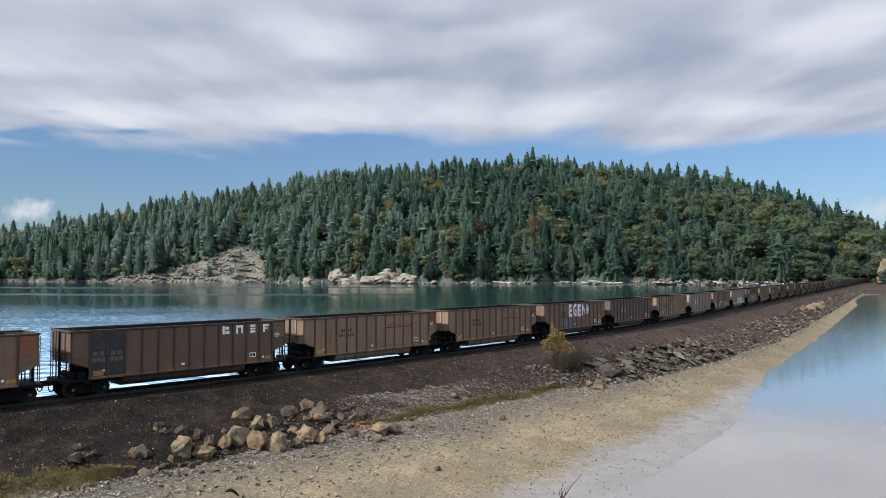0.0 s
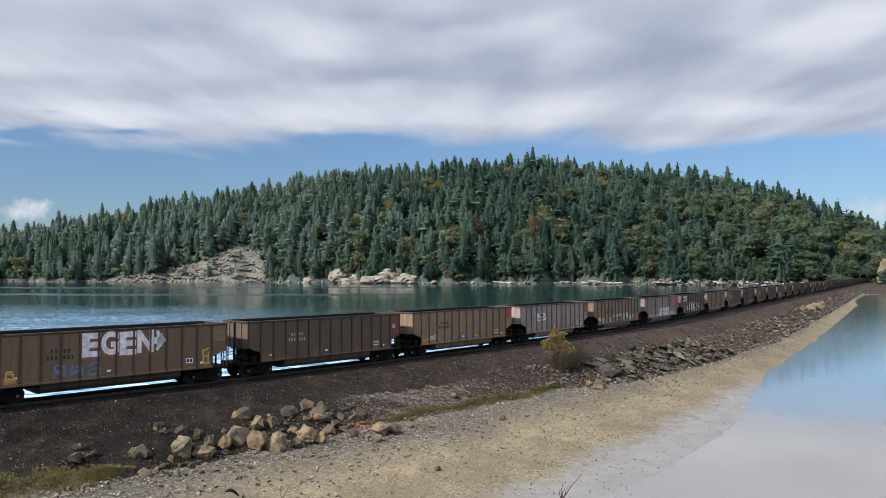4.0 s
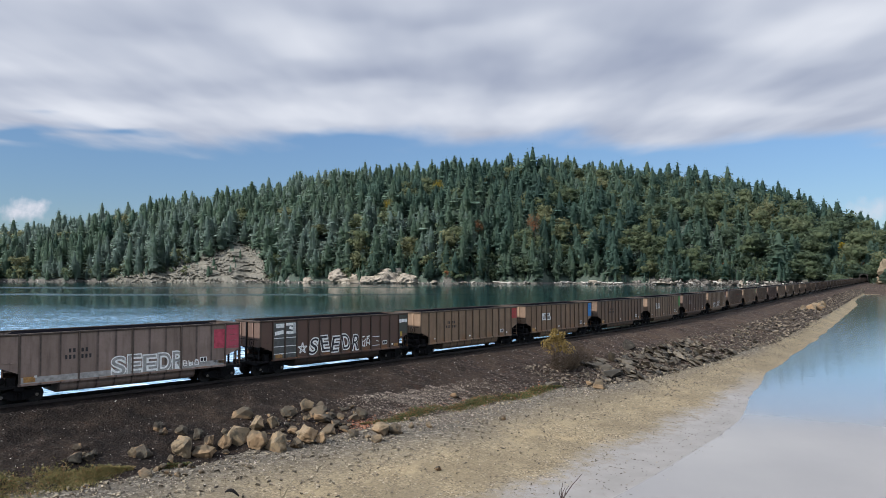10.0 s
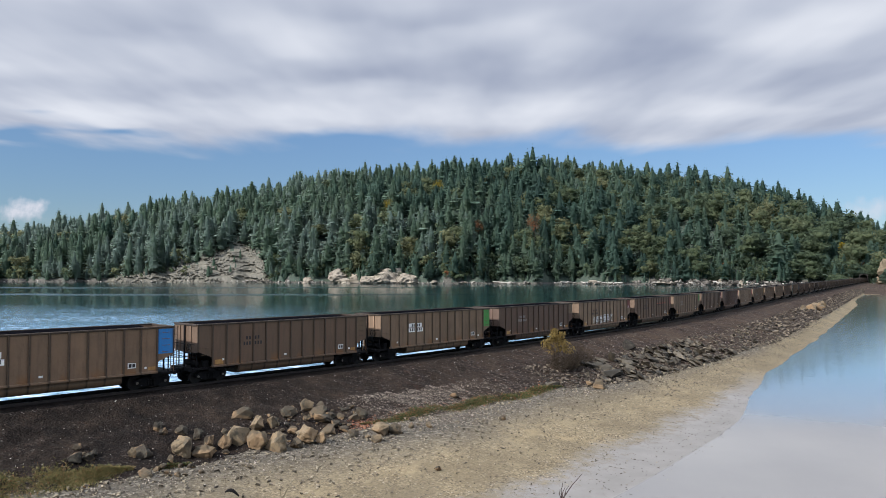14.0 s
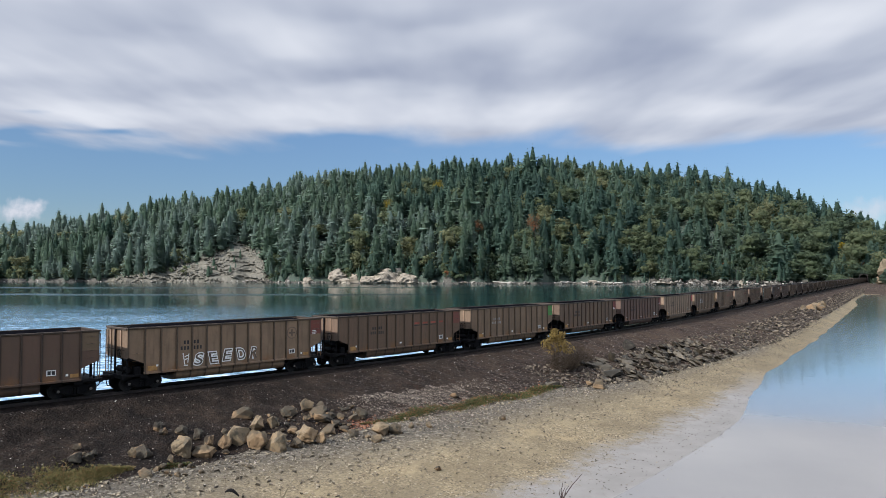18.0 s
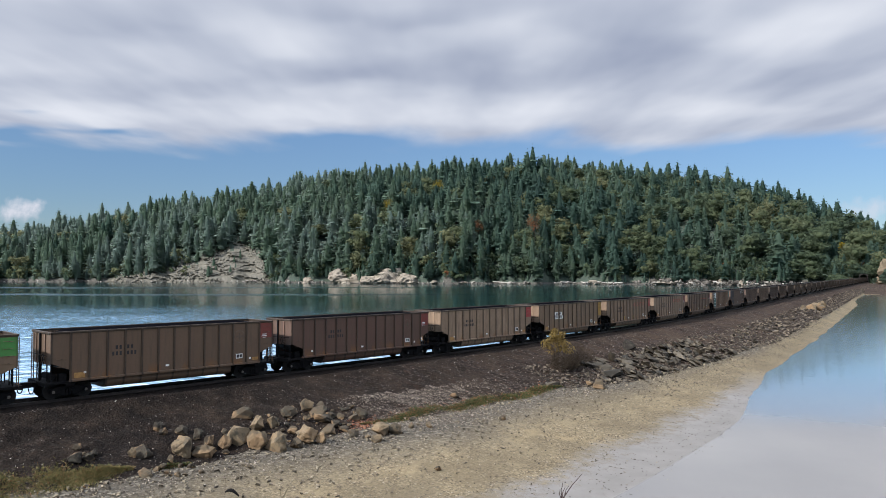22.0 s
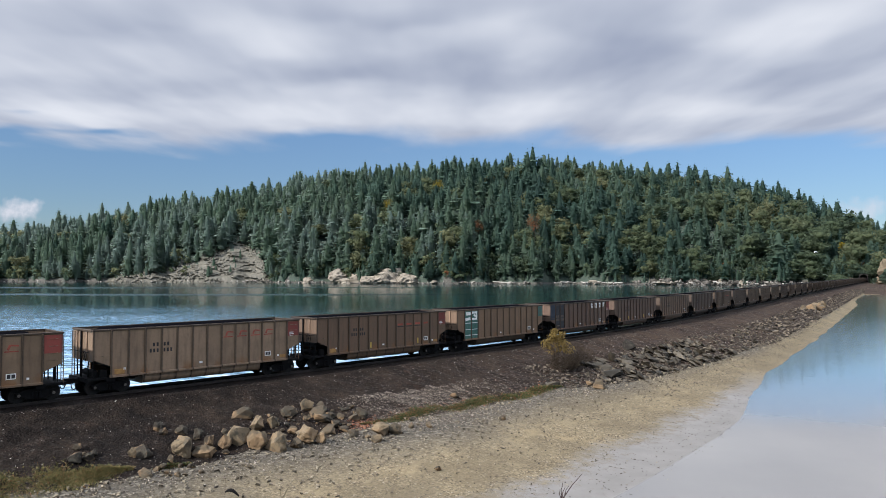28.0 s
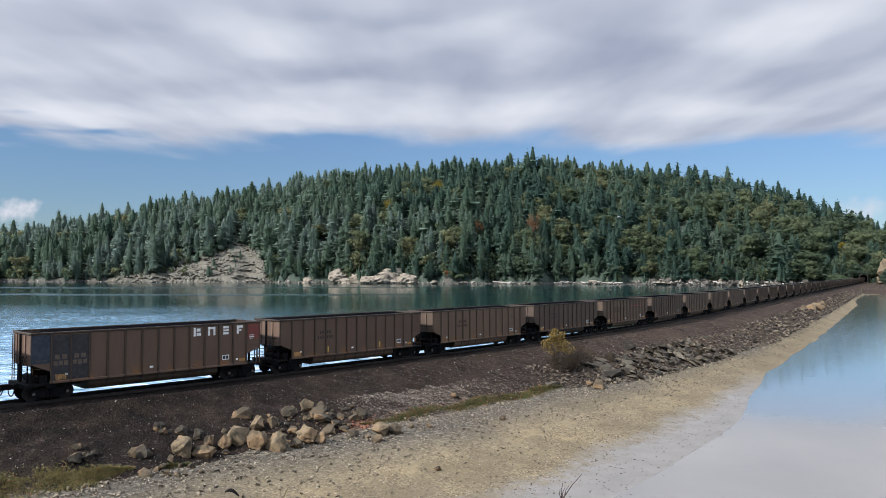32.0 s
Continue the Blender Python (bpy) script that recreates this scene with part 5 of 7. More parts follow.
def worn_rock(seed):
    """A larger boulder: a hull broken up by chips and hollows."""
    bm = hull_rock(seed, 15 + seed % 5)
    bmesh.ops.triangulate(bm, faces=bm.faces[:])
    bmesh.ops.subdivide_edges(bm, edges=bm.edges[:], cuts=4, use_grid_fill=True)
    off = Vector((seed * 1.7, seed * 0.3, 0))
    for v in bm.verts:
        q = v.co.copy()
        chip = abs(noise.noise(q * 2.6 + off))
        step = round(3.5 * noise.noise(q * 2.1 + off * 1.3)) / 3.5
        v.co *= 0.97 + 0.16 * (chip - 0.2) + 0.17 * step + 0.09 * noise.noise(q * 5 + off) + 0.04 * noise.noise(q * 13 + off)
    return bm_mesh("boulder", bm, M_ROCK)


def worn_slab(seed):
    """A split slab with a chipped rim and stepped bedding."""
    bm = hull_rock(seed, 12 + seed % 5)
    bmesh.ops.triangulate(bm, faces=bm.faces[:])
    bmesh.ops.subdivide_edges(bm, edges=bm.edges[:], cuts=2, use_grid_fill=True)
    off = Vector((seed * 0.9, seed * 1.3, 0))
    for v in bm.verts:
        q = v.co.copy()
        v.co.x *= 0.95 + 0.22 * noise.noise(q * 2.4 + off)
        v.co.y *= 0.95 + 0.25 * noise.noise(q * 2.8 - off)
        v.co.z = v.co.z * 0.9 + 0.09 * round(2.5 * noise.noise(q * 1.9 + off * 2)) / 2.5 + 0.05 * noise.noise(q * 6 + off)
    return bm_mesh("rock_slab", bm, M_SLAB)


SLABS = [worn_slab(40 + k) for k in range(14)]


BOULDERS = [worn_rock(200 + k) for k in range(14)]


def sit(s, d):
    x, y, _ = track(s, d)
    return float(x), float(y), float(ground_z(s, d))


# s, d, width, height, lightness of the boulders at the bank's foot
PILE = [(2.5, 9.2, 1.29, 1.29, 0.72), (3.3, 9.8, 1.15, 0.62, 0.35), (3.1, 7.5, 0.78, 0.39, 0.1), (3.7, 8.2, 0.62, 0.73, 0.08), (3.9, 9.1, 0.56, 0.82, 0.12), (4.7, 9.3, 0.78, 0.88, 0.25),
        (5.6, 9.2, 1.16, 1.31, 0.8), (6.2, 10.2, 1.05, 1.31, 0.55), (7.5, 8.1, 1.05, 0.94, 0.75), (8.3, 8.4, 0.65, 0.81, 0.55), (7.0, 11.0, 1.1, 1.47, 0.85), (9.1, 9.3, 0.78, 0.45, 0.3),
        (8.1, 11.3, 0.73, 0.55, 0.3), (9.0, 10.9, 1.25, 1.41, 0.8), (11.5, 7.3, 0.75, 0.94, 0.6), (10.2, 7.3, 1.12, 0.53, 0.2), (10.7, 8.6, 0.47, 0.41, 0.35), (7.3, 6.8, 1.24, 0.45, 0.2), (5.3, 9.0, 0.53, 0.63, 0.15)]
PILE_B = [(11.1, 10.2, 1.08, 0.51, 0.35), (11.8, 8.8, 1.29, 0.59, 0.12), (12.0, 8.0, 1.2, 0.48, 0.3), (12.8, 9.2, 0.48, 0.48, 0.25), (13.6, 9.6, 0.72, 0.5, 0.4), (14.3, 9.5, 0.91, 0.46, 0.2),
          (11.9, 11.6, 0.74, 0.34, 0.3), (12.4, 11.1, 0.46, 0.29, 0.45), (13.3, 12.4, 1.03, 1.09, 0.85), (12.3, 12.4, 0.4, 0.25, 0.6), (12.2, 13.3, 0.61, 0.58, 0.65), (14.2, 12.7, 0.93, 0.72, 0.3),
          (9.6, 11.5, 0.54, 0.92, 0.7), (12.0, 9.7, 0.7, 0.47, 0.12), (12.1, 10.4, 0.64, 0.35, 0.15), (12.3, 8.8, 0.71, 0.48, 0.15), (12.4, 7.6, 0.85, 0.42, 0.2), (15.8, 12.6, 0.42, 0.38, 0.5), (16.9, 13.0, 0.6, 0.34, 0.5)]
STRAY = [(-0.1, 8.9, 0.43, 0.62, 0.5), (0.5, 8.7, 1.06, 0.53, 0.1), (2.2, 6.5, 0.73, 0.4, 0.03), (2.2, 7.2, 0.62, 0.33, 0.05), (-2.3, 7.5, 0.42, 0.4, 0.15), (-2.1, 8.5, 0.6, 0.51, 0.05), (-1.7, 8.2, 0.38, 0.36, 0.05),
         (-2.7, 8.5, 0.73, 0.46, 0.03), (-2.2, 8.1, 0.26, 0.26, 0.3), (17.0, 11.3, 0.47, 0.25, 0.2), (23.3, 9.4, 0.77, 0.49, 0.08), (22.7, 14.4, 0.45, 0.39, 0.25), (11.5, 19.0, 0.38, 0.31, 0.1),
         (38.2, 13.1, 1.12, 0.92, 0.4), (38.3, 12.1, 0.72, 0.72, 0.5), (57.1, 6.8, 2.1, 0.4, 0.0)]
COBBLES = [(-0.3, 11.0, 0.73, 0.44, 0.35), (0.4, 10.5, 0.36, 0.28, 0.4), (0.8, 10.4, 0.47, 0.28, 0.3), (1.3, 10.1, 0.31, 0.58, 0.2), (0.6, 11.2, 0.32, 0.26, 0.4), (0.9, 11.8, 0.39, 0.23, 0.45), (0.6, 11.6, 0.24, 0.18, 0.4),
           (1.2, 11.9, 0.26, 0.2, 0.4), (1.6, 10.6, 0.29, 0.31, 0.3), (2.0, 10.9, 0.43, 0.24, 0.15), (2.0, 12.0, 0.28, 0.23, 0.3), (4.3, 12.7, 0.34, 0.19, 0.35)]
FAR_STONES = [(183, 10.5, 2.6, 1.7, 0.6), (187, 11.2, 2.2, 1.3, 0.5), (193, 10.0, 2.8, 1.8, 0.7), (199, 11.4, 2.0, 1.2, 0.45), (205, 10.6, 2.6, 1.5, 0.6), (213, 9.8, 2.2, 1.3, 0.5), (176, 9.2, 1.8, 1.1, 0.4)]


def build_pile():
    rs = random.Random(5)
    more = []
    for _ in range(70):
        s = rs.uniform(2.2, 15)
        w = rs.choice((0.16, 0.22, 0.3, 0.42))
        more.append((s, float(foot_d(s)) - 1.6 + rs.uniform(-1.4, 1.2), w, w * rs.uniform(0.4, 0.8), rs.random() * 0.4))
    for s, d, w, h, c in PILE + PILE_B + STRAY + COBBLES + FAR_STONES + more:
        x, y, z = sit(s, d)
        ob = new("boulder", BOULDERS[rs.randrange(14)] if w > 0.36 else BLOCKS[rs.randrange(14)])
        ob.matrix_basis = pose(x, y, z + h * 0.32) @ Matrix.Diagonal((w * 1.15, w * 1.05, h, 1)) @ pose(0, 0, 0, rs.uniform(-35, 35), rs.uniform(-35, 35), rs.uniform(-180, 180))
        ob.color = tuple(a + (b - a) * c for a, b in zip((0.02, 0.0165, 0.013), (0.225, 0.164, 0.097))) + (1,)
        word = "pale tan sandstone" if c > 0.55 else "grey-brown" if c > 0.25 else "dark weathered"
        tagged(ob, word + (" boulder" if w > 0.5 else " stone") + " lying at the foot of the ballast bank", "rock", "rocks at the bank's foot")


def build_riprap():
    rs = random.Random(8)
    n = 0
    while n < 285:
        heap = n % 5 < 3
        s = 43 + 29 * rs.random() if heap else 35 + 72 * rs.random()
        fd = float(foot_d(s))
        u = rs.uniform(0.5, 1.04) if s > 44 else rs.uniform(0.7, 1.03)
        d = 3 + (fd - 3) * u
        if abs(s - 40.5) < 3.2 and d < 10:
            continue
        n += 1
        x, y, z = sit(s, d)
        w = rs.choice((0.45, 0.7, 0.95, 1.25) if heap else (0.35, 0.55, 0.8)) * rs.uniform(0.8, 1.25)
        h = 0.16 + w * rs.uniform(0.18, 0.42)
        _, _, t = track(s)
        ob = new("riprap_rock", SLABS[rs.randrange(14)])
        ob.matrix_basis = pose(x, y, z + 0.2 * h + rs.uniform(0, 0.16) * heap, 0, 0, 90 - math.degrees(float(t))) @ pose(0, 0, 0, 22 + rs.uniform(-16, 24), rs.uniform(-5, 26), rs.uniform(-12, 38)) @ Matrix.Diagonal((w * 2.1, w * 0.95, h, 1))
        c = rs.random() ** 1.3
        ob.color = tuple(a + (b - a) * c for a, b in zip((0.03, 0.0255, 0.019), (0.135, 0.11, 0.078))) + (1,)
        tagged(ob, "dark grey-brown broken riprap slab on the railway bank", "rock", "riprap rocks")


def scatter(name, spots, mat, label, seed, flat=(0.45, 0.9), sink=0.15):
    """Many small stones as one object: spots are rows of x, y, z, size."""
    rs = np.random.RandomState(seed)
    T = []
    for k in range(6):
        bm = hull_rock(300 + k, 6)
        bmesh.ops.triangulate(bm, faces=bm.faces[:])
        bm.verts.index_update()
        T.append((np.array([v.co[:] for v in bm.verts]), np.array([[v.index for v in f.verts] for f in bm.faces])))
        bm.free()
    VV, FF, base = [], [], 0
    which = rs.randint(0, 6, len(spots))
    for k, (V, F) in enumerate(T):
        sel = spots[which == k]
        n = len(sel)
        if not n:
            continue
        an, tl = rs.uniform(0, 6.283, n), rs.uniform(-0.4, 0.4, n)
        sx, sy, sz = sel[:, 3] * rs.uniform(0.8, 1.5, n), sel[:, 3] * rs.uniform(0.6, 1.1, n), sel[:, 3] * rs.uniform(*flat, n)
        X, Y, Z = V[None, :, 0] * sx[:, None], V[None, :, 1] * sy[:, None], V[None, :, 2] * sz[:, None]
        X, Z = X * np.cos(tl)[:, None] - Z * np.sin(tl)[:, None], X * np.sin(tl)[:, None] + Z * np.cos(tl)[:, None]
        X, Y = X * np.cos(an)[:, None] - Y * np.sin(an)[:, None], X * np.sin(an)[:, None] + Y * np.cos(an)[:, None]
        P = np.stack([X + sel[:, 0:1], Y + sel[:, 1:2], Z + (sel[:, 2] + sz * (0.5 - sink) * 0.6)[:, None]], -1)
        VV.append(P.reshape(-1, 3))
        FF.append((F[None] + (np.arange(n) * len(V))[:, None, None]).reshape(-1, 3) + base)
        base += n * len(V)
    me = mesh_np(name, np.concatenate(VV), np.concatenate(FF), mat)
    return tagged(new(name, me), label, "stones", kind="stuff")


def mat_stones(name, stops):
    k = Mat(name, 0.85, 0, 0.3)
    k.color(k.ramp(k.island(), stops))
    return k.bump(k.noise(12, 4), 0.3, 0.02).m


def build_stones():
    rs = np.random.RandomState(15)

    def rows(s, d, size):
        x, y, _ = track(s, d)
        return np.stack([x, y, ground_z(s, d), size], -1)
    # ballast stones
    n = 24000
    s = rs.uniform(-26, 62, n)
    d = 2.4 + (foot_d(s) - 2.2) * rs.uniform(0, 1, n)
    scatter("ballast_stones", rows(s, d, rs.uniform(0.04, 0.10, n)), mat_stones("ballast_stone", [(0.0, (0.010, 0.0075, 0.006)), (0.75, (0.028, 0.0195, 0.0148)), (0.94, (0.066, 0.049, 0.039)), (1.0, (0.55, 0.5, 0.45))]), "loose dark ballast stones", 1, (0.5, 0.9))
    # light gravel patch and foot gravel
    n = 12000
    s = np.where(rs.uniform(size=n) < 0.62, rs.normal(20.5, 3.6, n), rs.uniform(-12, 40, n))
    d = foot_d(s) + np.where((s > 14) & (s < 33) & (rs.uniform(size=n) < 0.65), -0.3 - 3.9 * rs.uniform(0, 1, n) ** 0.8, rs.normal(1.0, 1.2, n))
    scatter("gravel", rows(s, d, rs.uniform(0.05, 0.13, n)), mat_stones("gravel_stone", [(0.0, (0.052, 0.041, 0.033)), (0.55, (0.128, 0.103, 0.08)), (1.0, (0.37, 0.31, 0.25))]), "grey gravel at the foot of the bank", 2)
    # rusty chips between the boulders and the grass
    n = 520
    s, d = np.concatenate([rs.normal(13.6, 0.6, 300), rs.uniform(15, 35, 220)]), rs.normal(0, 0.35, n)
    d = d + np.where(np.arange(n) < 300, 10.4, foot_d(s) - 0.95)
    scatter("rusty_chips", rows(s, d, rs.uniform(0.05, 0.15, n)), mat_stones("rusty_chip", [(0.0, (0.1, 0.045, 0.025)), (0.6, (0.28, 0.1, 0.05)), (1.0, (0.42, 0.2, 0.11))]), "rusty orange stone chips along the grass", 12)
    # pebbles over the beach
    n = 26000
    s = -20 + 170 * rs.uniform(0, 1, n) ** 1.9
    v = rs.uniform(0, 1, n) ** 1.2
    d = foot_d(s) + (mud_d(s) - foot_d(s)) * v * 1.03
    scatter("beach_pebbles", rows(s, d, (0.045 + 0.27 * rs.uniform(0, 1, n) ** 4) * np.clip(1.3 - v, 0.5, 1)), mat_stones("beach_pebble", [(0.0, (0.05, 0.041, 0.031)), (0.4, (0.125, 0.1, 0.068)), (1.0, (0.285, 0.235, 0.16))]), "scattered pebbles on the beach", 3)
    # weed and shell fragments along the water's edge
    n = 5000
    s = -20 + 130 * rs.uniform(0, 1, n) ** 1.4
    d = foot_d(s) + (edge_d(s) - foot_d(s)) * rs.uniform(0.45, 1.06, n)
    scatter("shell_fragments", rows(s, d, rs.uniform(0.05, 0.17, n)), mat_stones("weed_fragment", [(0.0, (0.03, 0.026, 0.02)), (0.7, (0.08, 0.066, 0.047)), (1.0, (0.3, 0.25, 0.18))]), "dark weed and shell fragments on the wet sand", 9, (0.15, 0.4), 0.1)
    # smaller riprap filling the bank
    n = 5200
    s = 36 + 70 * rs.uniform(0, 1, n) ** 1.25
    d = 3 + (foot_d(s) - 3) * (1.06 - 0.66 * rs.uniform(0, 1, n) ** 1.5)
    rip = mat_stones("riprap_stone", [(0.0, (0.018, 0.014, 0.01)), (0.6, (0.056, 0.043, 0.031)), (1.0, (0.17, 0.135, 0.096))])
    scatter("small_riprap", rows(s, d, 0.12 + 0.42 * rs.uniform(0, 1, n) ** 2.2), rip, "small broken stones between the riprap", 4, (0.3, 0.7))
    n = 5200
    s = 103 + 335 * rs.uniform(0, 1, n) ** 1.2
    d = 3 + (foot_d(s) - 3) * (1.06 - 0.62 * rs.uniform(0, 1, n) ** 1.3)
    s[:420], d[:420] = rs.uniform(404, 500, 420), 8 + 66 * rs.uniform(0, 1, 420)
    scatter("far_riprap", rows(s, d, rs.uniform(0.25, 1.05, n)), rip, "riprap along the far railway bank", 5, (0.3, 0.6))


def leaf_cloud(rs, centre, size, n, leaf):
    """n small leaves in a loose ragged clump."""
    V, F = [], []
    for _ in range(n):
        v = rs.normal(size=3)
        v *= rs.uniform(0.35, 1.0) / np.linalg.norm(v)
        p = np.array(centre) + v * np.array(size)
        a, b = rs.normal(size=3), rs.normal(size=3)
        a *= leaf / np.linalg.norm(a)
        b *= leaf * 0.6 / np.linalg.norm(b)
        i = len(V)
        V += [p - a, p - b, p + a, p + b]
        F.append((i, i + 1, i + 2, i + 3))
    return V, F


def build_bush():
    rs = np.random.RandomState(3)
    x, y, z = sit(39.9, 7.7)
    bush = tagged(new("bush"), "yellow-leaved autumn bush growing from the ballast bank", "bush")
    bush.matrix_basis = pose(x, y, z - 0.1) @ Matrix.Scale(1.08, 4)
    for _ in range(46):
        a = rs.uniform(0, 6.283)
        r = rs.uniform(0.3, 1.35)
        h = rs.uniform(1.4, 3.0) if r < 1 else rs.uniform(0.7, 1.6)
        p0 = Vector((rs.uniform(-0.25, 0.25), rs.uniform(-0.25, 0.25), 0))
        p1 = p0 + Vector((math.cos(a) * r * 0.5, math.sin(a) * r * 0.5, h * 0.55))
        p2 = Vector((math.cos(a) * r + rs.uniform(-0.2, 0.2), math.sin(a) * r, h))
        bm = bmesh.new()
        add_cyl(bm, p0, p1, 0.025, 5, 0.018)
        add_cyl(bm, p1, p2, 0.018, 5, 0.006)
        part("stem", bm_mesh("stem", bm, M_BARK), bush)
    yel = mat_foliage("yellow_leaves", [(0.0, (0.11, 0.075, 0.03)), (0.35, (0.22, 0.155, 0.052)), (0.7, (0.34, 0.25, 0.1))], 1.5)
    V, F = [], []
    for cx, cy, cz, sx, sz, n in ((0.0, 0, 2.6, 0.8, 0.7, 300), (-0.75, 0.1, 2.1, 0.6, 0.5, 150), (0.5, -0.2, 2.0, 0.7, 0.6, 200), (-0.15, 0.2, 3.2, 0.45, 0.3, 70), (0.55, 0.1, 2.95, 0.35, 0.3, 50), (-0.1, 0, 1.6, 1.0, 0.4, 90), (1.15, 0.0, 1.6, 0.55, 0.5, 70)):
        v, f = leaf_cloud(rs, (cx, cy, cz), (sx, sx, sz), int(n * 1.3), 0.105)
        F += [tuple(q + len(V) for q in ff) for ff in f]
        V += v
    part("leaves", mesh_np("leaves", V, F, yel), bush, None, "yellow autumn leaves")
    dull = mat_foliage("dry_leaves", [(0.3, (0.035, 0.027, 0.018)), (0.55, (0.065, 0.048, 0.028)), (0.75, (0.15, 0.105, 0.05))], 1.5)
    for s, d, hh, rr, nm in ((43.2, 7.9, 2.1, 1.5, 380), (45.2, 8.0, 1.4, 1.2, 200), (41.5, 8.7, 1.4, 1.3, 260), (39.4, 8.6, 1.7, 1.4, 320), (40.6, 8.9, 1.5, 1.2, 260)):
        x, y, z = sit(s, d)
        low = tagged(new("low_bush"), "dry russet brush beside the yellow bush", "bush")
        low.matrix_basis = pose(x, y, z - 0.05)
        for _ in range(28):
            a = rs.uniform(0, 6.283)
            bm = bmesh.new()
            add_cyl(bm, (0, 0, 0), (math.cos(a) * rr * rs.uniform(0.3, 1), math.sin(a) * rr * rs.uniform(0.3, 1), hh * rs.uniform(0.6, 1.05)), 0.02, 5, 0.006)
            part("stem", bm_mesh("stem", bm, M_BARK), low)
        v, f = leaf_cloud(rs, (0, 0, hh * 0.62), (rr * 0.9, rr * 0.9, hh * 0.5), nm * 2, 0.065)
        part("leaves", mesh_np("leaves", v, f, dull), low)


def build_grass():
    rs = np.random.RandomState(23)
    green = Mat("salt_grass", 0.8, 0, 0.25)
    straw = Mat("dry_grass", 0.8, 0, 0.25)
    straw.color(straw.ramp(straw.island(), [(0.0, (0.05, 0.048, 0.018)), (0.5, (0.12, 0.11, 0.036)), (0.8, (0.2, 0.16, 0.055)), (1.0, (0.24, 0.1, 0.045))]))
    green.color(green.ramp(green.island(), [(0.0, (0.024, 0.036, 0.011)), (0.6, (0.055, 0.07, 0.02)), (0.82, (0.15, 0.125, 0.042)), (0.92, (0.2, 0.065, 0.03)), (1.0, (0.3, 0.095, 0.05))]))

    def sward(name, s0, s1, off, spread, n, hgt, label, look_=green):
        s = rs.uniform(s0, s1, n)
        mid = foot_d(s) + off(s)
        d = mid + rs.normal(0, 1, n) * spread * np.clip(np.minimum(s - s0, s1 - s) / 3, 0.15, 1)
        x, y, _ = track(s, d)
        z = ground_z(s, d)
        clump = np.clip(0.9 + 0.7 * fbm(s * 1.1, d * 1.3, 41, 4), 0.4, 1.7)
        V, F = [], []
        a = rs.uniform(0, 6.283, n)
        w = rs.uniform(0.02, 0.05, n)
        h = hgt * clump * rs.uniform(0.5, 1.2, n)
        lx, ly = rs.normal(0, 0.9, n) * h, rs.normal(0, 0.9, n) * h
        p0 = np.stack([x - np.cos(a) * w, y - np.sin(a) * w, z - 0.02], -1)
        p1 = np.stack([x + np.cos(a) * w, y + np.sin(a) * w, z - 0.02], -1)
        p2 = np.stack([x + lx, y + ly, z + h], -1)
        P = np.stack([p0, p1, p2], 1).reshape(-1, 3)
        tagged(new(name, mesh_np(name, P, np.arange(n * 3).reshape(-1, 3), look_.m)), label, "grass", kind="stuff")
    sward("salt_grass", 13.5, 36, lambda s: -0.3 + 0.2 * np.sin(s * 0.9), 0.25, 38000, 0.12, "low green and russet grass along the bank's foot")
    sward("bank_grass", -14, -0.5, lambda s: -0.75 + 0.02 * s, 0.55, 34000, 0.085, "low green and yellow grass at the bank's foot", straw)
    sward("grass_tuft", 0.3, 2.2, lambda s: -0.2 + 0 * s, 0.35, 2000, 0.13, "green grass tuft beside the boulders")


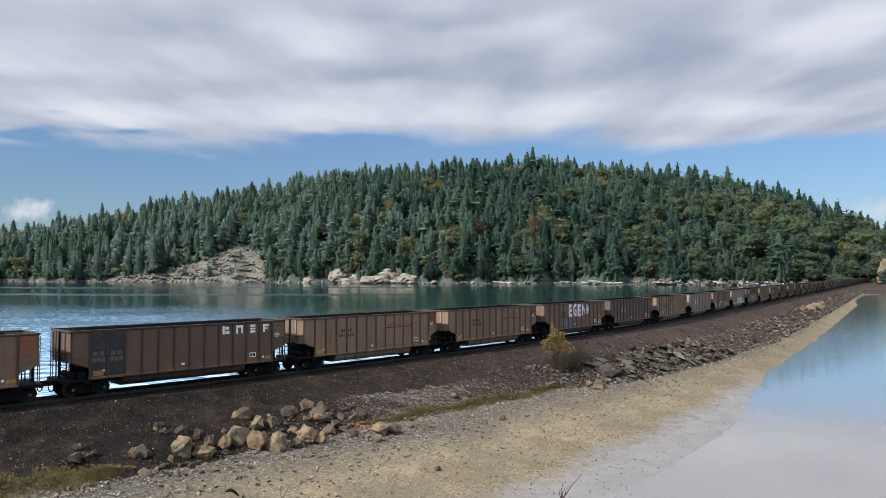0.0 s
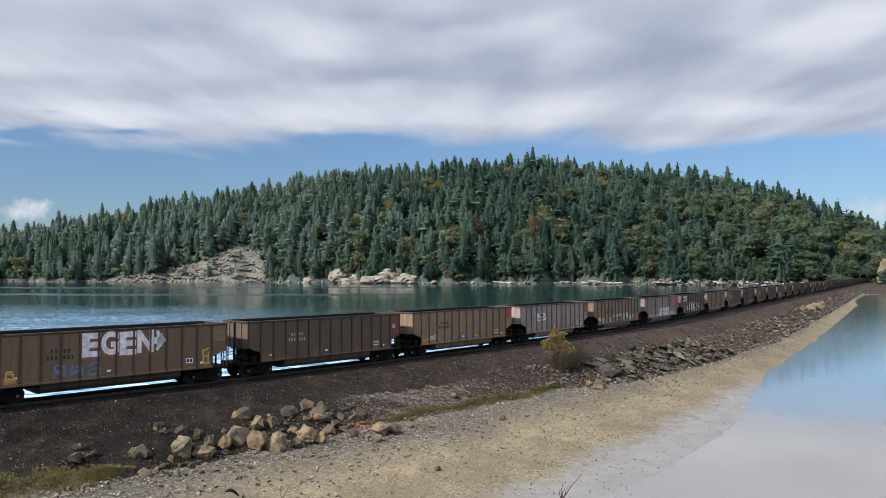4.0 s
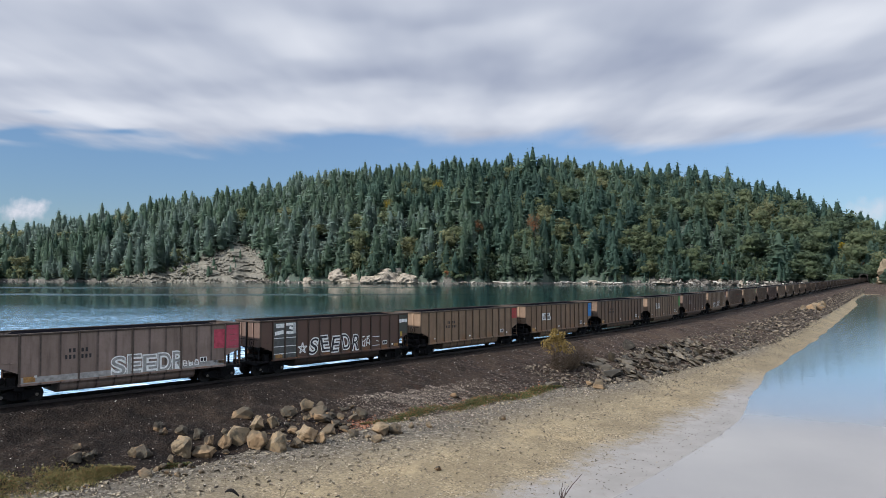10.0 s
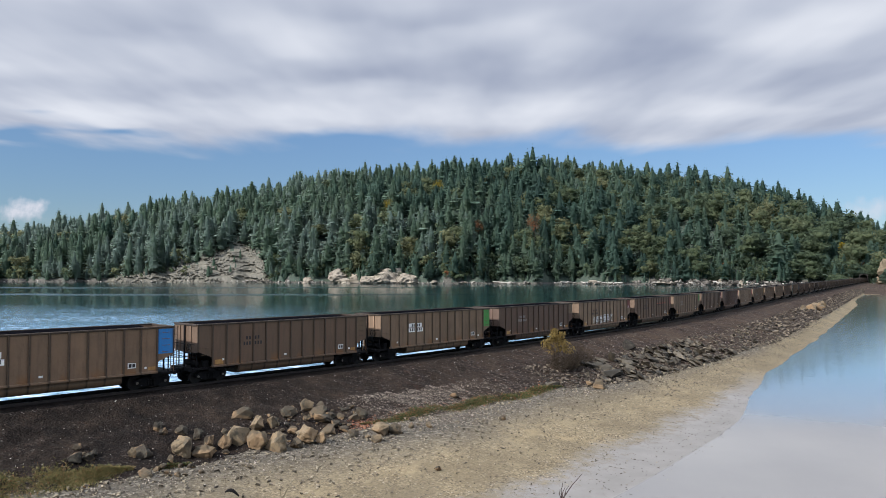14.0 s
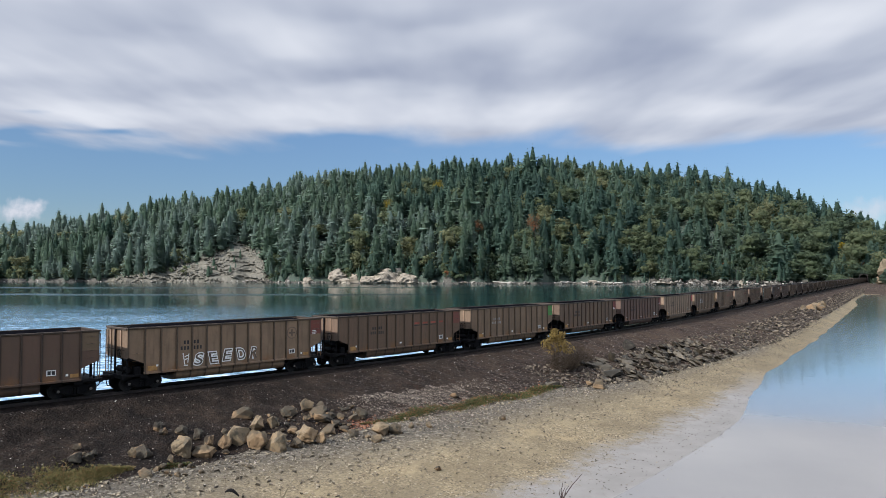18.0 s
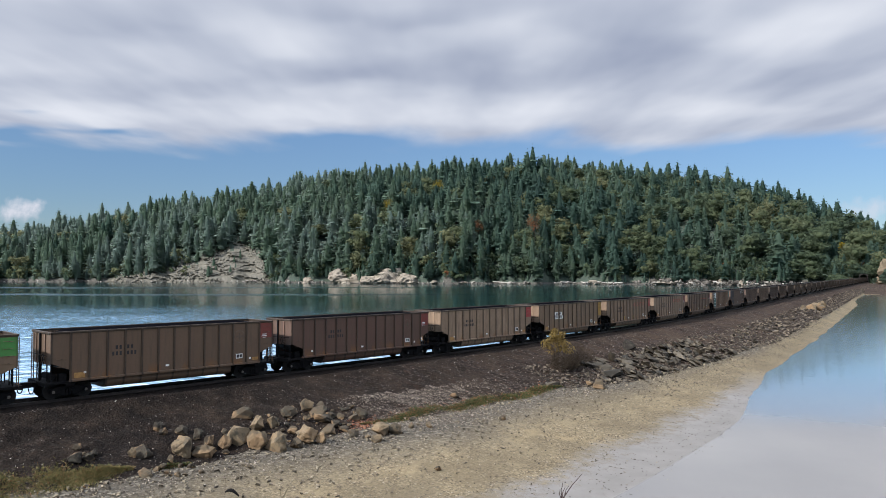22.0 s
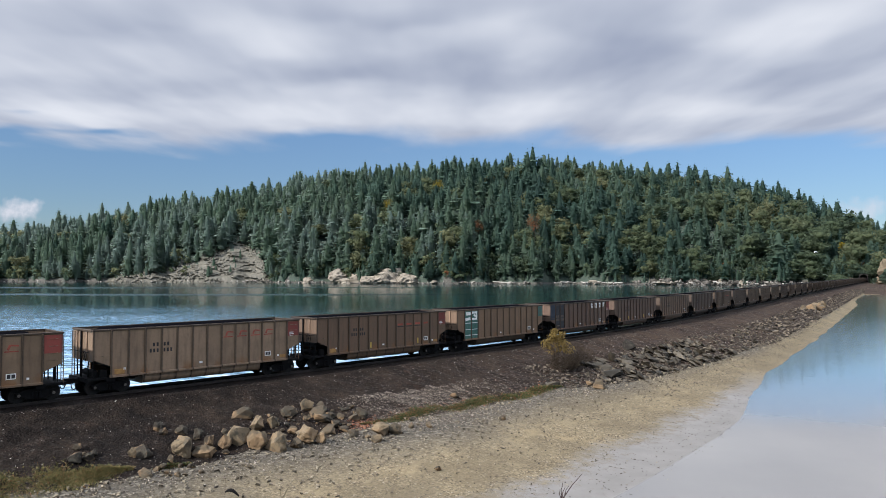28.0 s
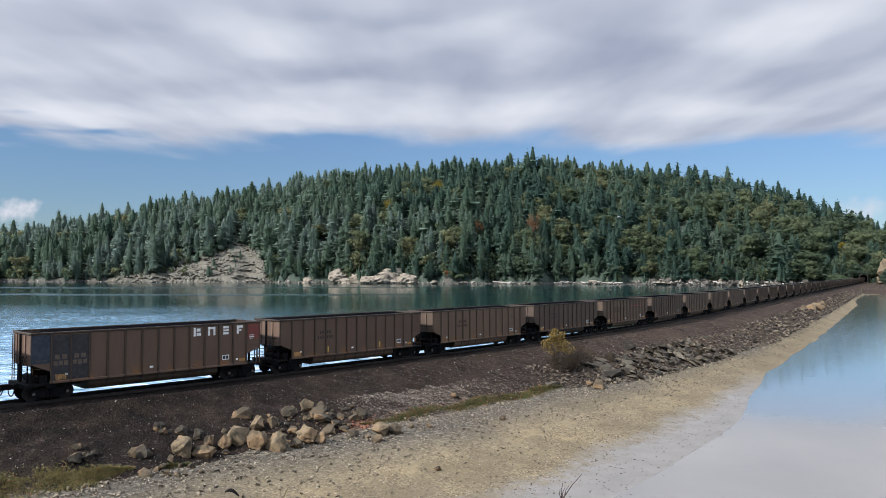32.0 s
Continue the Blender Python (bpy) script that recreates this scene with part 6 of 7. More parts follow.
def build_twigs():
    rs = random.Random(6)
    red, straw = mat_flat("red_twig", (0.05, 0.03, 0.026), 0.8), mat_flat("dry_straw", (0.17, 0.135, 0.085), 0.8)

    def stalk(name, x, y, base, tips, mat, label):
        root = tagged(new(name), label, "shrub")
        root.matrix_basis = pose(x, y, base)
        for sx, sz, dx, dz, r in tips:
            bm = bmesh.new()
            p = Vector((sx, 0, sz))
            q = Vector((dx, rs.uniform(-0.02, 0.02), dz))
            k = 5
            for i in range(k):
                a = p.lerp(q, i / k) + Vector((0.004 * math.sin(i * 1.7), 0, 0))
                b = p.lerp(q, (i + 1) / k) + Vector((0.004 * math.sin((i + 1) * 1.7), 0, 0))
                add_cyl(bm, a, b, r * (1 - 0.6 * i / k), 5, r * (1 - 0.6 * (i + 1) / k))
            part("stem", bm_mesh("stem", bm, mat), root)
        return root
    # thin shoots that reach up into view from the bluff
    stalk("bare_shrub", 0.80, 5.0, 7.35, [(0, 0, 0.005, 1.95, 0.008), (0.005, 1.945, 0.149, 2.12, 0.004), (0.005, 1.945, 0.017, 2.065, 0.004), (0.01, 1.96, 0.032, 2.04, 0.0035), (0.003, 1.95, -0.006, 2.03, 0.0035), (0.03, 1.985, 0.058, 2.04, 0.003)], red, "bare reddish twigs of a shrub on the bluff")
    stalk("dry_stalk", -1.22, 5.0, 7.35, [(0, 0, 0.114, 1.955, 0.007), (0.114, 1.955, 0.199, 2.086, 0.006), (0.11, 1.95, 0.112, 2.03, 0.003)], straw, "dry straw-coloured stalk on the bluff")
    dark = stalk("dead_stalk", -1.52, 5.0, 7.35, [(0, 0, 0.023, 2.085, 0.003)], red, "dead stalk with a curled black leaf")
    bm = bmesh.new()
    for i in range(8):
        p0, p1 = [Vector((0.03 + 0.095 * u, 0, 1.965 + 0.05 * math.sin(math.pi * (0.25 + 0.7 * u)))) for u in (i / 8, (i + 1) / 8)]
        add_cyl(bm, p0, p1, 0.004 + 0.008 * math.sin(math.pi * i / 8), 7, 0.004 + 0.008 * math.sin(math.pi * (i + 1) / 8))
    part("curled_leaf", bm_mesh("curled_leaf", bm, M_BLACK), dark)


# ======== the far shore ========
def far_rows(a, size, lift=0.0, t=0.0):
    x, y, _ = hill_at(a, t + 0 * a)
    return np.stack([x, y - 1.0, 0 * x + lift, size], -1)


def build_shore():
    rs = np.random.RandomState(33)
    pale = mat_stones("shore_boulder", [(0.0, (0.06, 0.052, 0.044)), (0.55, (0.12, 0.106, 0.09)), (0.85, (0.26, 0.235, 0.2)), (1.0, (0.42, 0.385, 0.33))])
    n = 1500
    a = np.concatenate([rs.uniform(-120, 1500, 900), rs.uniform(430, 570, 200), rs.normal(1240, 60, 330), rs.normal(1390, 22, 70)])
    size = rs.uniform(1.2, 4.2, n) * np.where(a > 1120, 1.35, 1)
    scatter("shore_boulders", far_rows(a, size, 0.3, 0.0) + np.stack([rs.normal(0, 1, n), rs.uniform(-3, 9, n), rs.uniform(-0.6, 1.6, n) * np.where(a > 1120, 1.9, 1), 0 * a], -1), pale, "pale boulders along the far shore", 7, (0.5, 0.9), 0.3)
    # drift logs
    log = bmesh.new()
    add_cyl(log, (-0.5, 0, 0), (0.5, 0, 0), 0.028, 7, 0.018)
    log = bm_mesh("drift_log", log, mat_flat("bleached_wood", (0.42, 0.38, 0.33), 0.9))
    for _ in range(24):
        b = rs.choice([rs.uniform(985, 1110), rs.uniform(860, 930), rs.uniform(1160, 1320)], p=[0.6, 0.1, 0.3])
        x, y, _ = hill_at(b, 0.004)
        ob = new("drift_log", log)
        k = rs.uniform(6, 15)
        ob.matrix_basis = pose(float(x), float(y) - 2.5, 1.4 + rs.uniform(0, 1.0), 0, rs.uniform(-8, 8), rs.uniform(-40, 40)) @ Matrix.Diagonal((k, k, k, 1))
        tagged(ob, "bleached drift log on the far shore", "log", "drift logs")
    # great pale sandstone outcrop
    for b, w, h, dy in ((598, 30, 20, 0), (628, 18, 14, 4), (672, 29, 17, -2), (690, 32, 22, 4), (722, 28, 15, -3), (652, 20, 11, -5), (612, 16, 8, -6), (545, 15, 9, 0), (768, 9, 5, 0), (1050, 16, 6, 0), (1180, 30, 4, 0), (820, 14, 4, 0), (1280, 10, 9, 4), (1314, 12, 6, 2)):
        bm = hull_rock(700 + b, 22)
        bmesh.ops.triangulate(bm, faces=bm.faces[:])
        bmesh.ops.subdivide_edges(bm, edges=bm.edges[:], cuts=5, use_grid_fill=True)
        off = Vector((b * 0.37, w, h))
        for v in bm.verts:
            q = v.co.copy()
            v.co *= 0.95 + 0.3 * noise.noise(q * 2.3 + off) - 0.38 * abs(noise.noise(q * 4.3 + off)) + 0.1 * noise.noise(q * 11 + off)
            v.co.z = max(v.co.z, -0.36)
        x, y, _ = hill_at(b, 0.0)
        ob = new("sandstone_outcrop", bm_mesh("sandstone_outcrop", bm, M_SAND))
        ob.matrix_basis = pose(float(x), float(y) + dy, h * 0.28, 0, 0, 0) @ Matrix.Diagonal((w, w * 0.8, h * 1.15, 1))
        tagged(ob, "pale weathered sandstone outcrop at the water's edge", "rock", "outcrops on the far shore")
    # bare cliff
    av, tv = np.arange(184, 480, 1.7), np.linspace(0, 0.36, 80)
    a, t = np.meshgrid(av, tv, indexing="ij")
    x, y, z = hill_at(a, t)
    rid = 1 - np.abs(fbm(x * 0.11, z * 0.22, 51, 5))
    y = y - 3.0 - 7 * rid * np.clip(z / 8, 0.3, 1) + 3.5 + 8.0 * np.abs(fbm(x * 0.22, z * 0.6, 55, 5)) - 2.2 * np.abs(np.sin(z * 0.55 + 0.06 * x + 2.0 * fbm(x * 0.05, z * 0.1, 57, 3)))
    x = x + 2 * fbm(z * 0.2, y * 0.1, 52, 3)
    z = z + 1.6 * fbm(x * 0.16, z * 0.3, 53, 4)
    pa, pv = picture(x, y, z)
    n_, m_ = a.shape
    idx = np.arange(n_ * m_).reshape(n_, m_)
    f = np.stack([idx[:-1, :-1], idx[1:, :-1], idx[1:, 1:], idx[:-1, 1:]], -1).reshape(-1, 4)
    V = np.stack([x, y, z], -1).reshape(-1, 3)
    cen = V[f].mean(1)
    ca, cv = picture(cen[:, 0], cen[:, 1], cen[:, 2])
    me = mesh_np("cliff", V, f[bare(ca, cv + 5)], M_CLIFF)
    tagged(new("cliff", me), "bare grey-brown rock cliff in the wooded hillside", "cliff", kind="structure")


def single_trees():
    """Trees that stand out in the wood by their colour."""
    rs = np.random.RandomState(77)
    oran = mat_foliage("orange_leaves", [(0.3, (0.22, 0.10, 0.05)), (0.55, (0.34, 0.16, 0.07)), (0.75, (0.42, 0.22, 0.09))], 0.3)
    gold = mat_foliage("golden_leaves", [(0.3, (0.24, 0.19, 0.03)), (0.55, (0.36, 0.28, 0.05)), (0.75, (0.45, 0.36, 0.08))], 0.3)
    for b, v, hh, mt, word in ((943, 428, 33, oran, "orange"), (845, 428, 25, oran, "russet"), (690, 388, 26, gold, "golden"), (775, 356, 28, gold, "golden"), (1478, 452, 14, gold, "yellow"), (600, 445, 12, oran, "russet"), (1270, 480, 9, oran, "russet"), (790, 492, 8, oran, "russet"), (1503, 470, 12, oran, "russet"), (1515, 480, 9, oran, "brown"), (1490, 482, 9, oran, "brown")):
        tt = np.linspace(0.005, 1, 400)
        x, y, z = hill_at(np.full(400, float(b)), tt)
        _, pv = picture(x, y, z)
        i = int(np.argmin(np.abs(pv - v)))
        root = tagged(new("autumn_tree"), word + " autumn tree standing out among the dark conifers", "tree")
        root.matrix_basis = pose(float(x[i]), float(y[i]) - 13, float(z[i]))
        bm = bmesh.new()
        add_cyl(bm, (0, 0, -1), (0, 0, hh * 0.75), 0.3, 6, 0.08)
        for _ in range(6):
            an = rs.uniform(0, 6.283)
            add_cyl(bm, (0, 0, hh * rs.uniform(0.25, 0.5)), (math.cos(an) * hh * 0.2, math.sin(an) * hh * 0.2, hh * rs.uniform(0.6, 0.85)), 0.12, 5, 0.03)
        part("trunk", bm_mesh("trunk", bm, M_BARK), root)
        V, F = [], []
        for _ in range(7):
            v_, f_ = leaf_cloud(rs, (rs.uniform(-0.16, 0.16) * hh, rs.uniform(-0.16, 0.16) * hh, rs.uniform(0.45, 0.85) * hh), (hh * 0.15, hh * 0.15, hh * 0.17), 90, 0.55)
            F += [tuple(q + len(V) for q in ff) for ff in f_]
            V += v_
        part("crown", mesh_np("crown", V, F, mt), root)


# ======== the tunnel ========
def build_tunnel():
    S0 = 690.0
    root = tagged(new("tunnel_portal"), "dark concrete railway tunnel portal cut into the hill", "tunnel", kind="structure")
    root.matrix_basis = track_pose(S0)
    bm = bmesh.new()
    arch = [(2.7 * math.cos(math.pi * q / 12), 3.9 + 2.7 * math.sin(math.pi * q / 12)) for q in range(13)]
    inner = [(2.7, -0.6)] + arch + [(-2.7, -0.6)]
    outer = [(3.25, -0.6)] + [(3.25 * math.cos(math.pi * q / 12) / max(abs(math.cos(math.pi * q / 12)), abs(math.sin(math.pi * q / 12))), 3.9 + 3.0 * math.sin(math.pi * q / 12) / max(abs(math.cos(math.pi * q / 12)), abs(math.sin(math.pi * q / 12)))) for q in range(13)] + [(-3.25, -0.6)]
    rings = []
    for x in (-0.6, 0.6):
        rings.append(([bm.verts.new((x, y, z)) for y, z in inner], [bm.verts.new((x, y, z)) for y, z in outer]))
    for i in range(14):
        for a, b in ((rings[0][0], rings[0][1]), (rings[1][1], rings[1][0])):
            bm.faces.new((a[i], a[i + 1], b[i + 1], b[i]))
        bm.faces.new((rings[0][0][i], rings[1][0][i], rings[1][0][i + 1], rings[0][0][i + 1]))
        bm.faces.new((rings[0][1][i], rings[0][1][i + 1], rings[1][1][i + 1], rings[1][1][i]))
    part("headwall", bm_mesh("headwall", bm, M_CONC), root)
    bm = bmesh.new()
    a = [bm.verts.new((0.5, y, z)) for y, z in inner]
    b = [bm.verts.new((540, y, z)) for y, z in inner]
    for i in range(14):
        bm.faces.new((a[i], a[i + 1], b[i + 1], b[i]))
    bm.faces.new((a[0], b[0], b[14], a[14]))
    bm.faces.new(b)
    part("bore", bm_mesh("bore", bm, M_TIE), root)
    # pale cut bank beside the portal
    rs = np.random.RandomState(2)
    for dx, d, w, h in ((-14, 18, 15, 27), (-20, 11.5, 6, 8), (-32, 21, 9, 7), (-12, -9, 7, 6), (-45, 14, 6, 3)):
        bm = hull_rock(int(500 + d + w), 26)
        bmesh.ops.triangulate(bm, faces=bm.faces[:])
        bmesh.ops.subdivide_edges(bm, edges=bm.edges[:], cuts=5, use_grid_fill=True)
        off = Vector((d, w, h))
        for v in bm.verts:
            q = v.co.copy()
            v.co *= 0.95 + 0.3 * noise.noise(q * 2.1 + off) - 0.25 * abs(noise.noise(q * 4.7 + off))
        ob = new("rock_cutting", bm_mesh("rock_cutting", bm, M_CUT))
        x, y, _ = track(S0 + dx, d)
        ob.matrix_basis = pose(float(x), float(y), 3 + h * 0.3, 0, 0, rs.uniform(0, 90)) @ Matrix.Diagonal((w, w, h, 1))
        tagged(ob, "ochre cut rock bank beside the tunnel", "rock")


build_pile()
build_riprap()
build_stones()
build_bush()
build_grass()
build_twigs()
build_shore()
single_trees()
build_tunnel()


# ======== clouds ========
CLOUD_Z = 600.0


def mat_cloud():
    k = Mat("cloud_vapour")
    k.t.nodes.remove(k.b)
    g = k.coord()
    big = k.noise(0.0014, 2, 0.4, g, (1.0, 0.7, 1))
    fine = k.noise(0.0055, 4, 0.5, g, (1.0, 0.34, 1))
    sep = k.node("ShaderNodeSeparateXYZ")
    k.link(g, sep.inputs[0])
    wob = k.node("ShaderNodeTexNoise", Scale=0.0026, Detail=2)
    k.link(g, wob.inputs["Vector"])
    sub = k.node("ShaderNodeVectorMath")
    sub.operation = "MULTIPLY_ADD"
    sub.inputs[1].default_value, sub.inputs[2].default_value = (420, 520, 0), (-210, -260, 0)
    k.link(wob.outputs["Color"], sub.inputs[0])
    warped = k.node("ShaderNodeVectorMath")
    warped.operation = "ADD"
    k.link(g, warped.inputs[0])
    k.link(sub.outputs[0], warped.inputs[1])

    def total(parts):
        out = parts[0]
        for p in parts[1:]:
            ad = k.node("ShaderNodeMath")
            ad.operation = "ADD"
            k.link(out, ad.inputs[0])
            k.link(p, ad.inputs[1])
            out = ad.outputs[0]
        return out

    def place(bearing, height):
        el = math.atan((441 - height) / FOC) + radians(1.952)
        yy = (CLOUD_Z - EYE_Z) / math.tan(el)
        return (bearing - 784) / FOC * yy, yy

    def blob(bearing, height, wide, tall, amp):
        """A thicker, thinner, lighter or darker spot, placed to fit the camera's view."""
        x, y = place(bearing, height)
        ry = abs(place(bearing, height - tall)[1] - place(bearing, height + tall)[1]) / 2
        mp = k.node("ShaderNodeMapping")
        rx = wide / FOC * y
        mp.inputs["Scale"].default_value = (1 / rx, 1 / ry, 1)
        mp.inputs["Location"].default_value = (-x / rx, -y / ry, 0)
        k.link(warped.outputs[0], mp.inputs["Vector"])
        ln = k.node("ShaderNodeVectorMath")
        ln.operation = "LENGTH"
        k.link(mp.outputs[0], ln.inputs[0])
        r = k.rng(ln.outputs["Value"], 0.0, 1.35, amp, 0)
        r.node.interpolation_type = "SMOOTHSTEP"
        return r
    rim = k.rng(sep.outputs[1], 2450, 3800, 0.75, -0.75)
    thin = [blob(250, 62, 70, 30, -0.22), blob(620, 134, 110, 26, -0.26), blob(900, 132, 420, 32, -0.14), blob(370, 160, 90, 18, -0.25), blob(70, 192, 70, 14, -0.3), blob(230, 236, 90, 14, -0.4), blob(620, 248, 100, 16, -0.35), blob(30, 236, 120, 12, -0.5)]
    b = total([k.rng(big, 0.3, 0.7, 0.1, 0.75), rim, k.rng(fine, 0.3, 0.7, -0.1, 0.1)] + thin)
    dens = k.rng(b, 0.05, 0.75, 0, 1)
    dens.node.interpolation_type = "SMOOTHSTEP"
    shade = k.noise(0.0034, 3, 0.45, g, (1.0, 0.36, 1))
    light = [blob(60, 105, 150, 50, 0.16), blob(1490, 55, 190, 60, 0.24), blob(700, 200, 620, 34, 0.2), blob(1330, 195, 200, 30, 0.12), blob(540, 66, 190, 36, 0.16), blob(950, 55, 140, 40, 0.14), blob(150, 190, 150, 40, 0.14), blob(380, 120, 110, 30, 0.1),
             blob(1190, 75, 170, 60, -0.17), blob(250, 45, 120, 45, -0.17), blob(870, 128, 430, 34, -0.15), blob(620, 132, 110, 30, -0.13), blob(1500, 150, 200, 40, -0.1), blob(740, 22, 170, 30, -0.11), blob(330, 165, 110, 26, -0.09), blob(30, 150, 90, 26, -0.08)]
    sh = total([k.rng(shade, 0.3, 0.7, 0.37, 0.63)] + light)
    col = k.ramp(sh, [(0.2, (0.185, 0.205, 0.265)), (0.5, (0.325, 0.338, 0.378)), (0.8, (0.475, 0.475, 0.49))])
    em = k.node("ShaderNodeEmission")
    k.link(col, em.inputs["Color"])
    em.inputs["Strength"].default_value = 0.93
    tr = k.node("ShaderNodeBsdfTransparent")
    mx = k.node("ShaderNodeMixShader")
    k.link(dens, mx.inputs[0])
    k.link(tr.outputs[0], mx.inputs[1])
    k.link(em.outputs[0], mx.inputs[2])
    k.link(mx.outputs[0], k.t.nodes["Material Output"].inputs["Surface"])
    return k.m


me = mesh_np("cloud_bank", [(-4000, 1100, 0), (4200, 1100, 0), (4200, 4050, 0), (-4000, 4050, 0)], [(0, 1, 2, 3)], mat_cloud())
CLOUD = tagged(new("cloud_bank", me), "broad bank of grey and white cloud drifting over the hill", "clouds", kind="structure")



def mat_puff(seed, thick):
    k = Mat("cloud_puff")
    k.t.nodes.remove(k.b)
    g = k.coord()
    ln = k.node("ShaderNodeVectorMath")
    ln.operation = "LENGTH"
    mp = k.node("ShaderNodeMapping")
    mp.inputs["Scale"].default_value = (1 / 230, 1, 1 / 105)
    k.link(g, mp.inputs["Vector"])
    k.link(mp.outputs[0], ln.inputs[0])
    mp2 = k.node("ShaderNodeMapping")
    mp2.inputs["Location"].default_value = (seed, 0, 0)
    k.link(g, mp2.inputs["Vector"])
    a = k.node("ShaderNodeMath")
    a.operation = "SUBTRACT"
    k.link(k.noise(0.012, 5, 0.55, mp2.outputs[0]), a.inputs[0])
    k.link(k.rng(ln.outputs["Value"], 0.2, 1.0, 0.0, 0.6), a.inputs[1])
    dens = k.rng(a.outputs[0], 0.15, 0.55, 0, thick)
    em = k.node("ShaderNodeEmission", Strength=1.0)
    em.inputs["Color"].default_value = (0.42, 0.41, 0.43, 1)
    mx = k.node("ShaderNodeMixShader")
    k.link(dens, mx.inputs[0])
    k.link(k.node("ShaderNodeBsdfTransparent").outputs[0], mx.inputs[1])
    k.link(em.outputs[0], mx.inputs[2])
    k.link(mx.outputs[0], k.t.nodes["Material Output"].inputs["Surface"])
    return k.m


PUFFS = []
for x, z, seed, thick in ((-2300, 368, 40.0, 0.85), (2400, 370, 900.0, 0.5)):
    me = mesh_np("low_cloud", [(-260, 0, -130), (260, 0, -130), (260, 0, 130), (-260, 0, 130)], [(0, 1, 2, 3)], mat_puff(seed, thick))
    PUFFS.append((tagged(new("low_cloud", me), "small white cloud low over the horizon", "clouds", kind="structure"), x, z))


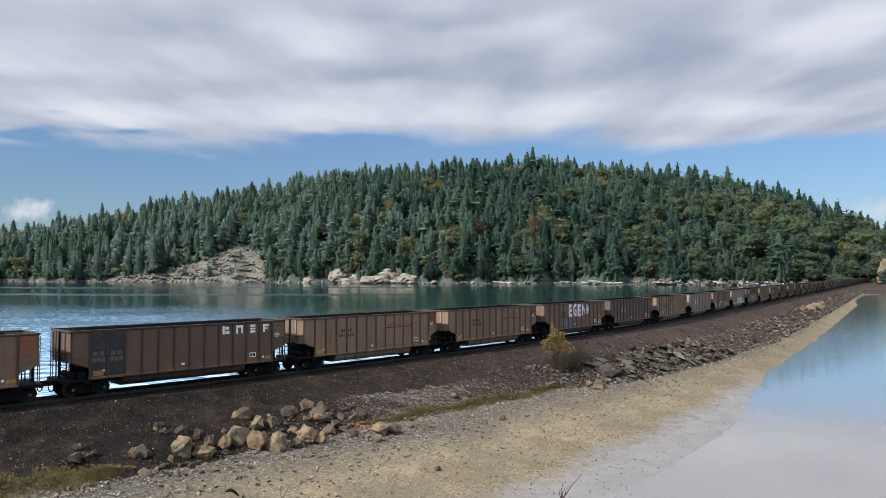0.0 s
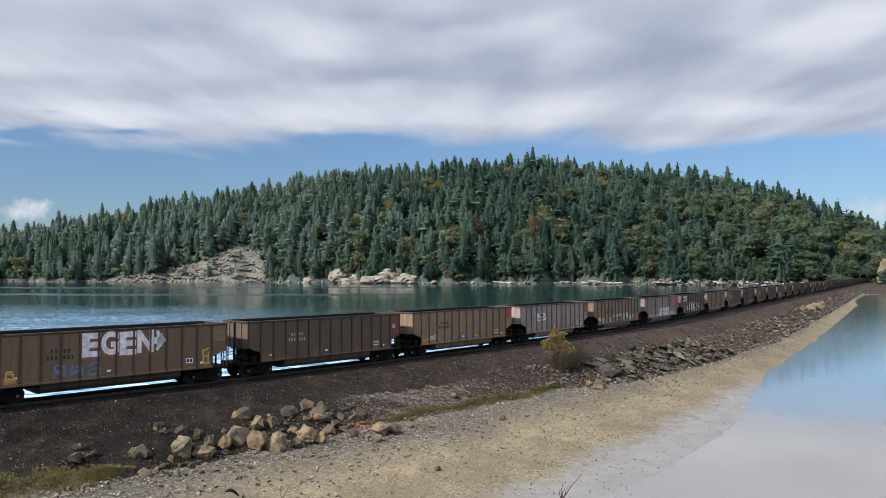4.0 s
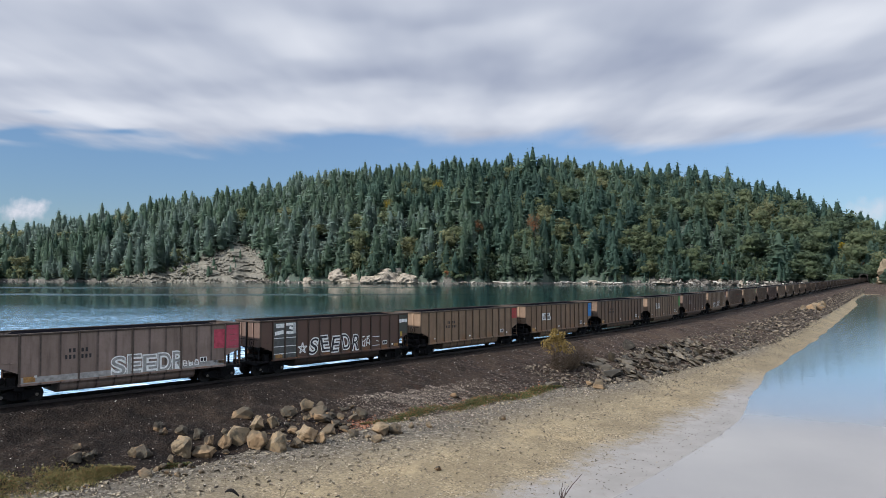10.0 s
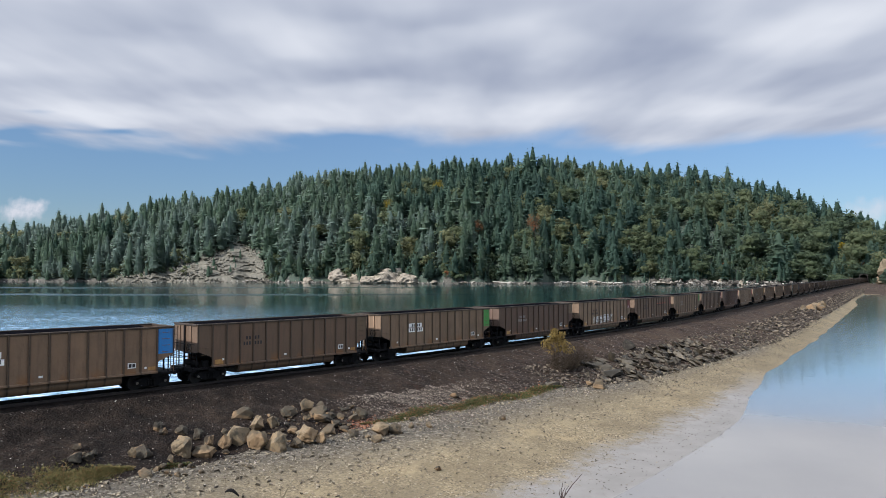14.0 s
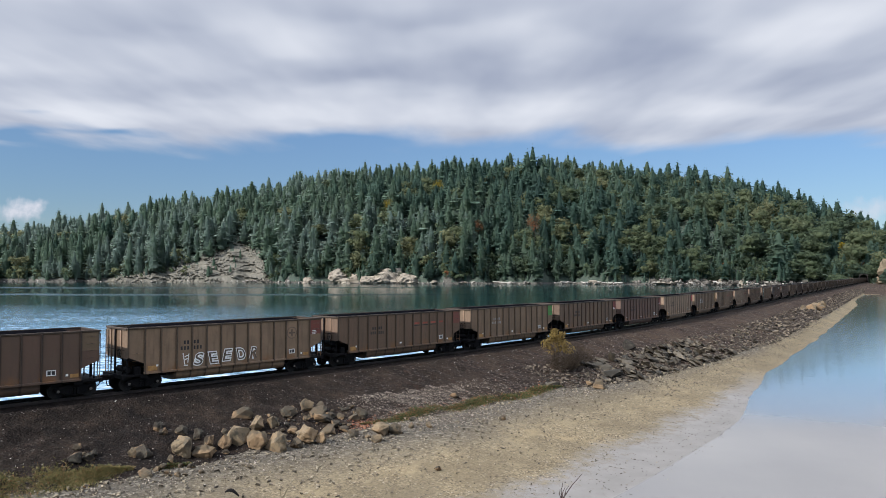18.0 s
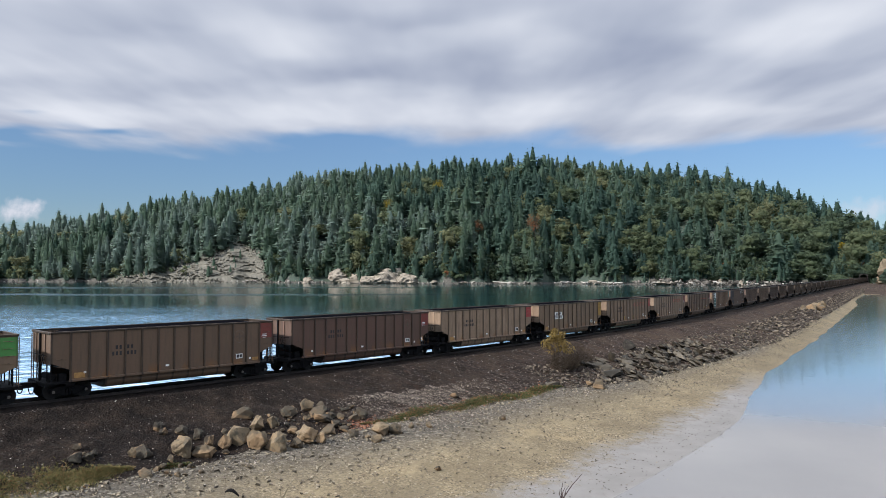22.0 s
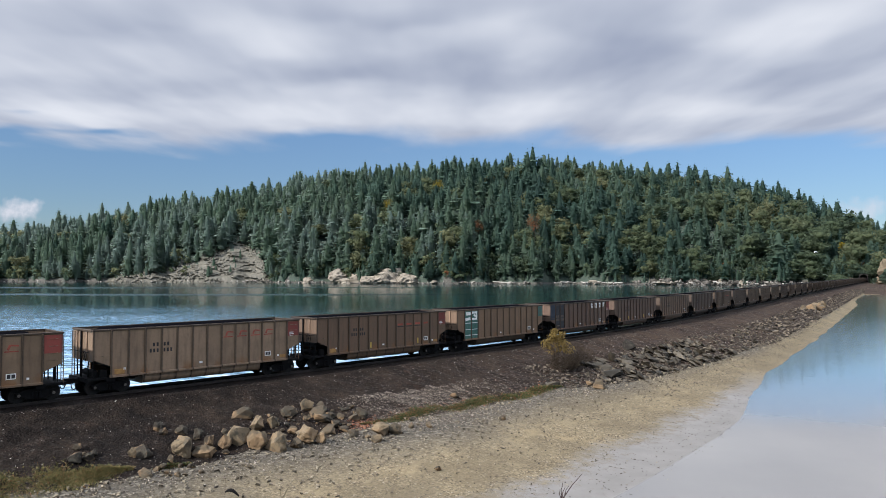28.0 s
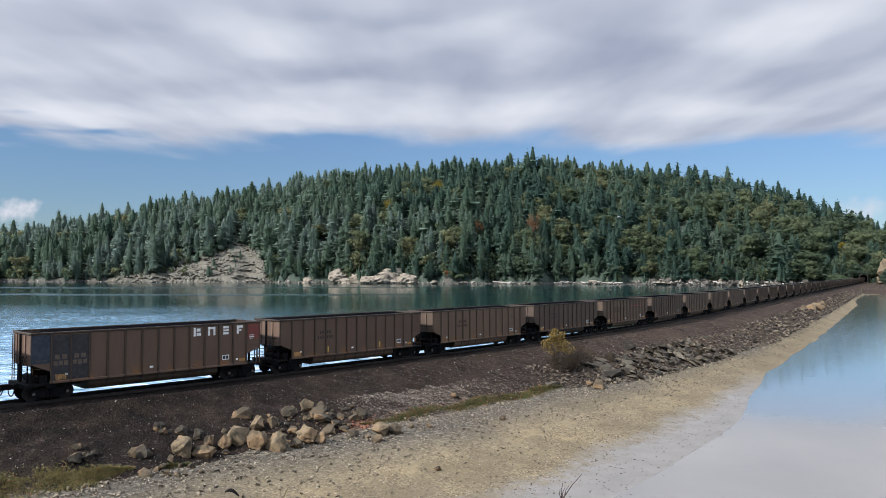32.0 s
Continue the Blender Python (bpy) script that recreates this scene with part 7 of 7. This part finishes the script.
# ======== a gull ========
def build_gull():
    white, grey, tipped = mat_flat("white_feathers", (0.78, 0.78, 0.77), 0.8, 0, 0.08), mat_flat("grey_feathers", (0.5, 0.51, 0.53), 0.8, 0, 0.12), mat_flat("yellow_bill", (0.5, 0.34, 0.08), 0.6)
    bird = tagged(new("gull"), "white gull flying past the wooded hill", "bird")
    bm = bmesh.new()
    rings = []
    for x, r, z in ((-0.26, 0.012, 0.02), (-0.2, 0.035, 0.01), (-0.08, 0.07, 0.0), (0.06, 0.075, -0.005), (0.15, 0.05, 0.01), (0.2, 0.042, 0.03), (0.25, 0.04, 0.035), (0.285, 0.015, 0.03)):
        rings.append([bm.verts.new((x, r * math.cos(q * math.pi / 4), z + r * 0.9 * math.sin(q * math.pi / 4))) for q in range(8)])
    for r0, r1 in zip(rings, rings[1:]):
        for q in range(8):
            bm.faces.new((r0[q], r0[(q + 1) % 8], r1[(q + 1) % 8], r1[q]))
    bm.faces.new(rings[0])
    bm.faces.new(rings[-1][::-1])
    part("body", bm_mesh("body", bm, white, True), bird)
    bm = bmesh.new()
    add_cyl(bm, (0.28, 0, 0.03), (0.34, 0, 0.022), 0.013, 6, 0.003)
    part("bill", bm_mesh("bill", bm, tipped), bird, None, "yellow bill")
    bm = bmesh.new()
    fan = [(-0.22, -0.03), (-0.22, 0.03), (-0.38, 0.09), (-0.4, 0.0), (-0.38, -0.09)]
    lo, hi = [bm.verts.new((x, y, 0.01)) for x, y in fan], [bm.verts.new((x, y, 0.022)) for x, y in fan]
    bm.faces.new(lo)
    bm.faces.new(hi[::-1])
    for q in range(5):
        bm.faces.new((lo[q], hi[q], hi[(q + 1) % 5], lo[(q + 1) % 5]))
    part("tail", bm_mesh("tail", bm, white), bird)
    wings = []
    for side in (1, -1):
        bm = bmesh.new()
        sect = []
        for y, x0, x1, z, th in ((0.0, 0.1, -0.12, 0.0, 0.02), (0.22, 0.13, -0.1, 0.03, 0.016), (0.42, 0.1, -0.09, 0.02, 0.01), (0.62, 0.0, -0.1, -0.02, 0.006)):
            sect.append([bm.verts.new((x, side * y, zz)) for x, zz in ((x0, z), ((x0 + x1) / 2, z + th), (x1, z), ((x0 + x1) / 2, z - th * 0.5))])
        for r0, r1 in zip(sect, sect[1:]):
            for q in range(4):
                bm.faces.new((r0[q], r0[(q + 1) % 4], r1[(q + 1) % 4], r1[q]))
        bm.faces.new(sect[0])
        bm.faces.new(sect[-1][::-1])
        wings.append((side, part("wing", bm_mesh("wing", bm, grey), bird, None, "pale grey wing")))
    return bird, wings


GULL, GULL_WINGS = build_gull()


# ======== what moves ========
def motions():
    # the drifting cloud
    walk(CLOUD, [(t, pose(-4.2 * t, 0, CLOUD_Z)) for t in (0, 8, 16, 24, 32)])
    for puff, x, z in PUFFS:
        walk(puff, [(t, pose(x - 2.2 * t, 4000, z)) for t in (0, 16, 32)])
    # the gull comes in from beyond the lagoon and crosses before the hill
    way = [(0, 330, 60, 18.0), (20, 168, 102, 17.0), (26, 92, 118, 16.0), (27.5, 73.2, 130, 15.25), (28.1, 69.5, 137, 15.0), (28.7, 65.0, 143, 15.4), (29.3, 60.6, 150, 16.4), (29.9, 56.5, 156, 17.9), (30.5, 52.7, 163, 19.6), (31.1, 49.3, 170, 21.8), (31.5, 46.9, 174, 23.7), (32, 43.7, 179, 25.0)]
    rows = []
    for (t, x, y, z), (_, x2, y2, _) in zip(way, way[1:] + [(33, 37.5, 189, 26)]):
        rows.append((t, pose(x, y, z, 0, 0, math.degrees(math.atan2(y2 - y, x2 - x)))))
    walk(GULL, rows)
    for side, wing in GULL_WINGS:
        walk(wing, [(q / 10, pose(0, side * 0.05, 0.035, side * (8 + 38 * math.sin(q * 1.9)))) for q in range(0, 321)])
    # the wagons roll along the line
    for i, car in CARS.items():
        walk(car, [(t, track_pose(car_s(i, t))) for t in range(0, 33)])
    # all wheelsets turn alike: one set of keys for each axle of a bogie
    for axle, wheels in zip((-0.89, 0.89), WHEELS):
        rows = []
        for q in range(0, 961):
            t = q / 30
            turn = -math.degrees(cars_passed(t) * PITCH / 0.457)
            rows.append((t, pose(axle, 0, 0.457) @ Matrix.Rotation(radians(turn % 360), 4, "Y")))
        first = wheels[0]
        walk(first, rows)
        act = first.animation_data.action
        for w in wheels[1:]:
            w.rotation_mode = "QUATERNION"
            w.animation_data_create()
            w.animation_data.action = act
            w.animation_data.action_slot = act.slots[0]


motions()
